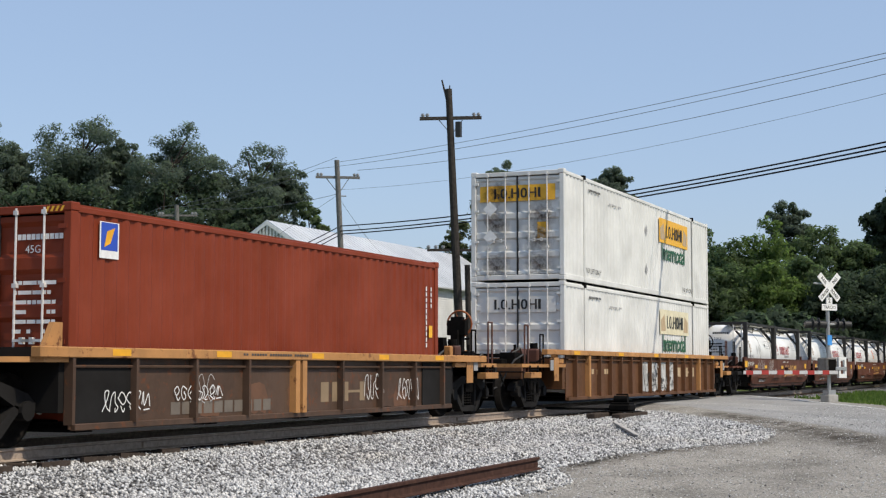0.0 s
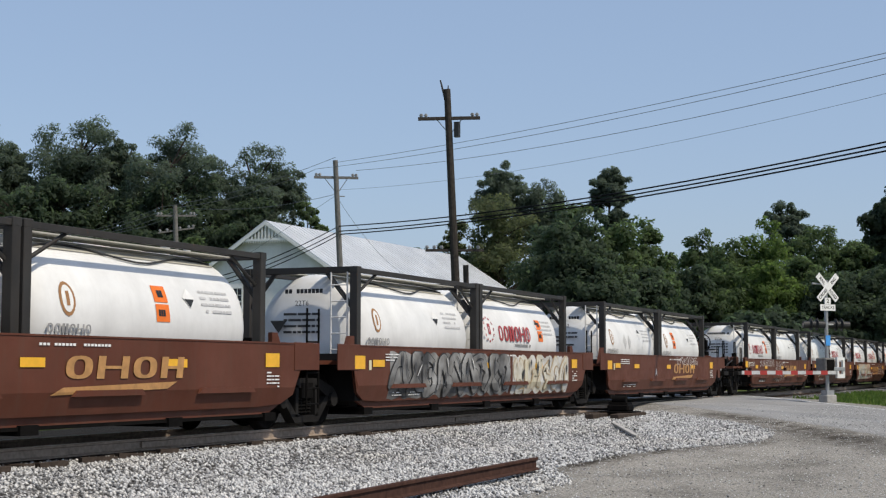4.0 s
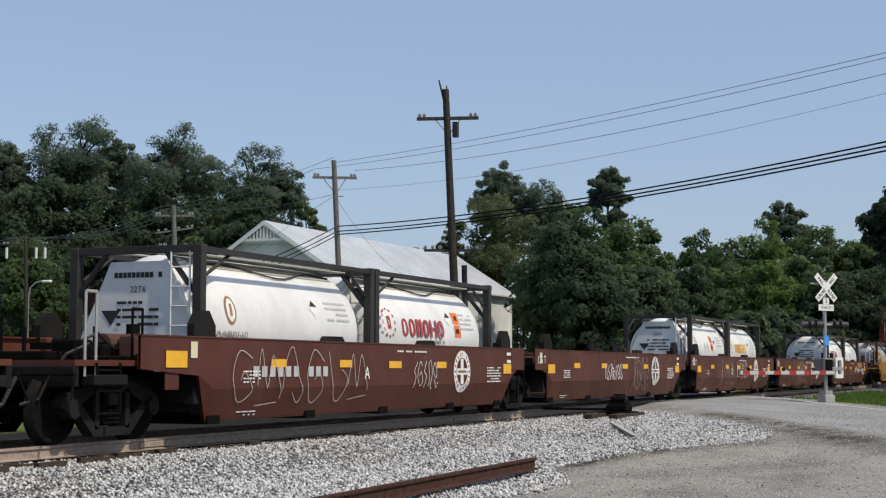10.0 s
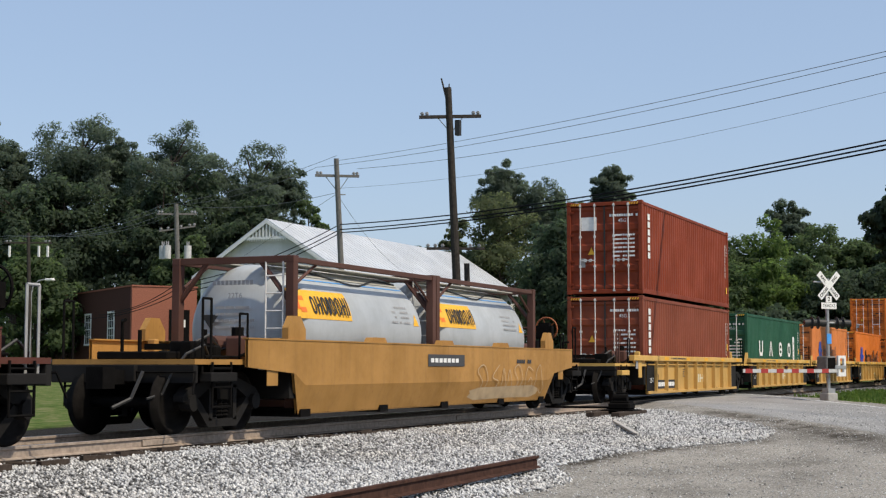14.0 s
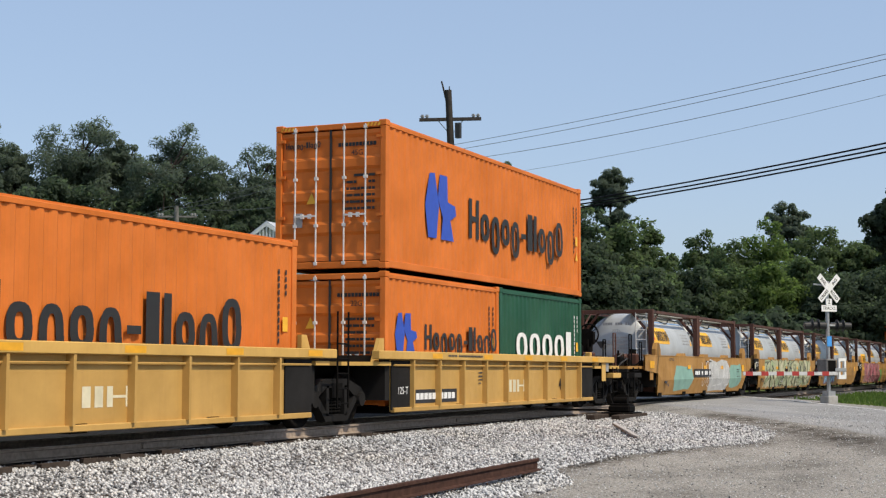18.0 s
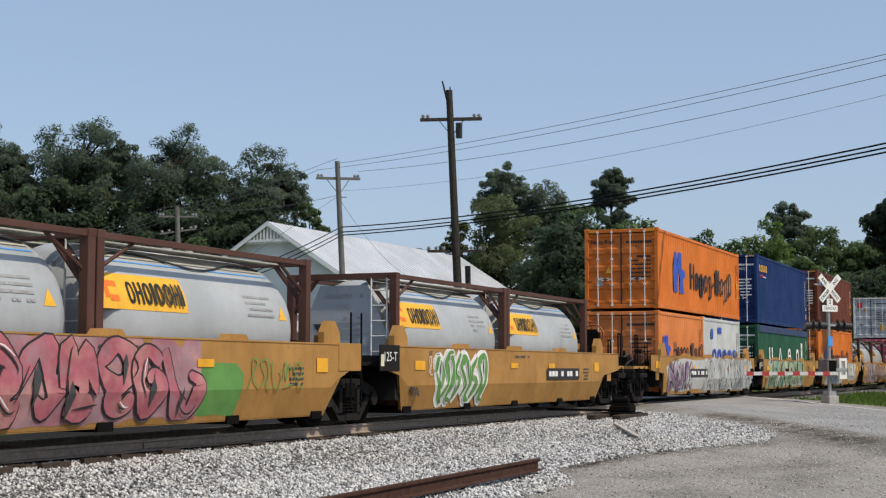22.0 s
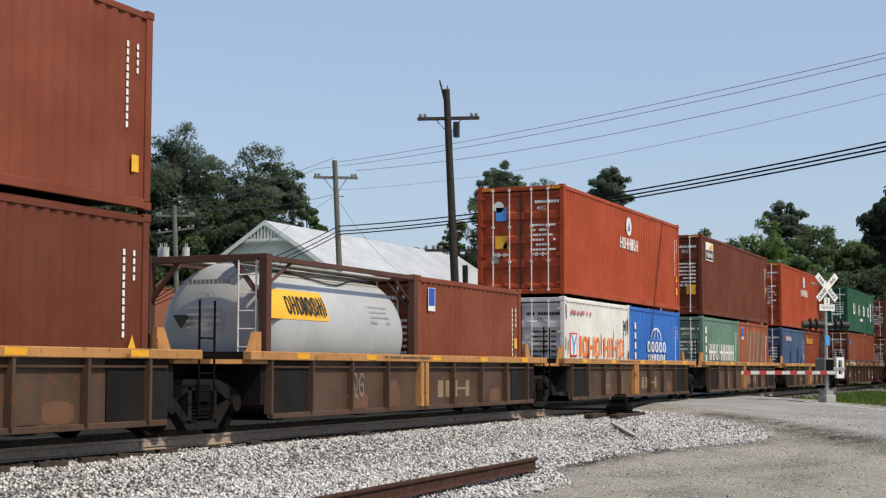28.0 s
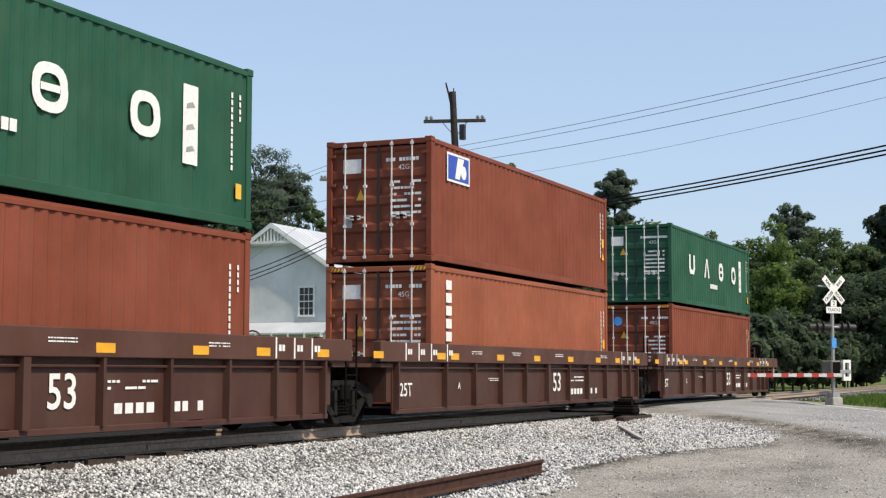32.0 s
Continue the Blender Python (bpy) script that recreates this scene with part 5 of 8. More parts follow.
part("hanger_bracket", boxes((-1.15, -0.95, -0.35, -0.15, 10.4, 11.0)), M["black"], p1)
part("crossarm_brace", btubes([(Vector((-1.1, 0.03, 10.5)), Vector((-1.15, 0.05, 11.12)) + IMG * s * 0.5, 0.02) for s in (-1, 1)], 4), M["galv"], p1)
p1b, _ = pole("short dark post beside the tall pole", (54.1, 8.66, -0.3), (53.6, 8.6, 5.1), 0.12, 0.11, M["pole_wood"])
p2, d2 = pole("grey weathered utility pole with crossarm", (63.0, 18.6, -0.3), (61.83, 18.67, 10.9), 0.17, 0.12, M["pole_grey"])
crossarm(p2, Vector((-1.08, 0.06, 10.38)), 1.05, M["pole_grey"], 0.08, -0.02)
part("crossarm_brace", btubes([(Vector((-1.0, 0.05, 9.6)), Vector((-1.08, 0.06, 10.35)) + IMG * s * 0.55, 0.02) for s in (-1, 1)], 4), M["galv"], p2)
part("spacer_bracket", btube(Vector((-0.95, 0.06, 9.5)), Vector((-0.95, 0.06, 9.5)) + IMG * 0.35, 0.03, 5), M["galv"], p2)
p3, d3 = pole("utility pole with three grey transformers", (68.2, 31.3, -0.3), (67.45, 31.34, 9.85), 0.17, 0.12, M["pole_grey"])
crossarm(p3, Vector((-0.68, 0.03, 9.6)), 1.08, M["pole_grey"], 0.07)
crossarm(p3, Vector((-0.62, 0.03, 8.8)), 0.98, M["pole_grey"], 0.06, 0.14, (-0.9, -0.5, 0.2, 0.7, 0.95))
for k, off in ((-0.80, -0.1), (-0.42, -0.35), (0.55, -0.1)):
    q = Vector((-0.52, 0.03, 7.15)) + IMG * k + Vector((off, -0.05, 0))
    tf = part("transformer", btube(q, q + Vector((0, 0, 0.72)), 0.20, 16), M["faint_mark"], p3, "light grey drum transformer")
    part("bushing", btubes([(q + Vector((0.08 * s, 0, 0.72)), q + Vector((0.1 * s, 0, 0.95)), 0.035) for s in (-1, 1)], 6), M["grey_mark"], tf)
p4, d4 = pole("utility pole among the trees", (81.2, 51.9, -0.3), (80.5, 51.8, 10.1), 0.17, 0.12, M["pole_wood"])
crossarm(p4, Vector((-0.68, -0.08, 9.7)), 1.6, M["pole_wood"], 0.07)
for k in (-1.25, 0.75, 1.35):
    q = Vector((-0.68, -0.08, 8.75)) + IMG * k
    part("cutout", boxes((q.x - 0.06, q.x + 0.06, q.y - 0.06, q.y + 0.06, q.z, q.z + 0.75)), M["trim"], p4)
sl = thing("street_lamp", "grey street lamp with curved arm on a pole", "street lamp", m=pose(81.0, 51.6, 0))
bm = bmesh.new()
path_tube(bm, [(-0.1, 0.15, -0.3), (-0.1, 0.15, 5.9), (-0.05, 0.05, 6.5), (0.1, -0.3, 6.85), (0.25, -0.75, 6.95)], 0.05, 6)
part("arm", bm, M["galv"], sl)
part("lamp_head", bbox(0.15, 0.5, -1.35, -0.7, 6.82, 7.0, 0.05), M["trim"], sl)


def wire(p, q, sag, r, mat, label="black overhead cable slung between poles"):
    bm, p, q = bmesh.new(), Vector(p), Vector(q)
    pts = [p.lerp(q, i / 20) - Vector((0, 0, sag * 4 * (i / 20) * (1 - i / 20))) for i in range(21)]
    sweep(bm, pts, r, 5)
    ob = part("overhead_wire", bm, M[mat], None)
    return tagged(ob, label, "wire", "overhead wires")


def beyond(a, b, k):
    a, b = Vector(a), Vector(b)
    return a + (b - a) * k


THIN = "thin bare overhead wire strung between poles"
for a, e, sag in (((61.9, 18.6, 10.81), (30.54, -22.74, 9.65), 0.49), ((61.5, 19.6, 10.48), (30.75, -23.22, 9.90), 0.71), ((62.3, 17.8, 10.42), (30.4, -22.31, 9.50), 0.87), ((61.97, 18.67, 9.49), (30.64, -22.72, 9.45), 1.08)):
    wire(a, e, sag, 0.010 if a[2] > 9.6 else 0.006, "wire_thin", THIN)
for k, (a, e, sag) in enumerate((((62.1, 18.6, 7.77), (30.7, -22.62, 8.02), 0.84), ((62.1, 18.6, 7.53), (30.72, -22.62, 7.86), 0.77), ((62.15, 18.55, 7.39), (30.71, -22.58, 7.71), 0.74))):
    wire(a, e, sag, 0.027, "wire")
    wire(a, (68.0, 30.9, 5.6 - 0.25 * k), 0.35, 0.024, "wire")
for a, e in (((61.9, 18.7, 11.05), (67.1, 32.2, 9.75)), ((61.5, 19.6, 10.45), (67.5, 31.4, 9.75)), ((62.0, 18.7, 9.3), (67.9, 30.4, 9.7))):
    wire(a, e, 0.3, 0.011, "wire_thin", THIN)
for k in (-1.0, -0.4, 0.4, 1.0):
    wire(Vector((67.5, 31.3, 9.72)) + IMG * k * 0.95, Vector((80.5, 51.8, 9.9)) + IMG * k * 1.4, 0.6, 0.011, "wire_thin", THIN)
    wire(Vector((80.5, 51.8, 9.9)) + IMG * k * 1.4, Vector((90, 80, 10.5)) + IMG * k, 0.6, 0.011, "wire_thin", THIN)
for k in (0, 1, 2):
    wire((68.0, 31.0, 5.9 - 0.35 * k), (80.0, 44.5 + k, 4.6 - 0.2 * k), 0.4, 0.024, "wire")
wire((61.97, 18.67, 9.2), (92, 26.6, 6.9), 1.2, 0.009, "wire_thin", THIN)
wire((62.0, 18.6, 9.3), (66, 27, 6.3), 0.0, 0.009, "wire_thin", THIN)

# ---- crossing signals ----
M["gate_red"] = plain("red reflective band", (0.34, 0.03, 0.025), 0.6)
NB = Vector((-0.77, 0.64, 0))       # across the road
YAW_S = math.degrees(math.atan2(NB.y, NB.x)) + 180


def signal(base, yaw, label, gate):
    g = thing("crossing_signal", label, "crossing signal", "crossing signals", pose(*base, 0, 0, yaw))
    part("foundation", bbox(-0.22, 0.22, -0.22, 0.22, -0.3, 0.14, 0.02), M["concrete"], g)
    part("mast", btube((0, 0, 0.1), (0, 0, 4.02), 0.065, 12), M["galv"], g)
    part("mast_base", boxes((-0.16, 0.16, -0.16, 0.16, 0.14, 0.3)), M["galv"], g)
    # crossbuck: two crossed blades facing the road's -y
    for a in (45, -45):
        bl = part("crossbuck_blade", bbox(-0.61, 0.61, -0.012, 0.012, -0.115, 0.115, 0.004), M["white_mark"], g, "white reflective blade", pose(0.0, -0.09 - (0.03 if a > 0 else 0), 3.87, 0, -a, 0))
        if gate:
            words = ("CROSS", "ING") if a > 0 else ("RAIL", "ROAD")
            for w, xx in zip(words, (-0.33, 0.33)):
                lettering(w, 0.15, M["black_mark"], bl, xx, -0.014, 0, SIDE, 0.004)
    tr = part("tracks_plate", boxes((-0.34, 0.34, -0.012, 0.0, -0.11, 0.11)), M["white_mark"], g, "", pose(0, -0.09, 3.17))
    tn = part("number_plate_of_tracks", boxes((-0.13, 0.13, -0.012, 0.0, -0.11, 0.11)), M["white_mark"], g, "", pose(0, -0.09, 3.40))
    if gate:
        lettering("TRACKS", 0.155, M["black_mark"], tr, 0, -0.014, 0)
        lettering("2", 0.2, M["black_mark"], tn, 0, -0.014, 0, SIDE, 0.004)
    part("lamp_arm", btube((-0.75, 0, 2.58), (0.75, 0, 2.58), 0.035, 8), M["galv"], g)
    for s in (-1, 1):
        for f in (-1, 1):
            disc_b = part("lamp_disc", btube((0, f * 0.10, 0), (0, f * 0.115, 0), 0.22, 20), M["black"], g, "black round backing disc", pose(s * 0.56, 0, 2.58, 0, 0, -112))
            bm = bmesh.new()
            tube(bm, (0, f * 0.0, 0), (0, f * 0.38, -0.02), 0.125, 14, 0.13)
            part("hood", bm, M["black"], disc_b)
            part("lens", btube((0, f * 0.32, 0), (0, f * 0.384, 0), 0.10, 14), M["red_lens"], disc_b)
    part("bell", btube((0, 0, 4.02), (0, 0, 4.12), 0.085, 14), M["galv"], g)
    part("side_bracket", btube((0, 0, 3.98), (-0.6, 0, 4.0), 0.03, 6), M["galv"], g)
    part("notice_plate", boxes((-0.10, 0.10, -0.085, -0.07, 1.85, 2.2)), M["sky_mark"], g, "small blue notice")
    if gate:
        mech = part("gate_mechanism", bbox(-0.34, 0.12, -0.30, 0.22, 0.82, 1.42, 0.04), M["pole_grey"], g, "grey gate drive housing")
        part("housing_door", bbox(-0.28, 0.06, -0.318, -0.298, 0.88, 1.36, 0.012), M["steel_dark"], mech, "dark door in the drive housing")
        part("counterweight", boxes((0.16, 0.24, -0.34, -0.24, 0.72, 1.44), (0.42, 0.50, -0.34, -0.24, 0.72, 1.44), (0.24, 0.42, -0.34, -0.24, 0.72, 0.86), (0.24, 0.42, -0.34, -0.24, 1.34, 1.44)), M["trim"], mech, "pale counterweight frame")
        part("counterweight_arm", bbox(0.0, 0.5, -0.36, -0.34, 0.98, 1.10, 0.006), M["galv"], mech)
        arm = part("gate_arm", bbox(-4.0, 0.1, -0.36, -0.33, 0.85, 0.97, 0.005), M["faint_mark"], g, "lowered red and white gate arm")
        for i in range(6):
            a = -3.9 + i * 0.66
            part("red_band", boxes((a, a + 0.30, -0.364, -0.326, 0.838, 0.982)), M["gate_red"], arm)
        for a in (-3.7, -2.2, -0.9):
            part("gate_lamp", bbox(a, a + 0.09, -0.39, -0.30, 0.98, 1.08, 0.01), M["red_lens"], arm)
    return g


signal((52.55, -5.42, 0.0), YAW_S, "crossing signal with white crossbuck and lowered gate", True)
signal((55.6, 14.7, -0.2), YAW_S + 180, "crossing signal across the tracks seen from behind", False)


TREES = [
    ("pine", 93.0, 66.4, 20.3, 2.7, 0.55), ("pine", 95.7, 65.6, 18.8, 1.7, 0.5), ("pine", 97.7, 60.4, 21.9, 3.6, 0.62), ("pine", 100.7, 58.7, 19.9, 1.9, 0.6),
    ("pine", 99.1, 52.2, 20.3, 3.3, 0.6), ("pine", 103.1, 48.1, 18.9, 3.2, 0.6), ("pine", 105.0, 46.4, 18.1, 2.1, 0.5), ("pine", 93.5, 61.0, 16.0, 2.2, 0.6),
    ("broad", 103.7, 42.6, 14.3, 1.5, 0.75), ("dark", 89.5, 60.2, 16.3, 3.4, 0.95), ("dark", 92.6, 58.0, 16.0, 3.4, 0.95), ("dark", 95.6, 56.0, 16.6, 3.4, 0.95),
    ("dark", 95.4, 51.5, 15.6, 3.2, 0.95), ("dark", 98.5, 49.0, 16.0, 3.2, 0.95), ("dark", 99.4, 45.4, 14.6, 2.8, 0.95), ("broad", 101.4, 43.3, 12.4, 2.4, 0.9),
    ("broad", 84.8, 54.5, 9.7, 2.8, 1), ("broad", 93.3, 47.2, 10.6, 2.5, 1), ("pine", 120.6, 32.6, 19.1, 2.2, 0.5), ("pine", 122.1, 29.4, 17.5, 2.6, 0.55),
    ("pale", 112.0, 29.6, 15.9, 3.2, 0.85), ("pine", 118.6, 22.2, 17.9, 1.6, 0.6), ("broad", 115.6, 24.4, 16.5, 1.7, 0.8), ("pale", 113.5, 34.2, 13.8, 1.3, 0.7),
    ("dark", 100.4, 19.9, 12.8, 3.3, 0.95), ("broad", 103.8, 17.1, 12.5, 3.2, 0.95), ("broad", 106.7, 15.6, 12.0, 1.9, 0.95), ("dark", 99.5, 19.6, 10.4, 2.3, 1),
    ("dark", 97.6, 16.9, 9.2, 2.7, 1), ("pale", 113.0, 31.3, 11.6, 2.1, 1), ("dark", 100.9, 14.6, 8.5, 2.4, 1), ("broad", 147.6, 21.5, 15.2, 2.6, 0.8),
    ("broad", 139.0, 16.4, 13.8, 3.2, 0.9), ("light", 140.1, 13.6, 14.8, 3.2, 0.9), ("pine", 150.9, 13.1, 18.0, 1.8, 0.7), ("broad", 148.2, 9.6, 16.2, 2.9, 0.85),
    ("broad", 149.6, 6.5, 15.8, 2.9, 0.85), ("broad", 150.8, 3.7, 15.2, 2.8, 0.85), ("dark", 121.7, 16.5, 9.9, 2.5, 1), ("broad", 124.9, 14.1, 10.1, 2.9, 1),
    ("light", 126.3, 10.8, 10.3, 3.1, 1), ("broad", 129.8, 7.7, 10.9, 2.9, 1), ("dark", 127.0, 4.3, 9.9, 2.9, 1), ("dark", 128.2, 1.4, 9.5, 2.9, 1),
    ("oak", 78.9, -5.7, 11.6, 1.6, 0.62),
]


# ---- trees ----
M["bark"] = plain("grey-brown bark", (0.07, 0.055, 0.045), 0.95, 0, 0.3, 6, 0.7)
# pine greens made bluer: distance haze is put into their base colour
M["pine"] = leafy("hazed pine needles", (0.072, 0.097, 0.080), (0.106, 0.140, 0.107), (0.155, 0.195, 0.138))
M["broad"] = leafy("green foliage", (0.058, 0.086, 0.045), (0.088, 0.130, 0.060), (0.140, 0.190, 0.082))
M["dark"] = leafy("dark foliage", (0.046, 0.068, 0.048), (0.068, 0.098, 0.060), (0.105, 0.142, 0.076))
M["light"] = leafy("bright foliage", (0.062, 0.098, 0.032), (0.105, 0.160, 0.050), (0.160, 0.220, 0.076))
M["pale"] = leafy("dusty olive foliage", (0.076, 0.094, 0.052), (0.115, 0.132, 0.070), (0.18, 0.194, 0.108))
M["oak"] = leafy("deep green oak leaves", (0.030, 0.045, 0.032), (0.045, 0.066, 0.042), (0.068, 0.096, 0.054))


def leaf_cloud(rng, centres, radii, per, size, heart, flatten=1.0, slim=1.0):
    """Small leaf sprays on the shells of many clumps, as loose quads, with the way that each spray faces."""
    share = radii ** 2 / np.mean(radii ** 2)
    count = np.maximum(8, (per * share).astype(int))
    cc = np.repeat(centres, count, axis=0)
    rr = np.repeat(radii, count)[:, None]
    tot = len(cc)
    d = rng.normal(size=(tot, 3))
    d[:, 2] += 0.25
    d /= np.linalg.norm(d, axis=1)[:, None]
    pos = cc + d * rr * rng.uniform(0.25, 1.0, (tot, 1)) ** 0.5 * np.array([1, 1, flatten])
    out = (pos - heart) / (np.linalg.norm(pos - heart, axis=1)[:, None] + 1e-6)
    face = 0.75 * d + 0.55 * out + rng.normal(size=d.shape) * 0.22
    face /= np.linalg.norm(face, axis=1)[:, None]
    nrm = face + rng.normal(size=d.shape) * 0.38
    nrm /= np.linalg.norm(nrm, axis=1)[:, None]
    u = np.cross(nrm, rng.normal(size=d.shape))
    u /= np.linalg.norm(u, axis=1)[:, None]
    v = np.cross(nrm, u)
    sz = size * rng.uniform(0.55, 1.35, (tot, 1))
    w = sz * slim * rng.uniform(0.35, 0.75, (tot, 1))
    quads = np.stack([pos - u * sz, pos - v * w - u * sz * 0.1, pos + u * sz, pos + v * w + u * sz * 0.15], axis=1)
    return quads.reshape(-1, 3), np.repeat(face, 4, axis=0)


def leaf_mesh(verts, face=None):
    n = len(verts) // 4
    me = bpy.data.meshes.new("crown")
    me.vertices.add(len(verts))
    me.vertices.foreach_set("co", verts.astype(np.float32).ravel())
    me.loops.add(n * 4)
    me.loops.foreach_set("vertex_index", np.arange(n * 4, dtype=np.int32))
    me.polygons.add(n)
    me.polygons.foreach_set("loop_start", np.arange(0, n * 4, 4, dtype=np.int32))
    me.update()
    if face is not None:
        me.shade_smooth()
        me.normals_split_custom_set_from_vertices(face.astype(np.float32))
    return me


TREE_LABEL = {"pine": "tall dark pine with clumped needles", "broad": "full green broadleaf tree", "dark": "dense dark green broadleaf tree", "light": "bright green broadleaf tree",
              "pale": "dusty olive tree with thin foliage", "oak": "dark oak with drooping ragged branches"}


def tree(i, kind, x, y, top, hw, cf):
    rng = np.random.default_rng(100 + i)
    base = -0.4
    h = (top - base) * (1.015 if kind == "pine" else 1.0)
    t = thing("tree", TREE_LABEL[kind], "tree", "", pose(x, y, base))
    low = h * (1 - cf)
    if kind == "pine":
        low = max(h * 0.30, h - hw * 4.2)
    low = max(low, 0.4)
    rz = (h - low) / 2
    cz = low + rz
    hw *= 1.22 if kind == "pine" else 1.3
    # lumps on and inside an uneven egg, each of several clumps
    k = int(48 + hw * 11) if kind in ("pine", "oak") else int(36 + hw * 9)
    f = np.arange(k) + 0.5
    tilt, spin = np.arccos(1 - 2 * f / k), f * 2.39996 + i
    d = np.stack([np.sin(tilt) * np.cos(spin), np.sin(tilt) * np.sin(spin), np.cos(tilt)], axis=1) + rng.normal(size=(k, 3)) * 0.16
    d /= np.linalg.norm(d, axis=1)[:, None]
    skin = rng.random((k, 1)) < 0.62
    rad = np.where(skin, rng.uniform(0.8, 1.0, (k, 1)), rng.uniform(0.3, 0.85, (k, 1)))
    d[:, 2:] = np.where(skin, d[:, 2:], np.abs(d[:, 2:]))
    lump = 1 + 0.12 * np.sin(d[:, :1] * 3.1 + i) * np.cos(d[:, 1:2] * 2.7 - i * 1.7) + rng.normal(size=(k, 1)) * 0.06
    big = d * rad * lump * np.array([hw * 0.78, hw * 0.78, rz * 0.88])
    if kind in ("pine", "oak"):
        big[:, :2] *= 1.05 - 0.45 * np.clip(-big[:, 2:3] / rz, 0, 1) + 0.30 * np.clip(big[:, 2:3] / rz, 0, 1)
    else:
        big[:, :2] *= (1.05 - 0.25 * np.clip(big[:, 2:3] / rz, -0.2, 1))
    big[:, 2] += cz
    br = np.clip(hw * rng.uniform(0.20, 0.36, k), 0.55, 1.4)
    each = 4
    e = rng.normal(size=(k * each, 3))
    e[:, 2] = np.abs(e[:, 2]) * 0.8 - 0.25
    e /= np.linalg.norm(e, axis=1)[:, None]
    c = np.repeat(big, each, axis=0) + e * np.repeat(br, each)[:, None] * np.array([0.72, 0.72, 0.5])
    n = len(c)
    r = np.clip(np.repeat(br, each) * rng.uniform(0.46, 0.78, n), 0.25, 1.0)
    per = 26 if i >= 60 else {"pine": 76, "oak": 76}.get(kind, 50)
    size = 0.24 if i >= 60 else {"pine": 0.17, "oak": 0.135, "pale": 0.14}.get(kind, 0.18)
    verts, face = leaf_cloud(rng, c, r, per, size, np.array([0, 0, cz - rz * 0.35]), 0.75 if kind == "pine" else 0.85, 0.55 if kind == "pine" else 1.0)
    part("crown", leaf_mesh(verts, face), M[kind], t)
    bm = bmesh.new()
    lean = rng.normal(size=2) * 0.02 * h
    tr = 0.016 * h
    pts = [Vector((lean[0] * f * f, lean[1] * f * f, (h - rz * 0.4) * f)) for f in (0, 0.3, 0.55, 0.8, 1.0)]
    for k, (p, q) in enumerate(zip(pts, pts[1:])):
        tube(bm, p, q, tr * (1 - 0.22 * k), 8, tr * (1 - 0.22 * (k + 1)))
    for k in range(0, n, 7):
        q = Vector(c[k])
        f = min(0.95, max(0.25, (q.z - 0.35 * (abs(q.x) + abs(q.y))) / (h - rz * 0.4)))
        p = Vector((lean[0] * f * f, lean[1] * f * f, (h - rz * 0.4) * f))
        mid = p.lerp(q, 0.55) + Vector((0, 0, 0.05 * (q - p).length))
        tube(bm, p, mid, tr * 0.30, 4, tr * 0.2)
        tube(bm, mid, q, tr * 0.2, 4, tr * 0.06)
    part("trunk", bm, M["bark"], t)
    return t


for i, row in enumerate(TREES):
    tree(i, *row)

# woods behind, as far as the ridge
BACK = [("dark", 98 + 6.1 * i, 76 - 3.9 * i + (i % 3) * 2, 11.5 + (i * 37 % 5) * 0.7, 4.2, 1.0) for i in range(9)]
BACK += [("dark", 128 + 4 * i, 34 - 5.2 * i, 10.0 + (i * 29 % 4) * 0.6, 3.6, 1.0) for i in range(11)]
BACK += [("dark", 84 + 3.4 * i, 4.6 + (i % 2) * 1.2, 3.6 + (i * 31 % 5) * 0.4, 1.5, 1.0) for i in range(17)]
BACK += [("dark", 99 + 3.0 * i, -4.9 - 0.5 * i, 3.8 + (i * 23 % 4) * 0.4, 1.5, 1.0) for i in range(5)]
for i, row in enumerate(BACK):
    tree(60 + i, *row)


# ---- ballast stones ----
def pebble(rng):
    v = np.array([(1, 0, 0), (-1, 0, 0), (0, 1, 0), (0, -1, 0), (0, 0, 1), (0, 0, -1)], float)
    v *= rng.uniform(0.55, 1.25, v.shape[0])[:, None]
    return v + rng.normal(size=v.shape) * 0.22


OCTA = np.array([(0, 2, 4), (2, 1, 4), (1, 3, 4), (3, 0, 4), (2, 0, 5), (1, 2, 5), (3, 1, 5), (0, 3, 5)])


def stone_field():
    rng = np.random.default_rng(7)
    kinds = [pebble(rng) for _ in range(24)]
    vs, fs, k = [], [], 0
    want = 86000
    while k < want:
        x = 8 + 40 * rng.random() ** 1.5
        y = rng.uniform(-7.9, -0.85) if k % 6 else rng.uniform(-13.0, -6.5)
        z = zones(x, y)
        if z[0] < 0.5 and rng.random() > (0.02 if k % 6 else 0.3) + z[0] * 0.5:
            continue
        if abs(y) < 0.95 and rng.random() < 0.75:
            continue
        size = rng.uniform(0.014, 0.034) * (1 if z[0] > 0.4 else 0.5)
        p = kinds[k % 24] * size
        a = rng.uniform(0, math.tau)
        c, s = math.cos(a), math.sin(a)
        q = np.stack([p[:, 0] * c - p[:, 1] * s, p[:, 0] * s + p[:, 1] * c, p[:, 2] * 0.8], axis=1)
        g = bed(x, y) + (noise.noise((x * 0.35, y * 0.35, 0)) * 0.05 if abs(y) > 2.6 else 0)
        vs.append(q + np.array([x, y, g + size * rng.uniform(0.1, 0.7)]))
        fs.append(OCTA + 6 * k)
        k += 1
    v, f = np.concatenate(vs), np.concatenate(fs)
    me = bpy.data.meshes.new("ballast_stones")
    me.vertices.add(len(v))
    me.vertices.foreach_set("co", v.astype(np.float32).ravel())
    me.loops.add(len(f) * 3)
    me.loops.foreach_set("vertex_index", f.astype(np.int32).ravel())
    me.polygons.add(len(f))
    me.polygons.foreach_set("loop_start", np.arange(0, len(f) * 3, 3, dtype=np.int32))
    me.update()
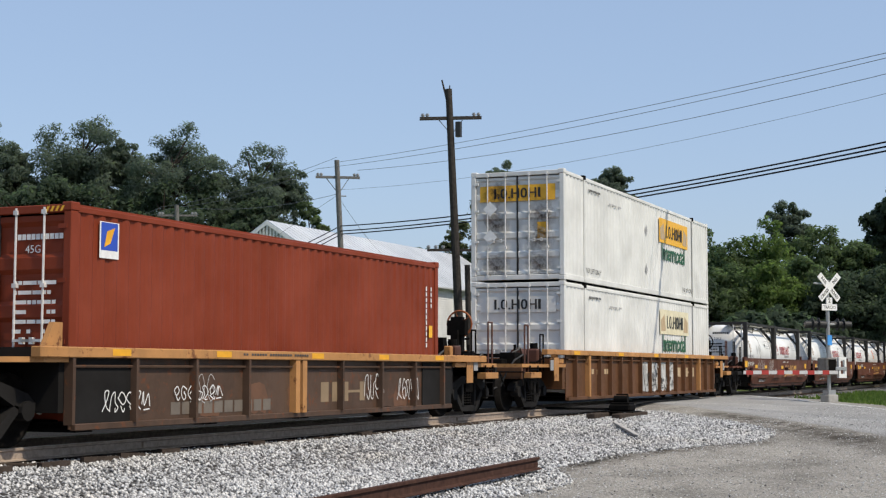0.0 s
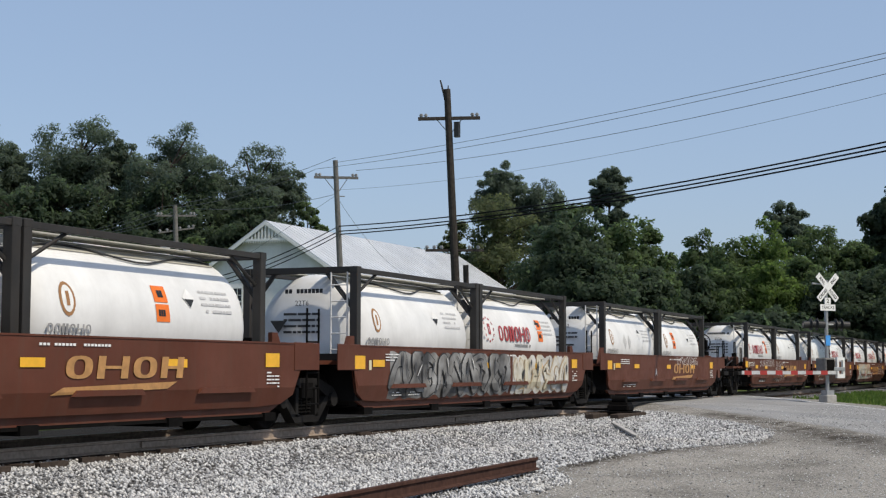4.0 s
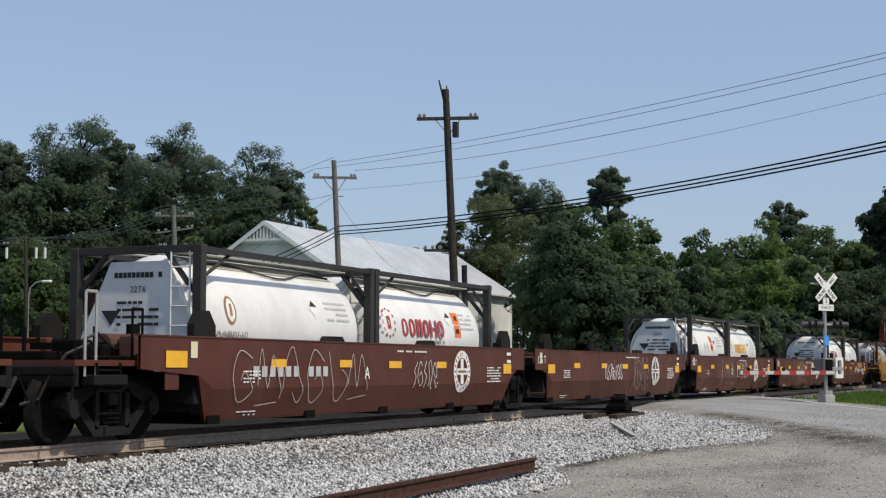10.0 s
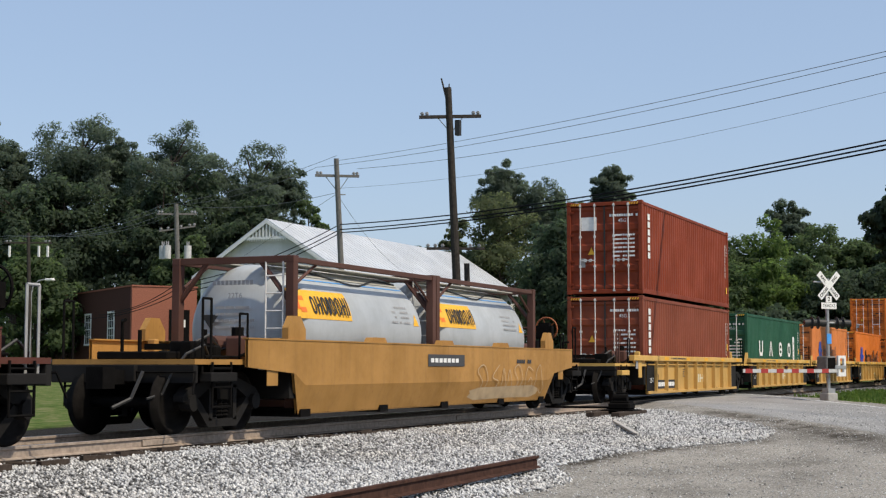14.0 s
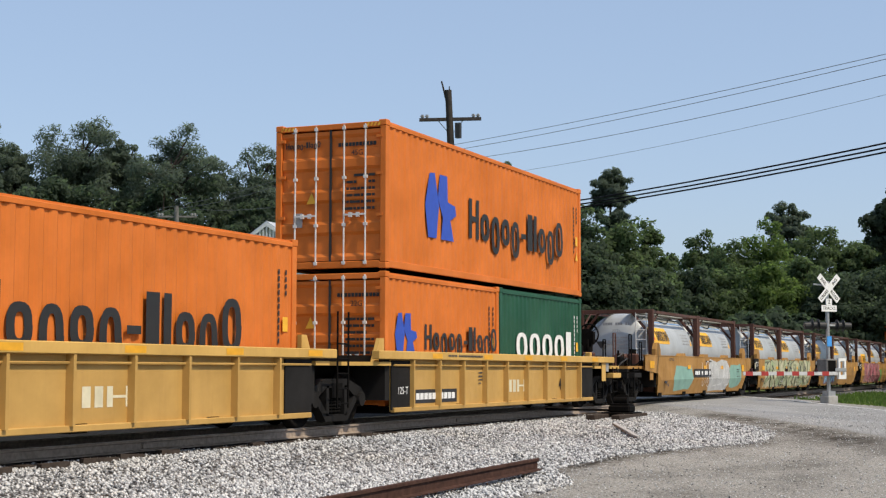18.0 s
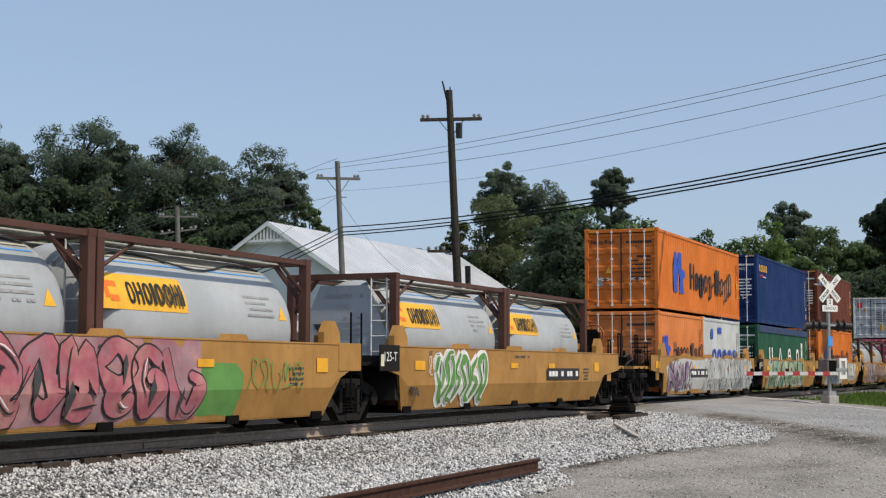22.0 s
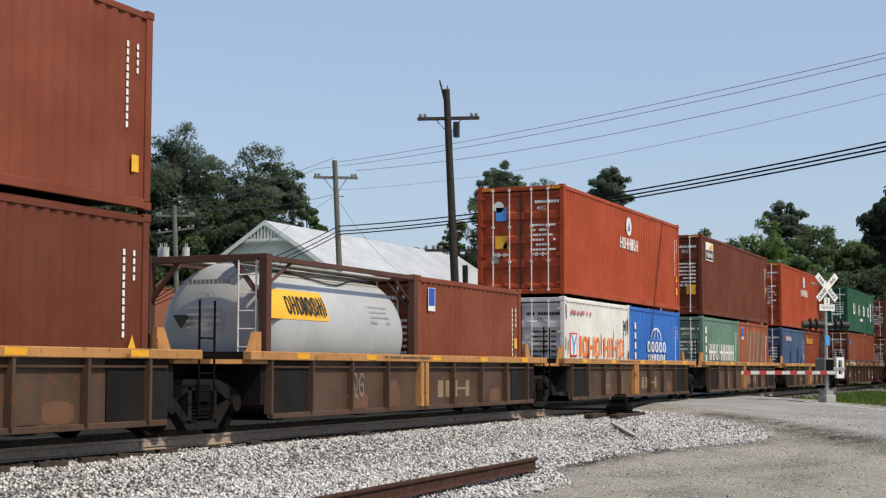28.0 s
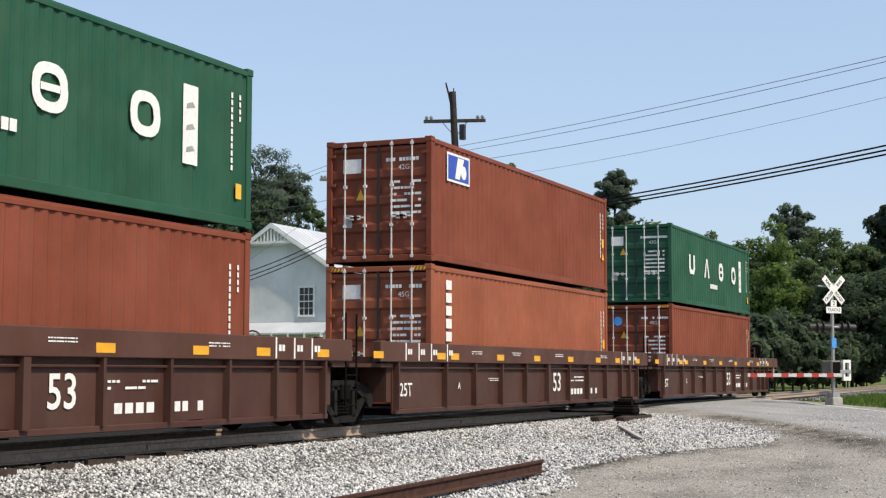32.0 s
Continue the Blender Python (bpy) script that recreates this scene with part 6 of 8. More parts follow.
    return me


def stone_material():
    m, nt, b = blank("crushed limestone")
    g = nt.nodes.new("ShaderNodeNewGeometry")
    col = ramp(nt, g.outputs["Random Per Island"], [(0.0, (0.05, 0.05, 0.05)), (0.2, (0.26, 0.262, 0.265)), (0.55, (0.45, 0.452, 0.455)), (1.0, (0.70, 0.70, 0.69))])
    tan = ramp(nt, noise_of(nt, mapped(nt), 0.4, 4), [(0.5, (1, 1, 1)), (0.78, (0.97, 0.93, 0.87))])
    nt.links.new(mix(nt, 1.0, col, tan, "MULTIPLY"), b.inputs["Base Color"])
    b.inputs["Roughness"].default_value = 0.9
    return m


stones = new("ballast_stones", stone_field())
stones.data.materials.append(stone_material())
tagged(stones, "loose pale grey crushed stone ballast", "ballast", kind="stuff")




# ---- trackside odds and ends ----
def switch_machine():
    m = thing("switch_machine", "low black switch machine on long timbers", "switch machine", "", pose(36.2, -2.75, bed(36.2, -2.75), 0, 0, 0))
    for y in (-0.32, 0.32):
        part("timber", bbox(-1.6, 0.9, y - 0.11, y + 0.11, -0.02, 0.12, 0.015), M["tie"], m)
    part("base_plate", bbox(-0.42, 0.42, -0.42, 0.42, 0.12, 0.15, 0.005), M["steel_dark"], m)
    body = part("housing", bbox(-0.30, 0.24, -0.30, 0.26, 0.15, 0.33, 0.04), M["steel_dark"], m)
    part("lid", bbox(-0.27, 0.21, -0.27, 0.23, 0.33, 0.37, 0.015), M["steel_dark"], body)
    part("motor", btube((-0.1, -0.2, 0.44), (-0.1, 0.16, 0.44), 0.10, 14), M["steel_dark"], body, "round motor drum")
    part("hand_lever", btubes([((0.16, -0.1, 0.38), (0.22, -0.1, 0.56), 0.02), ((0.22, -0.1, 0.56), (0.22, 0.2, 0.56), 0.02)]), M["steel_dark"], body)
    part("throw_rod", btube((-0.1, 0.3, 0.2), (-0.1, 2.0, 0.2), 0.03, 8), M["steel_dark"], m)
    part("cable", btubes([((0.42, -0.2, 0.14), (0.75, -0.35, 0.04), 0.03), ((0.75, -0.35, 0.04), (1.0, -0.3, -0.02), 0.03)]), M["black"], m)


switch_machine()

M["grey_board"] = plain("bleached grey board", (0.40, 0.385, 0.36), 0.85, 0, 0.15, 9, 0.4)
pb = thing("broken_board", "bleached broken board lying on the ballast", "board", "", pose(30.3, -4.55, bed(30.3, -4.55) + 0.05, 0, -2.5, 24.5))
part("board", bprism([(-1.75, -0.03), (-1.5, -0.05), (1.5, -0.045), (1.7, -0.01), (1.6, 0.045), (-1.5, 0.04), (-1.8, 0.01)], "z", 0.0, 0.045), M["grey_board"], pb)
part("cleat", bbox(-1.75, -1.2, -0.07, 0.06, -0.05, 0.0, 0.006), M["tie"], pb, "dark rotten underside")

for k, (x, y, yaw, ln) in enumerate(((17.1, -1.36, 6, 0.75), (16.2, -1.50, 3, 0.9), (18.2, -1.25, -2, 0.5), (15.1, -1.62, 5, 0.7), (20.6, -1.30, 3, 0.45), (13.9, -1.75, 8, 0.6), (24.4, -1.35, 1, 0.5))):
    tp = new("old_tie_piece", mesh_of(bprism([(-ln / 2, -0.05), (-ln * 0.3, -0.075), (ln * 0.35, -0.06), (ln / 2, -0.01), (ln * 0.42, 0.06), (-ln * 0.4, 0.07)], "z", 0, 0.07), "old_tie_piece"))
    tp.data.materials.append(M["tie"])
    tp.matrix_basis = pose(x, y, bed(x, y) + 0.005, 0, 3 - k, yaw)
    tagged(tp, "splintered dark scrap of old timber tie", "timber scrap", "tie scraps")

# the white line along the road's far edge
def edge_line():
    bm = bmesh.new()
    u = Vector((ROAD_N.y, -ROAD_N.x)) * -1
    p0 = ROAD_NEAR - ROAD_N * 6.55
    prev = None
    for k in range(60):
        c = p0 - u * (k * 0.35 - 1.0)
        row = [bm.verts.new((q.x, q.y, bed(q.x, q.y) + 0.012)) for q in (c, c - ROAD_N * 0.12)]
        if prev:
            bm.faces.new((prev[0], row[0], row[1], prev[1]))
        prev = row
    return bm


line = new("road_edge_line", mesh_of(edge_line(), "road_edge_line"))
line.data.materials.append(M["white_mark"])
tagged(line, "worn white painted line on grey asphalt", "road marking", kind="structure")



# ---- grass on the verge past the road ----
def verge_blades():
    rng = np.random.default_rng(31)
    pts = []
    while len(pts) < 9000:
        x, y = rng.uniform(50, 80), rng.uniform(-16, -3.3)
        if road_off(x, y) > 8.0 and noise.noise((x * 0.5, y * 0.5, 3.0)) > -0.12:
            pts.append((x, y, bed(x, y)))
    p = np.array(pts)
    n = len(p)
    a = rng.uniform(0, math.tau, n)
    w, h = rng.uniform(0.02, 0.05, n), rng.uniform(0.05, 0.16, n)
    side = np.stack([np.cos(a) * w, np.sin(a) * w, np.zeros(n)], axis=1)
    lean = np.stack([rng.normal(size=n) * 0.05, rng.normal(size=n) * 0.05, h], axis=1)
    q = np.stack([p - side, p + side, p + lean + side * 0.2, p + lean - side * 0.2], axis=1)
    return q.reshape(-1, 3)


blades = new("grass", leaf_mesh(verge_blades()))
blades.data.materials.append(leafy("verge grass", (0.05, 0.085, 0.02), (0.08, 0.13, 0.03), (0.20, 0.19, 0.08)))
tagged(blades, "short patchy green grass beside the road", "grass", kind="stuff")


# ---- graffiti colours ----
for nm, rgb in (("pale_green", (0.42, 0.60, 0.24)), ("mint", (0.36, 0.45, 0.25)), ("mauve", (0.40, 0.24, 0.27)), ("slate", (0.17, 0.22, 0.27)), ("leaf_green", (0.10, 0.26, 0.06)), ("pink", (0.62, 0.30, 0.28)), ("rose", (0.50, 0.13, 0.17)), ("baby_blue", (0.28, 0.48, 0.66)),
                ("cream", (0.66, 0.60, 0.42)), ("silver", (0.46, 0.46, 0.45)), ("charcoal", (0.05, 0.05, 0.052)), ("teal", (0.20, 0.36, 0.30)), ("violet", (0.22, 0.10, 0.22)), ("tan", (0.45, 0.33, 0.20)),
                ("ice", (0.55, 0.62, 0.66)), ("chalk", (0.70, 0.70, 0.68)), ("ink", (0.02, 0.02, 0.022)), ("amber", (0.75, 0.36, 0.02)), ("dull_gold", (0.30, 0.15, 0.06)), ("rust", (0.13, 0.06, 0.03)), ("stain", (0.15, 0.085, 0.04)), ("ghost", (0.15, 0.125, 0.10)), ("worn", (0.24, 0.17, 0.10))):
    M["g_" + nm] = plain("sprayed " + nm.replace("_", " "), rgb, 0.65, 0, 0.16, 3, 0.05)

OUT = {"ochre": (1.5, 0.72), "maroon": (1.5, 0.72), "brown": (1.5, 0.72), "cream": (1.40, 0), "old": (1.40, 0), "rust53": (1.40, 0), "wr53": (1.40, 0)}


def side_mark(name, polys, material, car, style, lift=0.004, label=""):
    """Flat outlines in (x, z) that lie on the near side of a car."""
    out, knee = OUT[style]
    bm = flat(polys)
    if knee:
        bmesh.ops.bisect_plane(bm, geom=list(bm.verts) + list(bm.edges) + list(bm.faces), plane_co=(0, knee, 0), plane_no=(0, 1, 0))
    for v in bm.verts:
        x, z, e = v.co
        v.co = (x, -(out - max(0.0, knee - z) * 0.30) - lift - e * 0.2, z)
    return part(name, bm, material, car, label)


def shift(polys, x, z):
    return [[(u + x, v + z) for u, v in p] for p in polys]


def chunk(r, x, z, w, h, n=9, jag=0.28, grow=1.0):
    """A chunky sprayed letter shape without meaning."""
    out = []
    for k in range(n):
        a = k * math.tau / n + r.uniform(-0.15, 0.15)
        q = 1 + r.uniform(-jag, jag)
        cx, cz = math.cos(a), math.sin(a)
        m = max(abs(cx), abs(cz))
        out.append((x + cx / m * w / 2 * q * grow, z + cz / m * h / 2 * q * grow))
    return out


BLENDS = {}


def blend(names):
    """Spray paint that drifts from one colour into the next."""
    key = tuple(dict.fromkeys(names))
    if len(key) == 1:
        return M[key[0]]
    if key not in BLENDS:
        m, nt, b = blank("sprayed " + " and ".join(k[2:].replace("_", " ") for k in key))
        f = noise_of(nt, mapped(nt, (0.8, 1, 1.2)), 0.9, 3, 0.6)
        cols = [M[k].node_tree.nodes["Color Ramp"].color_ramp.elements[0].color[:3] for k in key]
        n = len(key)
        c = ramp(nt, f, [(0.34 + 0.32 * i / (n - 1), tuple(v * 1.08 for v in q)) for i, q in enumerate(cols)])
        dust = ramp(nt, noise_of(nt, mapped(nt), 3.0, 6, 0.7), [(0.4, (1, 1, 1)), (0.75, (0.62, 0.58, 0.52))])
        nt.links.new(mix(nt, 1.0, c, dust, "MULTIPLY"), b.inputs["Base Color"])
        b.inputs["Roughness"].default_value = 0.65
        BLENDS[key] = m
    return BLENDS[key]


# loops, hooks and waves without meaning
GLYPHS = [
    [[(0.9, 0.8), (0.4, 1.0), (0.08, 0.5), (0.4, 0.05), (0.85, 0.25), (0.62, 0.6), (0.4, 0.45)]],
    [[(0.85, 1.0), (0.25, 0.62), (0.75, 0.45), (0.15, 0.0)]],
    [[(0.0, 0.1), (0.2, 0.8), (0.55, 1.0), (0.75, 0.5), (1.0, 0.25), (0.8, 0.0), (0.5, 0.2)]],
    [[(0.0, 0.35), (0.25, 0.95), (0.45, 0.3), (0.7, 0.9), (1.0, 0.25)], [(0.1, 0.02), (0.95, 0.1)]],
    [[(0.1, 1.0), (0.3, 0.2), (0.65, 0.0), (1.0, 0.45), (0.7, 0.62)]],
    [[(0.0, 0.0), (0.5, 0.55), (0.85, 1.0), (0.45, 0.95), (0.5, 0.3), (1.0, 0.05)]],
    [[(0.05, 0.7), (0.5, 1.0), (0.95, 0.65), (0.5, 0.35), (0.05, 0.7)], [(0.3, 0.3), (0.7, 0.0), (1.0, 0.2)]],
    [[(0.1, 0.1), (0.45, 0.45), (0.1, 0.85), (0.6, 1.0), (0.9, 0.55), (0.55, 0.1), (0.95, 0.0)]],
]


def curve_of(pts, steps=5):
    """Points along a smooth line through the given ones."""
    fine = []
    for k in range(len(pts) - 1):
        p0, p1, p2, p3 = pts[max(0, k - 1)], pts[k], pts[k + 1], pts[min(len(pts) - 1, k + 2)]
        for q in range(steps):
            t = q / steps
            fine.append(tuple(0.5 * (2 * b + (c - a) * t + (2 * a - 5 * b + 4 * c - d) * t * t + (3 * b - a - 3 * c + d) * t ** 3) for a, b, c, d in zip(p0, p1, p2, p3)))
    return fine + [pts[-1]]


def ribbon(pts, widths):
    """A band along a line whose width changes from point to point."""
    n, edge = len(pts), []
    for i in range(n):
        (ax, az), (bx, bz) = pts[max(0, i - 1)], pts[min(n - 1, i + 1)]
        d = math.hypot(bx - ax, bz - az) or 1
        nx, nz = -(bz - az) / d * widths[i] / 2, (bx - ax) / d * widths[i] / 2
        edge.append(((pts[i][0] + nx, pts[i][1] + nz), (pts[i][0] - nx, pts[i][1] - nz)))
    return [[a[0], a[1], b[1], b[0]] for a, b in zip(edge, edge[1:])]


def graffiti(car, style, x0, x1, z0, z1, seed, fills, line="g_ink", n=6, back=None, halo=None, label="sprayed graffiti lettering"):
    """A sprayed piece: fat curling strokes that overlap, with thin outlines, dark wedges and glints, over a loose field of colour."""
    r = random.Random(seed)
    n = int(n * 1.35) + 1
    L, zc, hh = (x1 - x0) / n, (z0 + z1) / 2, (z1 - z0)

    def held(polys, more=0.0):
        return [[(u, min(z1 + more, max(z0 - more, v))) for u, v in p] for p in polys]
    if back:
        pts = []
        for k in range(6 * n + 1):
            pts.append((x0 - 0.12 + (x1 - x0 + 0.24) * k / (6 * n), z0 + (0.03 + 0.06 * math.sin(k * 1.3 + seed)) * hh * r.random()))
        for k in range(6 * n + 1):
            pts.append((x1 + 0.12 - (x1 - x0 + 0.24) * k / (6 * n), z1 - (0.07 + 0.07 * math.sin(k * 1.1 + seed)) * hh * r.random()))
        side_mark("graffiti", [pts], blend([back] + fills), car, style, 0.003, label)
    w = min(0.30 * hh, 0.42 * L)
    rims, body, cracks, glints, auras, wedges = ([], []), ([], []), [], [], [], []
    for i in range(n):
        g = GLYPHS[r.randrange(len(GLYPHS))]
        cw, lean, lift = L * r.uniform(1.05, 1.5) - w * 0.5, r.uniform(-0.35, 0.4), r.uniform(-0.04, 0.04) * hh
        gh = hh * r.uniform(0.86, 1.0) - w * 0.7
        for st in g:
            pts = [(x0 + (i + 0.5) * L + (u - 0.5 + lean * (v - 0.5)) * cw, zc + lift + (v - 0.5) * gh) for u, v in st]
            pts = curve_of(pts, 5)
            m = len(pts)
            wide = [w * (0.10 + 1.05 * math.sin(math.pi * (0.04 + 0.96 * k / (m - 1))) ** 0.55 * (0.8 + 0.25 * math.sin(k * 0.9 + i))) for k in range(m)]
            rims[i % 2].extend(held(ribbon(pts, [v + 0.06 for v in wide]), 0.01))
            body[i % 2].extend(held(ribbon(pts, wide)))
            auras.extend(held(ribbon(pts, [v + 0.20 for v in wide]), 0.03))
            a = r.randrange(m // 2)
            b = min(m, a + r.randrange(4, 9))
            cracks.extend(held(ribbon([(u + w * 0.16, v) for u, v in pts[a:b]], [0.024 * math.sin(math.pi * (k + 0.5) / (b - a)) + 0.006 for k in range(b - a)])))
            if r.random() < 0.6:
                glints.extend(held(ribbon([(u + w * 0.30, v + w * 0.06) for u, v in pts[a:a + 4]], [0.012, 0.026, 0.022, 0.01])))
        cx, cz = x0 + (i + r.uniform(0.2, 0.8)) * L, z0 + hh * r.uniform(0.2, 0.8)
        tall = hh * r.uniform(0.12, 0.26)
        wedges.extend(held([[(cx, cz - tall), (cx + w * r.uniform(0.2, 0.45), cz + tall * 0.3), (cx + w * 0.12, cz + tall), (cx - w * r.uniform(0.05, 0.2), cz + tall * 0.2)]]))
    if halo:
        side_mark("graffiti", auras, M[halo], car, style, 0.005)
    paint_on = blend(fills)
    for k in (0, 1):
        side_mark("graffiti", rims[k], M[line], car, style, 0.010 + 0.014 * k)
        side_mark("graffiti", body[k], paint_on, car, style, 0.017 + 0.014 * k)
    side_mark("graffiti", cracks, M[line], car, style, 0.046)
    side_mark("graffiti", wedges, M["g_charcoal"] if line != "g_chalk" else M["g_silver"], car, style, 0.050)
    side_mark("graffiti", glints, M["g_chalk"], car, style, 0.054)


def scrawl(car, style, x0, x1, z0, z1, seed, mat="g_chalk", n=5, w=0.022, label="thin sprayed scrawl"):
    """A looping hand-sprayed line."""
    r = random.Random(seed)
    L, polys = (x1 - x0) / n, []
    for i in range(n):
        cx, cz = x0 + (i + 0.5) * L, (z0 + z1) / 2
        g = GLYPHS[r.randrange(len(GLYPHS))]
        for st in g:
            pts = [(cx + (u - 0.5) * L * 0.95 + r.uniform(-0.03, 0.03), cz + (v - 0.5) * (z1 - z0) * r.uniform(0.8, 1.0)) for u, v in st]
            fine = curve_of(pts, 4)
            polys.extend(strip(fine, w * 0.75))
    side_mark("graffiti", polys, M[mat], car, style, 0.028, label)


def patch(car, style, x0, x1, z0, z1, mat, seed, n=14):
    r = random.Random(seed)
    cx, cz = (x0 + x1) / 2, (z0 + z1) / 2
    pts = []
    for k in range(n):
        a = k * math.tau / n
        m = max(abs(math.cos(a)), abs(math.sin(a)))
        q = 1 - r.uniform(0, 0.22)
        pts.append((cx + math.cos(a) / m * (x1 - x0) / 2 * q, cz + math.sin(a) / m * (z1 - z0) / 2 * q))
    side_mark("paint_patch", [pts], M[mat], car, style, 0.002)


def plates(car, style, spots, mat="yellow_mark"):
    for x0, x1, z0, z1 in spots:
        side_mark("reflector_plate", [rect((x0 + x1) / 2, (z0 + z1) / 2, x1 - x0, z1 - z0)], M[mat], car, style, 0.016)


def small_print(car, style, x, z, w, h, cols, rows, seed, mat="white_mark"):
    side_mark("stencil", shift(bars(cols, rows, w, h, seed), x, z), M[mat], car, style, 0.015)


def on_side(car, style, body, size, x, z, mat="white_mark", stretch=1.0, bold=0.003):
    out, knee = OUT[style]
    return lettering(body, size, M[mat], car, x, -(out - max(0.0, knee - z) * 0.30) - 0.018, z, SIDE if z > knee else (90 - 16.7, 0, 0), bold, "CENTER", stretch)


def emblem_ring(car, style, x, z, r, rx=None):
    """A round white railway emblem: ring, cross arms and a middle band."""
    rx = rx or r
    ring = []
    for k in range(24):
        a, b = k * math.tau / 24, (k + 1) * math.tau / 24
        ring.append([(x + rx * math.cos(a), z + r * math.sin(a)), (x + rx * math.cos(b), z + r * math.sin(b)), (x + rx * 0.66 * math.cos(b), z + r * 0.66 * math.sin(b)), (x + rx * 0.66 * math.cos(a), z + r * 0.66 * math.sin(a))])
    side_mark("round_emblem", ring, M["white_mark"], car, style, 0.014, "round white emblem with cross")
    dashes = []
    for k in range(20):
        if k % 10 == 4:
            continue
        a = k * math.tau / 20
        dashes.append([(x + rx * q * math.cos(a + s), z + r * q * math.sin(a + s)) for q, s in ((0.74, -0.06), (0.92, -0.06), (0.92, 0.06), (0.74, 0.06))])
    side_mark("round_emblem", dashes, M["g_dull_gold"], car, style, 0.018)
    arms = [rect(x, z, rx * 0.34, r * 1.22), rect(x, z, rx * 1.22, r * 0.30)]
    arms += [[(x + sx * rx * 0.2, z + sz * r * 0.2), (x + sx * rx * 0.52, z + sz * r * 0.22), (x + sx * rx * 0.22, z + sz * r * 0.56)] for sx in (-1, 1) for sz in (-1, 1)]
    side_mark("round_emblem", arms[:1], M["white_mark"], car, style, 0.014)
    side_mark("round_emblem", arms[1:2], M["white_mark"], car, style, 0.020)
    side_mark("round_emblem", [rect(x, z, rx * 1.0, r * 0.12)], M["g_dull_gold"], car, style, 0.024)


# ---- marks on the cars ----
for key in ("brown_a", "brown_b"):
    for i, car in enumerate(CARS[key]):
        first, last = i == 0, i == 4
        pl = [(0.12, 0.62, 1.06, 1.19), (2.07, 2.60, 1.05, 1.17), (5.80, 6.28, 1.04, 1.16), (9.0, 9.5, 1.04, 1.16), (11.76, 12.20, 1.05, 1.27)]
        pl.append((-1.85, -1.36, 1.10, 1.34) if first else (-0.62, -0.20, 1.02, 1.26))
        plates(car, "brown", pl)
        plates(car, "brown", [(-1.22 if first else -0.05, -1.08 if first else 0.06, 1.0 if not first else 1.13, 1.18 if not first else 1.30)], "g_cream")
        small_print(car, "brown", -0.55 if first else 1.1, 1.24, 0.9, 0.16, 13, 3, i)
        small_print(car, "brown", 6.9, 1.33, 1.5, 0.05, 20, 1, 30 + i)
        small_print(car, "brown", 1.7, 0.55, 1.3, 0.10, 16, 2, 40 + i)
        small_print(car, "brown", 12.0, 0.85, 0.42, 0.28, 5, 5, 50 + i)
        on_side(car, "brown", "BCDEA"[i] if key == "brown_a" else "AEDCB"[i], 0.30, 4.5, 0.92)
        if (key, i) in (("brown_a", 0), ("brown_a", 2), ("brown_a", 4), ("brown_b", 0), ("brown_b", 2)):
            side_mark("emblem", shift([[(u + 0.16 * v, v) for u, v in p] for p in word_blocks("OMSE", 0.30, 2.7)], 8.05, 1.04), M["gold_mark"], car, "brown", 0.014, "faded gold block emblem with a swoosh")
            side_mark("emblem", [[(6.4, 0.68), (9.0, 0.74), (9.25, 0.84), (6.65, 0.78)]], M["gold_mark"], car, "brown", 0.014)
        if i == 0:
            side_mark("car_number", shift(bars(10, 1, 2.2, 0.24, 3, 0.25), 2.15, 0.88), M["g_dull_gold"], car, "brown", 0.013)
cars = CARS["brown_a"]
scrawl(cars[0], "brown", 0.7, 2.0, 1.0, 1.40, 1)
scrawl(cars[0], "brown", 2.9, 3.9, 0.95, 1.38, 2)
scrawl(cars[1], "brown", 4.9, 7.0, 0.88, 1.34, 3)
graffiti(cars[3], "brown", 1.0, 7.2, 0.45, 1.36, 21, ["g_silver", "g_charcoal"], "g_ink", 6, "g_silver")
graffiti(cars[3], "brown", 7.6, 11.4, 0.45, 1.36, 22, ["g_chalk", "g_cream"], "g_tan", 4, "g_silver")
scrawl(cars[4], "brown", 7.0, 9.8, 1.15, 1.42, 5, n=9)
cars = CARS["brown_b"]
scrawl(cars[0], "brown", 1.0, 4.0, 1.12, 1.42, 6, n=9, w=0.03)
scrawl(cars[0], "brown", 4.4, 6.4, 0.46, 1.38, 7, n=6, w=0.025)
scrawl(cars[1], "brown", 0.4, 2.9, 0.60, 1.42, 8, "g_cream", 5, 0.04)
graffiti(cars[2], "brown", 0.3, 5.2, 0.45, 1.36, 23, ["g_charcoal", "g_pink", "g_cream", "g_silver", "g_ice"], "g_tan", 5, "g_tan")
scrawl(cars[2], "brown", 5.1, 6.2, 0.50, 0.85, 9)
scrawl(cars[2], "brown", 9.2, 10.9, 0.62, 1.38, 10)
graffiti(cars[3], "brown", 0.4, 7.0, 0.45, 1.36, 24, ["g_pink", "g_mauve"], "g_rose", 6, "g_pink")
graffiti(cars[3], "brown", 7.6, 11.2, 0.45, 1.36, 25, ["g_charcoal", "g_tan", "g_pink"], "g_tan", 4)
graffiti(cars[4], "brown", 1.4, 5.0, 0.45, 1.42, 26, ["g_pale_green"], "g_ink", 3, None, "g_pale_green")
scrawl(cars[4], "brown", 4.6, 5.4, 1.0, 1.32, 11)
graffiti(cars[4], "brown", 6.6, 10.6, 0.45, 1.33, 27, ["g_tan", "g_baby_blue"], "g_baby_blue", 6)

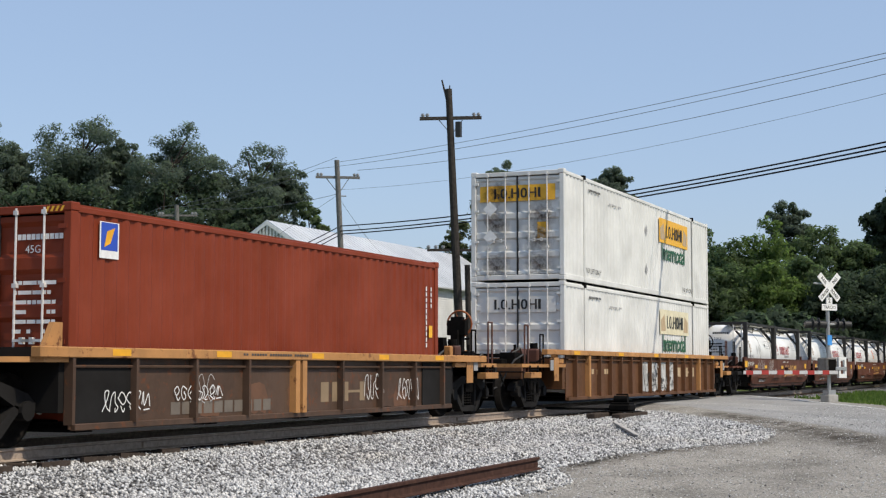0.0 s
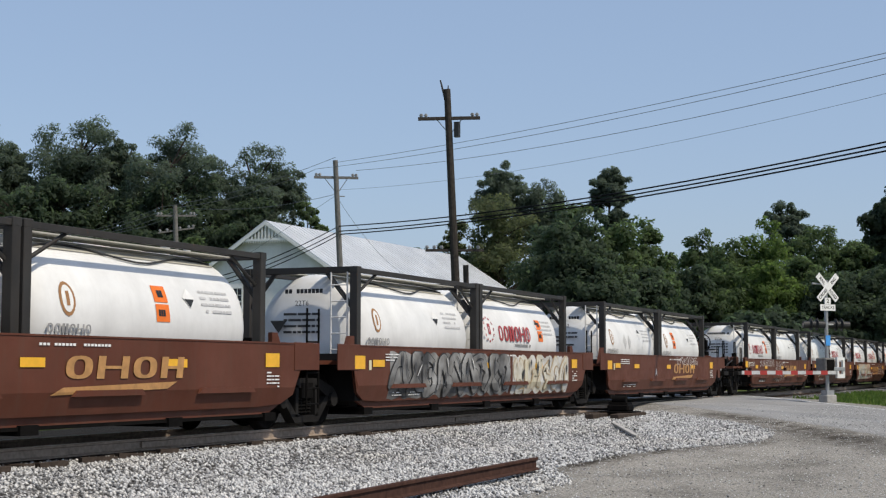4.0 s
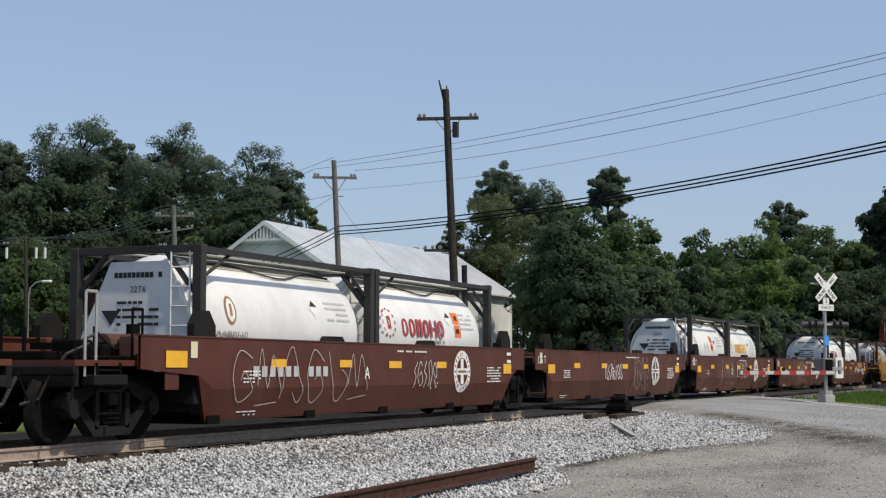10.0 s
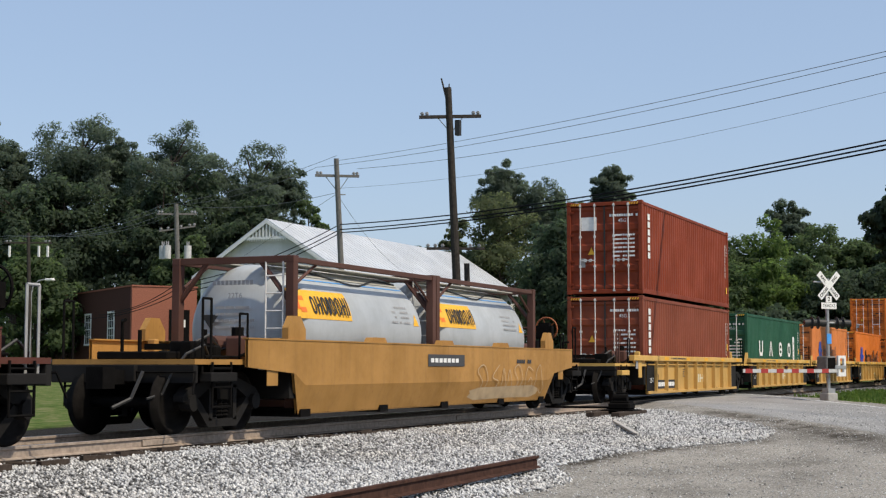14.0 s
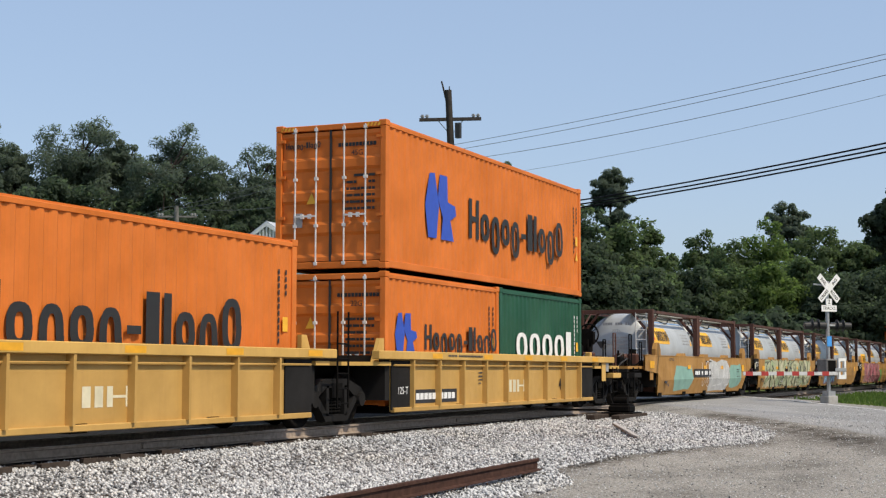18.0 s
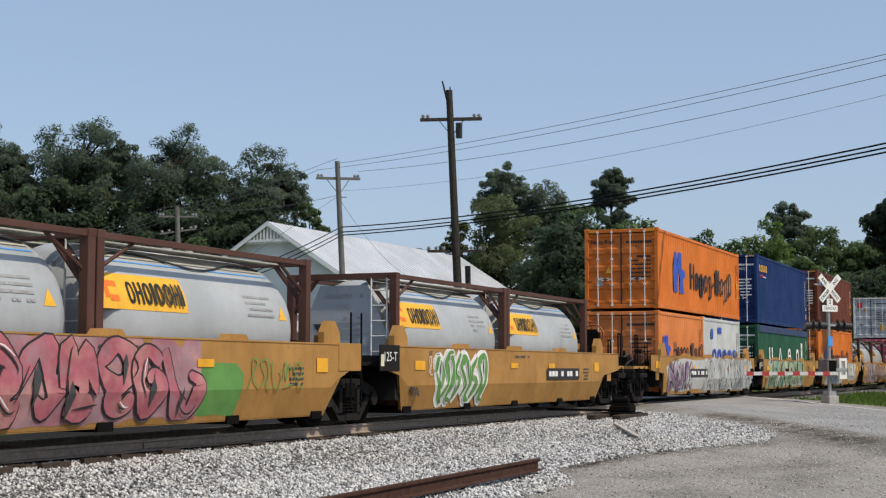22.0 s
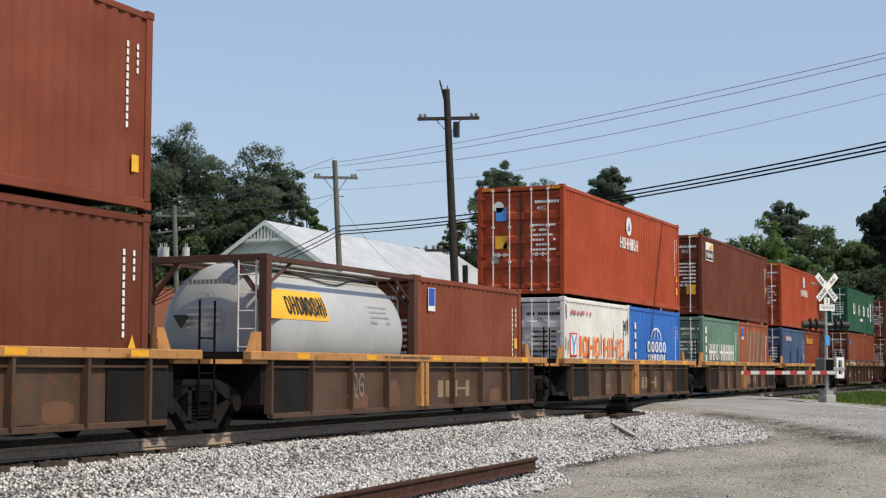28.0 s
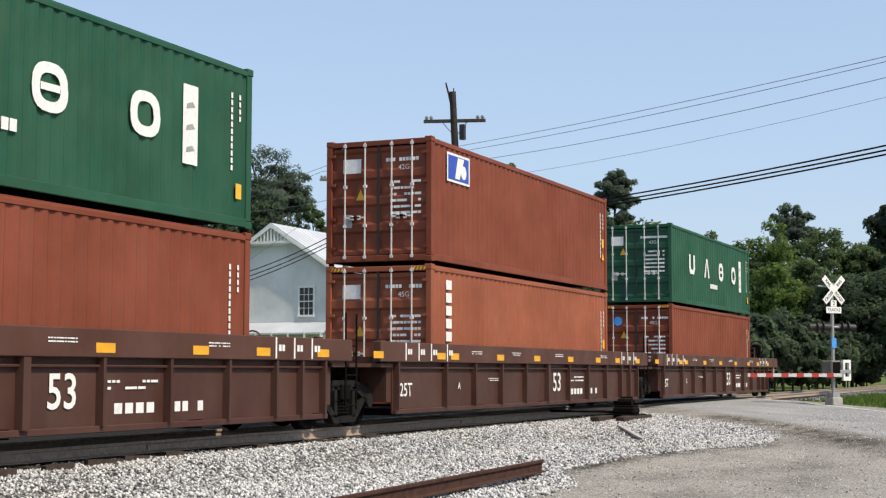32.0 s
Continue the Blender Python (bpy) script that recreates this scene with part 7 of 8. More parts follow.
for i, car in enumerate(CARS["maroon"]):
    first = i == 0
    pl = [(1.70, 2.20, 1.05, 1.18), (4.11, 4.59, 1.05, 1.18), (6.14, 6.70, 1.04, 1.17), (8.4, 8.9, 1.04, 1.17), (12.2, 12.7, 0.92, 1.14)]
    pl.append((-1.3, -0.75, 0.9 + 0.14, 1.28) if first else (-0.36, 0.16, 0.92, 1.14))
    plates(car, "maroon", pl)
    plates(car, "maroon", [(-0.66 if first else -0.95, -0.48 if first else -0.80, 1.18, 1.42)], "g_cream")
    emblem_ring(car, "maroon", 2.8 if i == 4 else 9.75, 0.97, 0.44, 0.46)
    small_print(car, "maroon", 1.1, 0.90, 0.55, 0.22, 6, 4, 60 + i)
    small_print(car, "maroon", 11.6, 0.90, 0.85, 0.36, 8, 6, 70 + i)
    small_print(car, "maroon", 1.1, 0.33, 0.6, 0.10, 8, 2, 80 + i)
    small_print(car, "maroon", 7.2, 1.36, 1.4, 0.05, 14, 1, 85 + i)
    on_side(car, "maroon", "AEDCB"[i], 0.32, 5.2 if i != 4 else 8.3, 0.94)
    if not first:
        lettering("125 T", 0.27, M["white_mark"], car, -0.85, -1.524, 1.24)
    side_mark("stencil", shift(bars(3, 2, 0.28, 0.34, i, 0.25), 12.55, 1.28), M["white_mark"], car, "maroon", 0.015)
for i, x in ((0, 2.4), (4, 10.2)):
    side_mark("car_number", shift(bars(10, 1, 2.6, 0.34, 4, 0.5), x, 0.98), M["faint_mark"], CARS["maroon"][i], "maroon", 0.014)
cars = CARS["maroon"]
scrawl(cars[0], "maroon", 0.4, 5.2, 0.38, 1.40, 31, "g_silver", 6, 0.018)
scrawl(cars[0], "maroon", 7.2, 8.4, 0.62, 1.20, 32)
scrawl(cars[1], "maroon", 4.4, 6.0, 0.72, 1.16, 33, n=7, w=0.035)
scrawl(cars[1], "maroon", 7.2, 8.9, 0.36, 1.38, 34, "g_silver", 4, 0.018)
scrawl(cars[2], "maroon", 3.2, 5.6, 0.4, 1.36, 35, "g_silver", 5, 0.018)
scrawl(cars[2], "maroon", 6.0, 8.0, 0.66, 1.30, 36, n=7)
scrawl(cars[3], "maroon", 3.6, 6.8, 0.36, 1.36, 37, "g_cream", 7, 0.02)
patch(cars[3], "maroon", 8.0, 8.8, 0.76, 1.38, "g_silver", 38)
patch(cars[4], "maroon", 9.4, 11.4, 1.12, 1.44, "g_dull_gold", 39)

car = CARS["ochre_single"][0]
side_mark("number_board", [rect(6.0, 1.16, 1.9, 0.24)], M["g_charcoal"], car, "ochre", 0.012)
small_print(car, "ochre", 6.0, 1.16, 1.7, 0.13, 8, 1, 90)
small_print(car, "ochre", 10.6, 1.16, 1.0, 0.13, 7, 1, 91, "g_charcoal")
patch(car, "ochre", 7.0, 12.0, 0.30, 0.62, "g_tan", 92)
scrawl(car, "ochre", 7.6, 12.0, 0.34, 1.1, 93, "g_tan", 6, 0.03)

for key in ("ochre_a", "ochre_b"):
    for i, car in enumerate(CARS[key]):
        plates(car, "ochre", [(-1.4, -0.9, 1.08, 1.30)] if i == 0 else [(0.30, 0.78, 1.02, 1.20)], "g_amber")
        plates(car, "ochre", [(3.3, 3.75, 1.06, 1.18), (5.6, 6.05, 1.06, 1.18), (8.2, 8.65, 1.06, 1.18), (11.9, 12.3, 0.98, 1.22)], "g_amber")
        small_print(car, "ochre", 1.2, 1.36, 0.6, 0.10, 7, 2, 100 + i, "g_charcoal")
        small_print(car, "ochre", 11.2, 0.92, 0.5, 0.34, 5, 4, 110 + i, "g_charcoal")
        small_print(car, "ochre", 6.3, 1.33, 1.0, 0.07, 12, 1, 115 + i, "g_charcoal")
        on_side(car, "ochre", "40", 0.50, 0.28 if i else 0.55, 0.66, "black_mark", 0.8, 0.006)
        if i:
            lettering("125-T", 0.25, M["white_mark"], car, -0.85, -1.522, 1.26)
            part("end_label", flat([rect(0, 0, 0.14, 0.22)]), M["g_cream"], car, "", pose(-1.18, -1.518, 1.2, *SIDE))
for key, i, x in (("ochre_a", 0, 5.4), ("ochre_a", 4, 9.3), ("ochre_b", 0, 4.2), ("ochre_b", 4, 9.0)):
    car = CARS[key][i]
    side_mark("number_board", [rect(x, 0.93, 2.5, 0.27)], M["g_ink"], car, "ochre", 0.030)
    side_mark("car_number", shift(bars(10, 1, 2.3, 0.17, 5, 0.25), x, 0.93), M["white_mark"], car, "ochre", 0.034)
cars = CARS["ochre_a"]
patch(cars[0], "ochre", 1.4, 4.2, 0.30, 1.22, "g_teal", 121)
patch(cars[0], "ochre", 9.6, 12.0, 0.34, 1.30, "g_teal", 122)
patch(cars[0], "ochre", 6.2, 9.8, 0.26, 1.42, "g_silver", 123)
scrawl(cars[0], "ochre", 5.2, 9.6, 0.40, 1.36, 124, "g_chalk", 7, 0.035)
graffiti(cars[1], "ochre", 1.0, 12.0, 0.30, 1.50, 125, ["g_cream", "g_mint"], "g_ink", 8, "g_mint")
graffiti(cars[2], "ochre", 1.2, 4.4, 0.34, 1.22, 126, ["g_baby_blue"], "g_baby_blue", 4, None, "g_violet")
scrawl(cars[2], "ochre", 4.8, 6.6, 0.44, 1.30, 127, "g_rose", 4, 0.03)
scrawl(cars[2], "ochre", 9.4, 11.9, 0.70, 1.20, 128, "g_ink", 4, 0.02)
graffiti(cars[3], "ochre", 1.0, 8.2, 0.30, 1.48, 129, ["g_mauve", "g_rose", "g_pink"], "g_ink", 6, "g_rose")
patch(cars[3], "ochre", 7.8, 9.6, 0.28, 1.2, "g_leaf_green", 130)
scrawl(cars[3], "ochre", 9.6, 11.4, 0.70, 1.20, 131, "g_leaf_green", 5, 0.03)
graffiti(cars[4], "ochre", 1.3, 4.0, 0.28, 1.42, 132, ["g_leaf_green"], "g_chalk", 4, None, "g_chalk")
scrawl(cars[4], "ochre", 0.9, 1.3, 0.9, 1.3, 133, "g_chalk", 2)
cars = CARS["ochre_b"]
patch(cars[0], "ochre", -0.1, 6.0, 0.26, 1.42, "g_silver", 140)
graffiti(cars[0], "ochre", 0.2, 3.4, 0.28, 1.30, 141, ["g_chalk", "g_violet"], "g_charcoal", 3)
graffiti(cars[0], "ochre", 5.2, 13.0, 0.28, 1.46, 142, ["g_slate", "g_silver", "g_ice"], "g_chalk", 7, "g_slate")
graffiti(cars[1], "ochre", 0.8, 9.2, 0.30, 1.44, 143, ["g_ice", "g_mint", "g_teal"], "g_ink", 6, "g_tan")
scrawl(cars[1], "ochre", 10.2, 10.9, 0.6, 1.30, 144, "g_ink", 4, 0.03)
graffiti(cars[2], "ochre", 0.5, 6.4, 0.28, 1.46, 145, ["g_chalk", "g_ice"], "g_ink", 6, "g_baby_blue")
graffiti(cars[2], "ochre", 8.4, 11.2, 0.45, 1.38, 146, ["g_chalk"], "g_ink", 5, None, "g_chalk")
side_mark("faded_emblem", shift(word_blocks("TTM", 0.42, 1.7), 7.5, 0.90), M["g_charcoal"], cars[2], "ochre", 0.010)
graffiti(cars[3], "ochre", 0.9, 6.4, 0.28, 1.46, 147, ["g_silver", "g_mauve"], "g_charcoal", 5, "g_silver")
graffiti(cars[3], "ochre", 6.9, 9.3, 0.50, 1.30, 148, ["g_violet", "g_pink"], "g_chalk", 4)
graffiti(cars[3], "ochre", 9.5, 12.2, 0.34, 1.40, 149, ["g_cream"], "g_tan", 4)
graffiti(cars[4], "ochre", 0.9, 5.2, 0.30, 1.40, 150, ["g_cream", "g_tan"], "g_tan", 4, "g_tan")
graffiti(cars[4], "ochre", 5.4, 8.6, 0.34, 1.42, 151, ["g_charcoal"], "g_chalk", 6, None, "g_ink")
graffiti(cars[4], "ochre", 8.7, 10.8, 0.36, 1.12, 152, ["g_ink"], "g_chalk", 3)

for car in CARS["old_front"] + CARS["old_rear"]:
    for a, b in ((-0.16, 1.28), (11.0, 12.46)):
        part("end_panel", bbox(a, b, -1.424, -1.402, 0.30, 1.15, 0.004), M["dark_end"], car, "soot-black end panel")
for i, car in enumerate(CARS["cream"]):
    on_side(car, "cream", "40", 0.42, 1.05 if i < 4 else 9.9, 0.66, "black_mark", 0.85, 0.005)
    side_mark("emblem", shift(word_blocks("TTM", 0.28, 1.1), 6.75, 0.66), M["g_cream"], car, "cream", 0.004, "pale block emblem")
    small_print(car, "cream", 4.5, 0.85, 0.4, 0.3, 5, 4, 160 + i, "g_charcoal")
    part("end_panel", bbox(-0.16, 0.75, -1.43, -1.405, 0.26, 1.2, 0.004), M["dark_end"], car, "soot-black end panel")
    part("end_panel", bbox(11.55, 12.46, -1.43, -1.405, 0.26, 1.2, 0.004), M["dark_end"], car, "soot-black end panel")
    lettering("125-T" if i != 1 else "25-T", 0.2, M["white_mark"], car, 0.35, -1.433, 0.62)
    for x in (1.8, 4.6, 7.2, 9.8, 12.4):
        part("reflector_plate", flat([rect(0, 0, 0.5, 0.10)]), M["g_amber"], car, "", pose(x, -1.534, 1.30, *SIDE))
    part("stencil", flat(bars(24, 1, 1.9, 0.06, 170 + i)), M["g_charcoal"], car, "", pose(3.3, -1.534, 1.31, *SIDE))
for i, x in ((0, 2.2), (4, 2.0)):
    car = CARS["cream"][i]
    side_mark("number_board", [rect(x, 0.5, 2.2, 0.27)], M["g_ink"], car, "cream", 0.006)
    side_mark("car_number", shift(bars(10, 1, 2.0, 0.17, 6, 0.25), x, 0.5), M["white_mark"], car, "cream", 0.010)

for key in ("old_front", "old_rear"):
    for i, car in enumerate(CARS[key]):
        side_mark("faded_emblem", shift(word_blocks("TTM", 0.34, 1.7), 7.6, 0.62), M["g_worn"], car, "old", 0.004, "worn pale block emblem")
        for k, x in enumerate((3.2, 5.9, 10.0, 4.6)):
            patch(car, "old", x - 0.35, x + 0.35, 0.30, 0.62 + 0.2 * (k % 2), "g_rust", 180 + i * 7 + k)
        for x in (0.8, 3.4, 6.4, 9.0, 11.6):
            part("reflector_plate", flat([rect(0, 0, 0.42, 0.09)]), M["g_amber"], car, "", pose(x, -1.534, 1.235, *SIDE))
        part("stencil", flat(bars(26, 1, 2.1, 0.05, 190 + i)), M["g_charcoal"], car, "", pose(5.0, -1.534, 1.24, *SIDE))
        scrawl(car, "old", 2.6, 3.3, 0.5, 0.95, 200 + i, "g_silver", 3, 0.014)
car = CARS["old_front"][1]
scrawl(car, "old", 0.5, 1.6, 0.42, 0.72, 211, n=6)
scrawl(car, "old", 2.2, 3.5, 0.55, 0.78, 212, n=7)
scrawl(car, "old", 8.4, 9.2, 0.45, 0.95, 213, n=4)
scrawl(car, "old", 9.8, 10.8, 0.42, 0.85, 214, n=5)
side_mark("car_number", shift(bars(10, 1, 2.9, 0.24, 7, 0.25), 3.6, 0.45), M["g_ghost"], car, "old", 0.005)
car = CARS["old_rear"][4]
side_mark("car_number", shift(bars(9, 2, 1.9, 0.6, 8, 0.25), 3.8, 0.70), M["g_ghost"], car, "old", 0.005)

car = CARS["rust53"][0]
graffiti(car, "rust53", 7.2, 10.6, 0.34, 1.28, 220, ["g_silver", "g_chalk"], "g_charcoal", 4, "g_chalk")
side_mark("car_number", shift(bars(10, 1, 2.3, 0.18, 9, 0.25), 2.7, 0.95), M["g_tan"], car, "rust53", 0.004)
side_mark("faded_emblem", shift(word_blocks("TTM", 0.3, 2.2), 12.4, 0.92), M["g_tan"], car, "rust53", 0.004)
on_side(car, "rust53", "53", 0.4, 14.3, 0.95, "g_tan")
for x in (0.4, 4.4, 8.2, 12.0, 15.8):
    part("reflector_plate", flat([rect(0, 0, 0.5, 0.09)]), M["g_amber"], car, "", pose(x, -1.534, 1.43, *SIDE))

for i, car in enumerate(CARS["wr53"]):
    on_side(car, "wr53", "53", 0.64, 9.36, 0.74, bold=0.008)
    on_side(car, "wr53", "125T" if i == 0 else "25T", 0.36, 0.62 if i == 0 else 0.45, 0.66, bold=0.004)
    on_side(car, "wr53", "BAC"[i], 0.2, 3.1, 0.72)
    side_mark("car_number", shift(bars(4, 1, 1.0, 0.24, 10, 0.4), 10.95, 0.52) + shift(bars(4, 1, 0.8, 0.24, 11, 0.4), 12.3, 0.52), M["white_mark"], car, "wr53", 0.004)
    small_print(car, "wr53", 10.9, 0.84, 1.2, 0.18, 12, 2, 230 + i)
    small_print(car, "wr53", 5.2, 0.85, 0.9, 0.08, 12, 2, 240 + i)
    for x in (-1.0, 1.9, 2.6, 5.2, 7.6, 10.1, 12.4, 14.2, 16.2):
        part("reflector_plate", flat([rect(0, 0, 0.42, 0.13)]), M["g_amber"], car, "", pose(x, -1.534, 1.33, *SIDE))
    for x in (0.2, 0.8, 1.4, 2.2, 14.6, 15.2, 15.8):
        part("stencil", flat([rect(0, 0, 0.05, 0.34), *shift(bars(2, 1, 0.22, 0.16, int(x * 9)), 0.18, 0)]), M["white_mark"], car, "", pose(x, -1.534, 1.40, *SIDE))
    for x in (3.8, 6.2, 9.2, 12.9):
        part("stencil", flat(bars(11, 2, 0.6, 0.09, int(x * 5))), M["white_mark"], car, "", pose(x, -1.534, 1.42, *SIDE))


# ---- marks on the containers ----
def side_of(c, name, polys, mat, x, z, W2=1.219, label=""):
    return part(name, flat(polys), M[mat], c, label, pose(x, -W2 - 0.004, z, *SIDE))


def end_of(c, name, polys, mat, y, z, label=""):
    """y: metres towards the near side from the middle of the door end."""
    return part(name, flat(polys), M[mat], c, label, pose(-0.024 if name == "sticker_far" else 0.026, -y, z, *FRONT))


def standard(c, L, H, ink="white_mark", code="45G1", seed=0, stripes=True, left=None):
    """The usual codes, plates and stripes of a box."""
    r = random.Random(seed)
    side_of(c, "serial_mark", [rect(0, -i * 0.115, 0.055, 0.085) for i in range(11)], ink, L - 0.62, H * 0.80)
    side_of(c, "serial_mark", [rect(0, -i * 0.115, 0.05, 0.08) for i in range(4)], ink, L - 0.38, H * 0.80)
    side_of(c, "caution_label", [rect(0, 0, 0.17, 0.24)], "yellow_mark", L - 0.40, H * (0.50 if r.random() < 0.5 else 0.22))
    if r.random() < 0.7:
        side_of(c, "warning_triangle", [[(-0.11, -0.1), (0.11, -0.1), (0, 0.12)]], "yellow_mark", L - 0.40, H * 0.36)
    end_of(c, "serial_mark", bars(12, 1, 0.92, 0.10, seed + 1, 0.25), ink, 0.62, H - 0.45)
    lettering(code, 0.15, M[ink], c, 0.026, -0.62, H - 0.62, FRONT)
    end_of(c, "data_panel", bars(9, 6, 0.72, 0.78, seed + 2, 0.3), ink, 0.62, H * 0.52)
    end_of(c, "warning_triangle", [[(-0.11, -0.1), (0.11, -0.1), (0, 0.12)]], "yellow_mark", -0.42, H * r.uniform(0.45, 0.7))
    if left == "white":
        end_of(c, "sticker", [rect(0, 0, 0.42, 0.30)], "white_mark", -0.62, H - 0.55)
    elif left:
        end_of(c, "sticker", [disc(0, 0, 0.15)], left, -0.62, H - 0.55)
    end_of(c, "grey_plate", [rect(0, 0, 0.2, 0.28)], "grey_mark", -0.72, H * 0.34)
    if stripes:
        for yy in (0.95, -0.95):
            part("height_stripe", flat([[(u, -0.035), (u + 0.04, -0.035), (u + 0.075, 0.035), (u + 0.035, 0.035)] for u in (-0.16, -0.08, 0.0, 0.08)]), M["yellow_mark"], c, "", pose(-0.004, -yy, H - 0.085, *FRONT))


LEAF = [[(0.10, 0.0), (0.36, 0.0), (0.40, 0.30), (0.44, 0.50), (0.30, 1.0), (0.14, 0.98), (0.0, 0.48)], [(0.50, 0.0), (0.92, 0.0), (0.80, 0.32), (1.0, 0.42), (0.96, 0.56), (0.72, 0.60), (0.70, 1.0), (0.46, 1.0), (0.40, 0.62), (0.56, 0.34)]]


def leaf_emblem(c, x, z, w, h):
    side_of(c, "emblem", [[((a - 0.5) * w, (b - 0.5) * h) for a, b in p] for p in LEAF], "blue_mark", x, z, 1.219, "blue twin-leaf emblem")


def name_row(c, word, mat, x0, x1, z0, h, W2=1.219, label=""):
    side_of(c, "name_lettering", word_blocks(word, h, x1 - x0), mat, (x0 + x1) / 2, z0 + h / 2, W2, label)


standard(C["A"], L40, 2.896, seed=1)
side_of(C["A"], "sticker", [rect(0, 0, 0.44, 0.5)], "white_mark", 0.83, 2.44)
side_of(C["A"], "sticker", [rect(0, 0.03, 0.38, 0.38)], "blue_mark", 0.83, 2.46, 1.221)
side_of(C["A"], "sticker", [[(-0.12, -0.12), (0.02, -0.06), (0.12, 0.16), (-0.06, 0.1)]], "g_amber", 0.83, 2.46, 1.224)
def ragged_stain(name, rgb, scale, keep):
    """Dirt that thins out into the paint under it."""
    m, nt, b = blank(name)
    tc = nt.nodes.new("ShaderNodeTexCoord")
    nz = noise_of(nt, mapped(nt, (1, 1, 1)), scale, 6, 0.75)
    far = nt.nodes.new("ShaderNodeVectorMath")
    far.operation = "LENGTH"
    nt.links.new(tc.outputs["Object"], far.inputs[0])
    fade = ramp(nt, far.outputs["Value"], [(0.0, (1, 1, 1)), (keep, (0, 0, 0))])
    amount = mix(nt, 1.0, fade, ramp(nt, nz, [(0.36, (0, 0, 0)), (0.62, (1, 1, 1))]), "MULTIPLY")
    clear = nt.nodes.new("ShaderNodeBsdfTransparent")
    both = nt.nodes.new("ShaderNodeMixShader")
    b.inputs["Base Color"].default_value = (*rgb, 1)
    b.inputs["Roughness"].default_value = 0.9
    nt.links.new(amount, both.inputs[0])
    nt.links.new(clear.outputs[0], both.inputs[1])
    nt.links.new(b.outputs[0], both.inputs[2])
    nt.links.new(both.outputs[0], nt.nodes["Material Output"].inputs[0])
    return m


RUN_STAIN = ragged_stain("rust and soot stain", (0.06, 0.032, 0.018), 7, 0.5)
for nm, zz in (("JU", 0.0), ("JL", 0.05)):
    c = C[nm]
    up = nm == "JU"
    side_of(c, "name_board", [rect(0, 0, 3.7, 0.78)], "yellow_mark" if up else "g_cream", 11.3, 2.12, 1.297, "yellow name board")
    side_of(c, "name_board", word_blocks("l.O.MOMT", 0.40, 2.0), "black_mark", 11.3, 2.12, 1.300)
    for sx in (-1, 1):
        side_of(c, "name_board", [[(sx * 1.15, -0.28), (sx * 1.7, -0.30), (sx * 1.75, 0.05), (sx * 1.3, 0.25)]], "g_tan", 11.3, 2.12, 1.300)
    lettering("Intermodal", 0.74, M["green_mark"], c, 11.25, -1.303, 1.42, SIDE, 0.018, "CENTER", 0.92)
    lettering("TOP LIFT ONLY", 0.2, M["black_mark"], c, 2.5, -1.303, 0.34)
    lettering("TOP LIFT ONLY", 0.2, M["black_mark"], c, 13.1, -1.303, 0.34)
    side_of(c, "stencil", bars(9, 1, 1.1, 0.09, 3), "black_mark", 2.6, 2.55, 1.299)
    side_of(c, "stencil", bars(10, 1, 1.2, 0.07, 4), "grey_mark", 4.6, 2.36, 1.299)
    for x in (1.72, 13.88):
        part("lifting_post", bbox(x - 0.06, x + 0.06, -1.312, -1.285, 0.05, 2.88, 0.006), M["box_white"], c)
        part("lifting_casting", bbox(x - 0.09, x + 0.09, -1.318, -1.22, 2.78, 2.90, 0.006), M["steel_dark"], c)
    if up:
        for z in (0.75, 1.95):
            side_of(c, "placard_holder", [[(0, -0.2), (0.14, 0), (0, 0.2), (-0.14, 0)]], "grey_mark", 7.9, z, 1.299)
    end_of(c, "name_board", [rect(0, 0, 2.1, 0.42)], "yellow_mark" if up else "box_white", 0, 2.30)
    part("name_board", flat(word_blocks("l.O.MOMT", 0.26, 1.3)), M["black_mark"], c, "", pose(0.020, 0, 2.30, *FRONT))
    if up:
        for z in (1.9, 1.15):
            part("hazard_placard", flat([[(0, -0.2), (0.2, 0), (0, 0.2), (-0.2, 0)]]), M["white_mark"], c, "", pose(-0.02, 0.75, z, *FRONT))
        part("caution_label", flat([rect(0, 0, 0.3, 0.44)]), M["yellow_mark"], c, "", pose(0.02, -0.7, 1.3, *FRONT))
        for k, (y, z, w, h) in enumerate(((-0.66, 1.72, 0.7, 1.3), (-0.6, 1.1, 0.9, 0.9), (0.62, 1.5, 0.6, 1.1), (-0.6, 0.42, 1.1, 0.6), (0.6, 0.40, 1.1, 0.7), (0.55, 2.3, 0.8, 0.6))):
            part("rust_stain", flat([chunk(random.Random(k), 0, 0, w, h, 17, 0.35)]), RUN_STAIN, c, "", pose(0.020, y, z, *FRONT))
standard(C["R17U"], L40, 2.896, seed=2)
standard(C["R17L"], L40, 2.896, seed=3)
for nm in ("R17U", "R17L"):
    side_of(C[nm], "upright_lettering", [rect(0, -i * 0.24, 0.26, 0.19) for i in range(6)], "white_mark", 0.75, 2.42)
end_of(C["R17U"], "sticker", [rect(0, 0, 0.5, 0.42)], "white_mark", -0.5, 2.2)


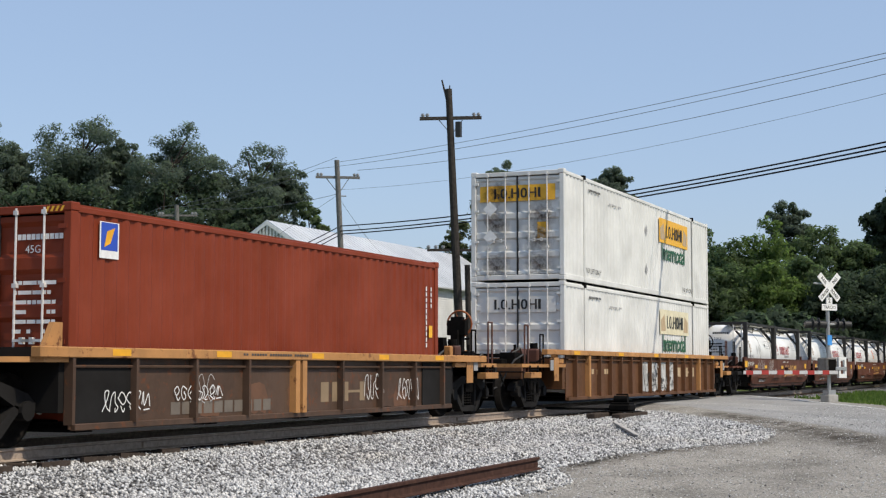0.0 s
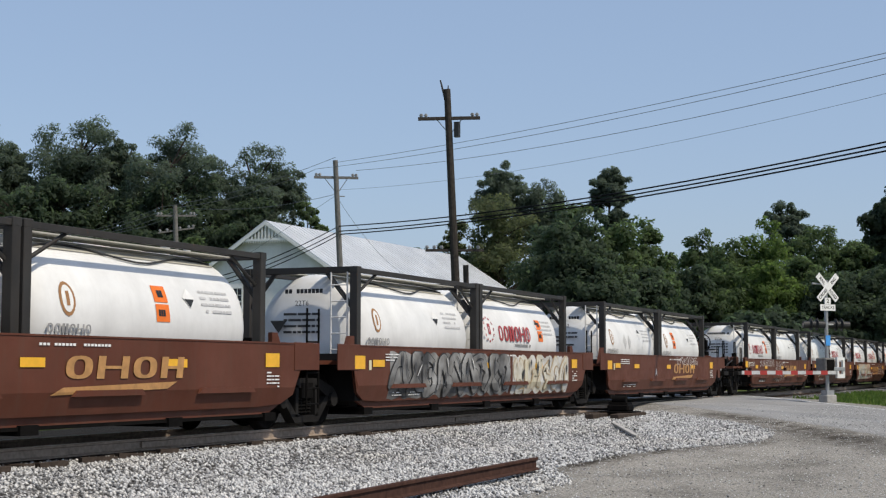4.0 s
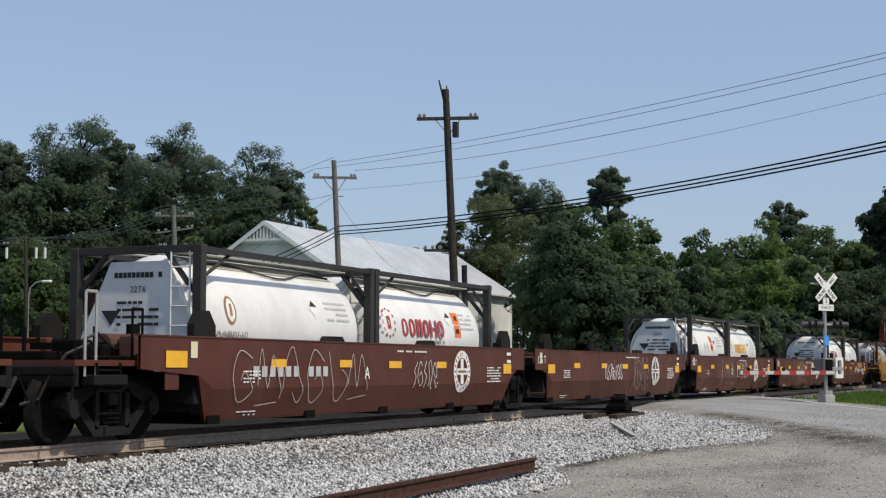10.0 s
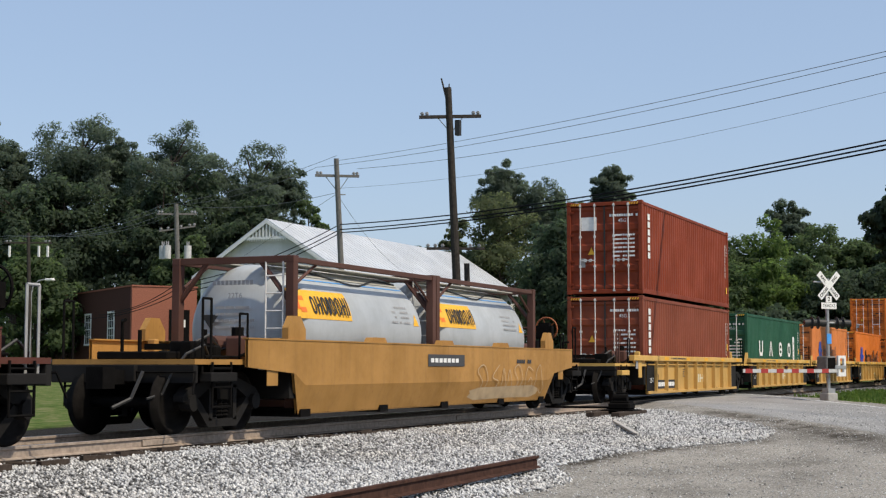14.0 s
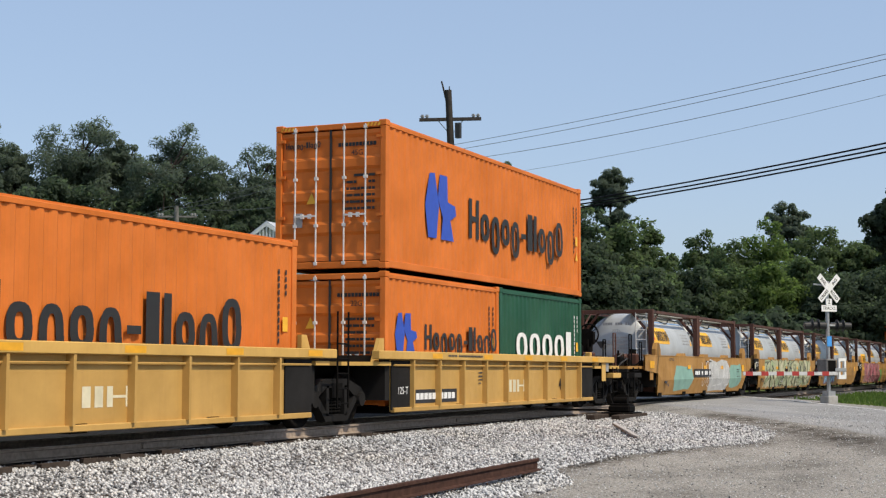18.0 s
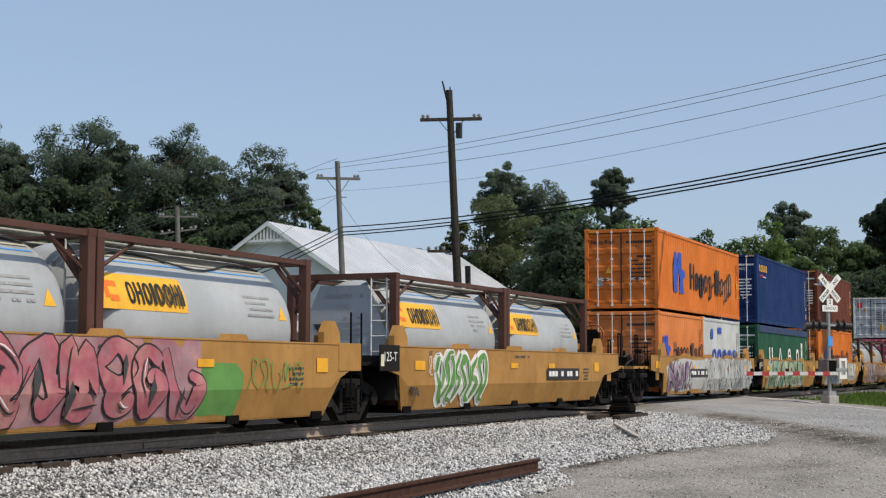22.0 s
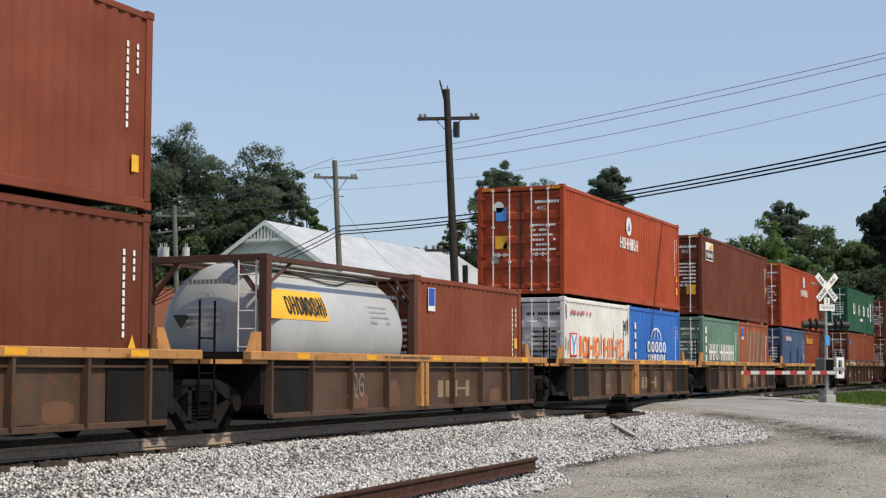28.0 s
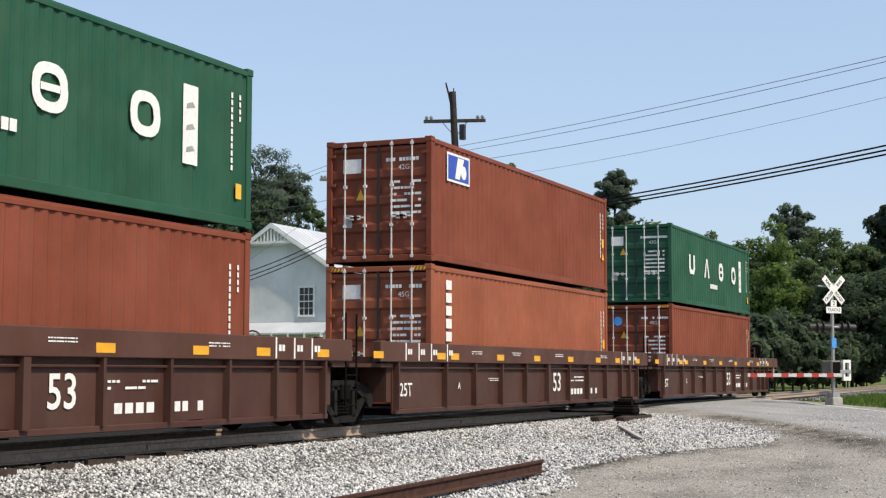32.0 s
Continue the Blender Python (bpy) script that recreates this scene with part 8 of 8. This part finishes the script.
def wide_letters(c, z0, h, base=0.0):
    """Four wide-set block shapes and a tall bar."""
    s = h * 0.30

    def put(polys, x):
        side_of(c, "name_lettering", polys, "white_mark", x, z0)
    w = 0.80
    put([rect(s / 2, h * 0.62, s, h * 0.76), rect(w - s / 2, h * 0.62, s, h * 0.76), rect(w / 2, s * 0.4, w * 0.7, s * 0.8), rect(w * 0.17, s * 0.75, s * 0.9, s * 0.8), rect(w * 0.83, s * 0.75, s * 0.9, s * 0.8)], 2.32)
    put([[(0, 0), (s, 0), (w / 2 + s * 0.1, h), (w / 2 - s * 0.5, h)], [(w - s, 0), (w, 0), (w / 2 + s * 0.5, h), (w / 2 - s * 0.1, h)]], 4.5)
    put(ring(w / 2, h * 0.5, w * 0.46, h / 2, s * 0.8) + [rect(w / 2, h / 2, w * 0.5, s * 0.5)], 6.72)
    put(ring(w / 2, h * 0.5, w * 0.46, h / 2, s * 0.85), 8.84)
    side_of(c, "tall_bar", [rect(0, 0, 0.40, 1.20)], "white_mark", 10.4, z0 + h / 2 + 0.02)
    side_of(c, "tall_bar", [[(-0.12, v - 0.05), (0.12, v), (0.05, v + 0.07), (-0.1, v + 0.03)] for v in (-0.38, -0.05, 0.28)], "grey_mark", 10.4, z0 + h / 2 + 0.02, 1.222)


wide_letters(C["U18"], 1.18, 0.64)
standard(C["U18"], L40, 2.896, seed=4, left="white")
for nm in ("U37U", "U39U"):
    wide_letters(C[nm], 1.07, 0.66)
    standard(C[nm], L40, 2.591, code="42G1", seed=5, left="white", stripes=False)
    side_of(C[nm], "small_name", bars(7, 1, 1.1, 0.2, 3, 0.2), "white_mark", 5.95, 0.80)
wide_letters(C["S28L"], 1.02, 0.66)
standard(C["S28L"], L40, 2.591, code="42U1", seed=6, left="white", stripes=False)
tarp = tagged(new("tarpaulin"), "dark blue tarpaulin over the open-top container", "tarpaulin", "double-stacked containers")
tarp.matrix_basis = pose(509.35, 0, ZF + 2.591)
bm = bmesh.new()
prism(bm, [(-1.235, -0.30), (-1.245, -0.05), (-1.15, -0.004), (0, 0.0), (1.15, -0.004), (1.245, -0.05), (1.235, -0.30), (1.225, -0.30), (1.225, -0.06), (0, -0.012), (-1.225, -0.06), (-1.225, -0.30)], "x", 0.2, 12.0)
M["tarp"] = plain("blue tarpaulin", (0.025, 0.045, 0.12), 0.6, 0, 0.25, 2, 0.4)
part("cover", bm, M["tarp"], tarp)
ROLLING.append((tarp, 509.35))
for nm, H, big in (("H19", 2.896, 0), ("H20", 2.896, 1), ("H21U", 2.896, 2), ("H27U", 2.591, 2), ("B29L", 2.896, 1)):
    c = C[nm]
    standard(c, L40, H, "black_mark", "45G1" if H > 2.7 else "42G1", seed=7 + big, left=None)
    if big == 0:
        leaf_emblem(c, 2.55, 1.62, 1.1, 0.84)
        name_row(c, "Hapag-Lloyd", "black_mark", 3.47, 7.43, 1.32, 0.52)
    elif big == 1:
        leaf_emblem(c, 2.7, 1.40, 1.5, 1.1)
        name_row(c, "Hapag-Lloyd", "black_mark", 4.1, 10.3, 0.95, 0.85)
    else:
        leaf_emblem(c, 2.68, H * 0.5, 1.65, 1.36)
        name_row(c, "Hapag-Lloyd", "black_mark", 4.24, 10.5, H * 0.32, 0.88)
    end_of(c, "small_name", word_blocks("Hapag-Lloyd", 0.12, 0.8), "black_mark", -0.6, H - 0.42)
for nm in ("H21L", "H27L"):
    c = C[nm]
    standard(c, L20, 2.591, "black_mark", "22G1", seed=12, stripes=False)
    leaf_emblem(c, 0.95, 1.40, 1.05, 0.82)
    name_row(c, "Hapag-Lloyd", "black_mark", 1.85, 5.75, 1.10, 0.52)
c = C["H21R"]
standard(c, L20, 2.591, "white_mark", "22G1", seed=13, stripes=False)
name_row(c, "UOSO", "white_mark", 1.05, 4.5, 0.96, 0.62)
side_of(c, "tall_bar", [rect(0, 0, 0.4, 0.95)], "white_mark", 4.95, 1.20)
c = C["H27R"]
standard(c, L20, 2.591, "black_mark", "22G1", seed=14, stripes=False)
name_row(c, "OOSOO", "blue_mark", 1.3, 5.2, 0.85, 0.62)
side_of(c, "small_name", [disc(0, 0, 0.2), *shift(bars(4, 1, 1.2, 0.3, 2, 0.2), 0.95, 0.15)], "blue_mark", 1.3, 2.0)
c = C["S28U"]
standard(c, L40, 2.896, seed=15, left="red_mark")
name_row(c, "sesco", "yellow_mark", 0.40, 1.9, 2.18, 0.42)
name_row(c, "ss WWW", "red_mark", 0.5, 1.2, 1.95, 0.14)
side_of(c, "small_name", bars(6, 1, 0.5, 0.08, 3), "white_mark", 1.52, 1.98)
c = C["B29U"]
standard(c, L40, 2.896, seed=16, left="white_mark")
for nm in ("B29U", "U37L"):
    side_of(C[nm], "sticker", [disc(0, 0, 0.19)], "sky_mark", 0.8, 2.31, 1.219, "round light-blue sticker")
c = C["Y31U"]
standard(c, L40, 2.896, "black_mark", "45G1", seed=17)


def bird_logo(c, x, z, w, h):
    side_of(c, "emblem", [rect(0, 0, w, h)], "red_mark", x, z, 1.219, "square red and blue emblem")
    side_of(c, "emblem", [rect(0, 0, w * 0.8, h * 0.86)], "white_mark", x, z, 1.222)
    side_of(c, "emblem", [[(-0.36 * w, 0.4 * h), (-0.12 * w, 0.4 * h), (0.05 * w, 0.05 * h), (0.30 * w, 0.4 * h), (0.38 * w, 0.3 * h), (0.14 * w, -0.1 * h), (0.10 * w, -0.4 * h), (-0.12 * w, -0.4 * h), (-0.10 * w, -0.05 * h)]], "sky_mark", x, z, 1.225)


bird_logo(c, 2.73, 1.52, 0.85, 1.05)
name_row(c, "TOMO MlMO", "red_mark", 3.6, 9.75, 0.95, 0.78)
side_of(c, "small_name", bars(14, 1, 2.4, 0.16, 3, 0.25), "g_rose", 3.55, 2.45)
end_of(c, "sticker", [rect(0, 0, 0.34, 0.4)], "red_mark", -0.75, 2.35)
end_of(c, "caution_label", [rect(0, 0, 0.34, 0.42)], "yellow_mark", 0.75, 0.75)
c = C["Y31L"]
standard(c, L40, 2.896, seed=18)
h = 1.24
side_of(c, "name_lettering", ring(0.66, h / 2, 0.62, h / 2, 0.27), "white_mark", 3.9, 1.19)
for x in (5.45, 7.0):
    side_of(c, "name_lettering", [rect(0.13, h / 2, 0.26, h), rect(1.0, h / 2, 0.26, h), rect(0.56, h / 2, 0.6, 0.24)], "white_mark", x, 1.19)
end_of(c, "name_lettering", word_blocks("OME", 0.3, 0.75), "white_mark", -0.55, 2.0)
standard(C["R32U"], L40, 2.896, seed=19, left="white_mark")
standard(C["R32L"], L40, 2.896, seed=20, left="white")
side_of(C["R32U"], "upright_lettering", [rect(0, -i * 0.62, 0.30, 0.42) for i in range(3)], "white_mark", 0.75, 2.2)
side_of(C["R32L"], "upright_lettering", [rect(0, -i * 0.30, 0.3, 0.22) for i in range(5)], "white_mark", 0.9, 2.3)
standard(C["Q33R"], L20, 2.591, code="22G1", seed=21, stripes=False)
for nm in ("Q33R", "B35R"):
    side_of(C[nm], "sticker", [rect(0, 0, 0.36, 0.48)], "white_mark", 0.70, 2.12)
    side_of(C[nm], "sticker", [rect(0, 0.03, 0.31, 0.36)], "blue_mark", 0.70, 2.14, 1.221)
for nm in ("M34U", "G36U"):
    c = C[nm]
    standard(c, L40, 2.896, seed=22, left="white_mark")
    side_of(c, "emblem", [disc(0, 0, 0.28)], "white_mark", 6.1, 2.30, 1.219, "round white emblem")
    side_of(c, "emblem", [[(-0.12, -0.14), (0.12, -0.14), (0.02, 0.18)]], "blue_mark", 6.1, 2.30, 1.222)
    name_row(c, "MAMMLLAM", "white_mark", 5.17, 7.0, 1.60, 0.34)
    end_of(c, "caution_label", [rect(0, 0, 0.34, 0.34)], "yellow_mark", -0.55, 1.4)
    end_of(c, "sticker", [rect(0, 0, 0.30, 0.36)], "sky_mark", -0.55, 2.15)
c = C["M34L"]
standard(c, L20, 2.591, "black_mark", "22G1", seed=23, stripes=False)
bird_logo(c, 0.72, 1.34, 0.6, 0.62)
name_row(c, "TOMO MlMO", "orange_mark", 1.25, 5.3, 1.02, 0.56)
side_of(c, "small_name", bars(12, 1, 1.8, 0.14, 5, 0.25), "g_rose", 1.4, 2.2)
for k in range(9):
    r = random.Random(400 + k)
    side_of(c, "rust_stain", [chunk(r, 0, 0, 0.05 + 0.07 * r.random(), 0.2 + 0.5 * r.random(), 9, 0.3)], "frame_brown", (0.08, 0.1, 5.95, 5.9, 0.3, 3.2, 4.4, 5.6, 2.0)[k], r.uniform(0.9, 2.3), 1.2195)
c = C["M34R"]
standard(c, L20, 2.591, seed=24, code="22G1", stripes=False)
name_row(c, "OOSOO", "white_mark", 1.95, 4.05, 1.22, 0.34)
name_row(c, "SHlOOl", "white_mark", 2.0, 3.95, 0.96, 0.2)
arc = []
for k in range(10):
    a, b = math.pi * k / 10, math.pi * (k + 1) / 10
    arc.append([(0.66 * math.cos(a), 0.4 * math.sin(a)), (0.66 * math.cos(b), 0.4 * math.sin(b)), (0.6 * math.cos(b), 0.34 * math.sin(b)), (0.6 * math.cos(a), 0.34 * math.sin(a))])
arc += [[(-0.28, 0.0), (-0.24, 0.0), (-0.05, 0.38), (-0.09, 0.38)], [(0.24, 0.0), (0.28, 0.0), (0.09, 0.38), (0.05, 0.38)]]
side_of(c, "emblem", arc, "white_mark", 3.0, 1.60, 1.219, "white globe emblem")
side_of(c, "upright_lettering", [rect(0, -i * 0.3, 0.16, 0.2) for i in range(4)], "white_mark", 0.6, 2.0)
c = C["B35U"]
standard(c, L40, 2.896, seed=25, left="white")
side_of(c, "name_plate", [rect(0, 0, 1.2, 0.66)], "white_mark", 1.16, 2.32)
side_of(c, "name_plate", [rect(0, -0.12, 1.1, 0.34)], "black_mark", 1.16, 2.32, 1.222)
side_of(c, "name_plate", [[(-0.1, 0.06), (0.5, 0.06), (0.5, 0.28), (0.1, 0.24)]], "yellow_mark", 1.16, 2.32, 1.222)
side_of(c, "name_plate", word_blocks("MMMM", 0.2, 0.9), "white_mark", 1.16, 2.20, 1.225)
end_of(c, "caution_label", [rect(0, 0, 0.34, 0.34)], "yellow_mark", 0.8, 0.9)
c = C["B35L"]
standard(c, L20, 2.591, seed=26, code="22G1", stripes=False)
name_row(c, "MMIMA MMIMMIMM", "white_mark", 0.85, 5.0, 1.02, 0.6)
side_of(c, "upright_lettering", [rect(0, -i * 0.34, 0.2, 0.24) for i in range(4)], "white_mark", 0.45, 2.1)
standard(C["B35R"], L20, 2.591, seed=27, code="22G1", stripes=False)
for k in range(14):
    r = random.Random(500 + k)
    side_of(C["B35R"], "faded_streak", [rect(0, 0, 0.05 + 0.06 * r.random(), 1.9)], "g_tan" if k % 3 else "g_pink", 1.7 + k * 0.28, 1.3, 1.2185)
c = C["G36L"]
standard(c, L20, 2.591, seed=28, code="22G1", stripes=False)
name_row(c, "MM", "red_mark", 0.55, 0.95, 2.0, 0.24)
name_row(c, "sssco", "white_mark", 1.0, 2.1, 2.0, 0.30)
for k, (x, z) in enumerate(((2.1, 1.25), (4.0, 1.35), (5.0, 1.0))):
    side_of(c, "dark_patch", [chunk(random.Random(k), 0, 0, 0.4, 0.6, 12, 0.15)], "navy", x, z, 1.2185)
c = C["G36R"]
standard(c, L20, 2.591, seed=29, code="22G1", stripes=False)
name_row(c, "Touax", "yellow_mark", 0.5, 2.1, 1.96, 0.40)
c = C["U37L"]
standard(c, L40, 2.896, seed=30, left="sky_mark")
c = C["X38U"]
standard(c, L40, 2.591, code="42G1", seed=31, left="white", stripes=False)
side_of(c, "sticker", [rect(0, 0, 1.25, 0.62)], "white_mark", 1.42, 2.06)
side_of(c, "sticker", [rect(0, 0, 1.13, 0.52)], "blue_mark", 1.42, 2.06, 1.222)
side_of(c, "sticker", [[(-0.2, -0.22), (0.05, -0.22), (0.3, 0.24), (-0.05, 0.24)], disc(0.28, -0.05, 0.15)], "white_mark", 1.42, 2.06, 1.225)
c = C["X38L"]
standard(c, L40, 2.896, seed=32, left="white")
side_of(c, "upright_lettering", [rect(0, -i * 0.27, 0.30, 0.2) for i in range(6)], "white_mark", 0.9, 2.5)
standard(C["U39L"], L40, 2.896, seed=33, left="sky_mark")


# ---- marks on the tanks ----
def on_tank(c, name, polys, mat, x, z, lift=0.006, label=""):
    th = math.asin(max(-0.95, min(0.95, (z - TZ) / TR)))
    return part(name, wrapped(shift(polys, x, 0), TR, TZ, th * TR, lift), M[mat], c, label)


def hazard(c, x, z, r):
    on_tank(c, "hazard_placard", [[(x0 * 0.16, y0 * 0.16) for x0, y0 in ((0, -1), (1, 0), (0, 1), (-1, 0))]], "white_mark", x, z, 0.008)
    on_tank(c, "hazard_placard", [[(-0.13, 0.03), (0.13, 0.03), (0, 0.15)] if r.random() < 0.5 else [(-0.13, -0.02), (0.13, -0.02), (0, -0.15)]], "black_mark", x, z, 0.012)


def end_tank(c, seed, ink, code):
    part("serial_mark", flat(bars(11, 1, 0.9, 0.11, seed, 0.25)), M[ink], c, "", pose(0.112, 0, 2.15, *FRONT))
    lettering(code, 0.14, M[ink], c, 0.112, 0, 1.92, FRONT)
    part("data_panel", flat(bars(8, 4, 0.8, 0.45, seed + 1, 0.3)), M[ink], c, "", pose(0.112, 0, 1.55, *FRONT))
    part("hazard_placard", flat([[(-0.18, 0.10), (0.18, 0.10), (0, -0.14)]]), M["black_mark"], c, "", pose(0.112, 0.5, 1.5, *FRONT))


ORANGE_AT = {172.1: (0.4, 6.0), 141.1: (5.0, 0), 187.55: (1.6, 5.0), 202.95: (2.2, 0), 222.7: (0, 5.0), 121.35: (0, 2.0), 254.0: (3.4, 0), 90.27: (0, 3.2), 105.8: (0, 4.6)}
BIG = {59.25: "b", 74.75: "b", 90.27: "a", 105.8: "b", 141.1: "a", 156.55: "b", 172.1: "ab", 187.55: "b", 202.95: "", 222.7: "b", 285.1: "a", 121.35: "", 254.0: "y"}
for s, a, b in TANKS:
    r = random.Random(int(s))
    grey = s > 300
    for k, c in enumerate((a, b)):
        tag = "ab"[k]
        small_x = 4.7 if not grey else 4.5
        on_tank(c, "data_panel", bars(9, 4, 0.85, 0.42, int(s) + k, 0.3), "grey_mark" if grey else "faint_mark", small_x, 1.72)
        if grey:
            if s != 458.25 or k:
                x, w, z = 1.25, 2.2, 1.80
            else:
                x, w, z = 3.1, 2.0, 1.42
            on_tank(c, "name_board", [rect(0, 0, w, 0.56)], "yellow_mark", x, z, 0.006, "orange-yellow name board")
            on_tank(c, "name_board", word_blocks("OEOTSOHl", 0.34, w * 0.62), "black_mark", x + w * 0.14, z - 0.02, 0.010)
            on_tank(c, "name_board", [rect(-0.02, 0.05, 0.1, 0.26), rect(0.14, 0.14, 0.2, 0.09), rect(0.14, -0.08, 0.2, 0.09)], "orange_mark", x - w * 0.38, z - 0.04, 0.010)
            on_tank(c, "warning_triangle", [[(-0.13, -0.11), (0.13, -0.11), (0, 0.13)]], "yellow_mark", 5.2, 1.62)
            on_tank(c, "stripe", [rect(0, 0, 4.6, 0.03)], "sky_mark", 3.03, 2.24)
        else:
            big = tag in BIG.get(s, "")
            yellow = BIG.get(s) == "y" and k == 1
            if big or yellow:
                x0 = 0.75
                dashes = [[((0.30 * q) * math.cos(t + e), (0.30 * q) * math.sin(t + e)) for q, e in ((1.0, -0.13), (1.0, 0.13), (0.86, 0.13), (0.86, -0.13))] for t in [i * math.tau / 12 for i in range(12)]]
                on_tank(c, "emblem", dashes, "g_amber" if yellow else "tank_red", x0, 1.60, 0.006, "ring of dashes round a mark")
                on_tank(c, "emblem", [rect(0, 0.09, 0.15, 0.07), rect(0, -0.09, 0.15, 0.07), rect(0.05, 0, 0.05, 0.14), rect(-0.05, 0, 0.05, 0.12)], "g_amber" if yellow else "tank_red", x0, 1.60)
                on_tank(c, "name_lettering", word_blocks("SOTTOMS", 0.36, 2.05), "g_amber" if yellow else "tank_red", 2.35, 1.52, 0.006, "red block lettering" if not yellow else "faded yellow lettering")
                on_tank(c, "small_name", bars(12, 1, 1.1, 0.09, 3, 0.25), "grey_mark", 2.9, 1.25)
            else:
                on_tank(c, "emblem", [disc(0, 0, 0.17, 16, 0.24)], "g_dull_gold", 1.0, 1.62, 0.006, "oval worn emblem")
                on_tank(c, "emblem", [disc(0, 0, 0.12, 16, 0.19)], "white_mark", 1.0, 1.62, 0.010)
                on_tank(c, "emblem", [rect(0, 0, 0.07, 0.2)], "g_dull_gold", 1.0, 1.62, 0.014)
                on_tank(c, "name_lettering", word_blocks("SOTTOMS", 0.13, 0.9), "grey_mark", 1.0, 1.22)
                if r.random() < 0.6:
                    for x in (2.3, 2.75):
                        on_tank(c, "ghost_mark", [[(-0.17, 0), (0, -0.22), (0.17, 0), (0, 0.22)]], "g_silver", x, 1.5)
            hazard(c, 3.75 + 0.35 * r.random(), 1.75, r)
            ox = ORANGE_AT.get(s, (0, 0))[k]
            if ox:
                on_tank(c, "hazard_plate", [rect(0, 0.0, 0.34, 0.26), rect(0, 0.29, 0.34, 0.26)], "orange_mark", min(ox, 4.2), 1.50, 0.008, "orange hazard number plate")
                on_tank(c, "hazard_plate", shift(bars(4, 1, 0.24, 0.12, 5, 0.2), 0, 0.0) + shift(bars(2, 1, 0.14, 0.12, 6, 0.1), 0, 0.29), "black_mark", min(ox, 4.2), 1.50, 0.012)
        end_tank(c, int(s) + k, "black_mark" if not grey else "grey_mark", "22K2" if (int(s) + k) % 3 else "22T6")
end_tank(C["Q33T"], 77, "grey_mark", "22K2")
on_tank(C["Q33T"], "data_panel", bars(9, 4, 0.85, 0.42, 3, 0.3), "grey_mark", 4.5, 1.72)
on_tank(C["Q33T"], "name_board", [rect(0, 0, 2.2, 0.56)], "yellow_mark", 1.25, 1.80, 0.006, "orange-yellow name board")
on_tank(C["Q33T"], "name_board", word_blocks("OEOTSOHl", 0.34, 1.36), "black_mark", 1.55, 1.78, 0.010)




# ---- the train rolls towards -x ----
def motions():
    times = [float(t) for t in range(32)] + [31.5, 31.8, 32.0]
    for ob, s in ROLLING:
        z = ob.matrix_basis.translation.z
        walk(ob, [(t, pose(s - run(t), 0, z)) for t in times])
    for w in WHEELSETS:
        tr, car = w.parent, w.parent.parent
        s = car.matrix_basis.translation.x
        s = next(q for o, q in ROLLING if o == car)
        x0 = s + tr.matrix_basis.translation.x
        a, b = (x0 - 62) / SPEED, (x0 - 9) / SPEED
        xx = w.matrix_basis.translation.x
        lo, hi = max(0, math.ceil(a * FPS)), min(32 * FPS, math.floor(b * FPS))
        if hi - lo < 2:
            continue
        rows = [] if lo == 0 else [(0, lo)]
        rows += [(k / FPS, k) for k in range(lo, hi + 1)]
        if hi < 32 * FPS:
            rows.append((32, hi))
        walk(w, [(t, pose(xx, 0, WHEEL_R, 0, -math.degrees(SPEED * k / FPS / WHEEL_R), 0)) for t, k in rows])


motions()
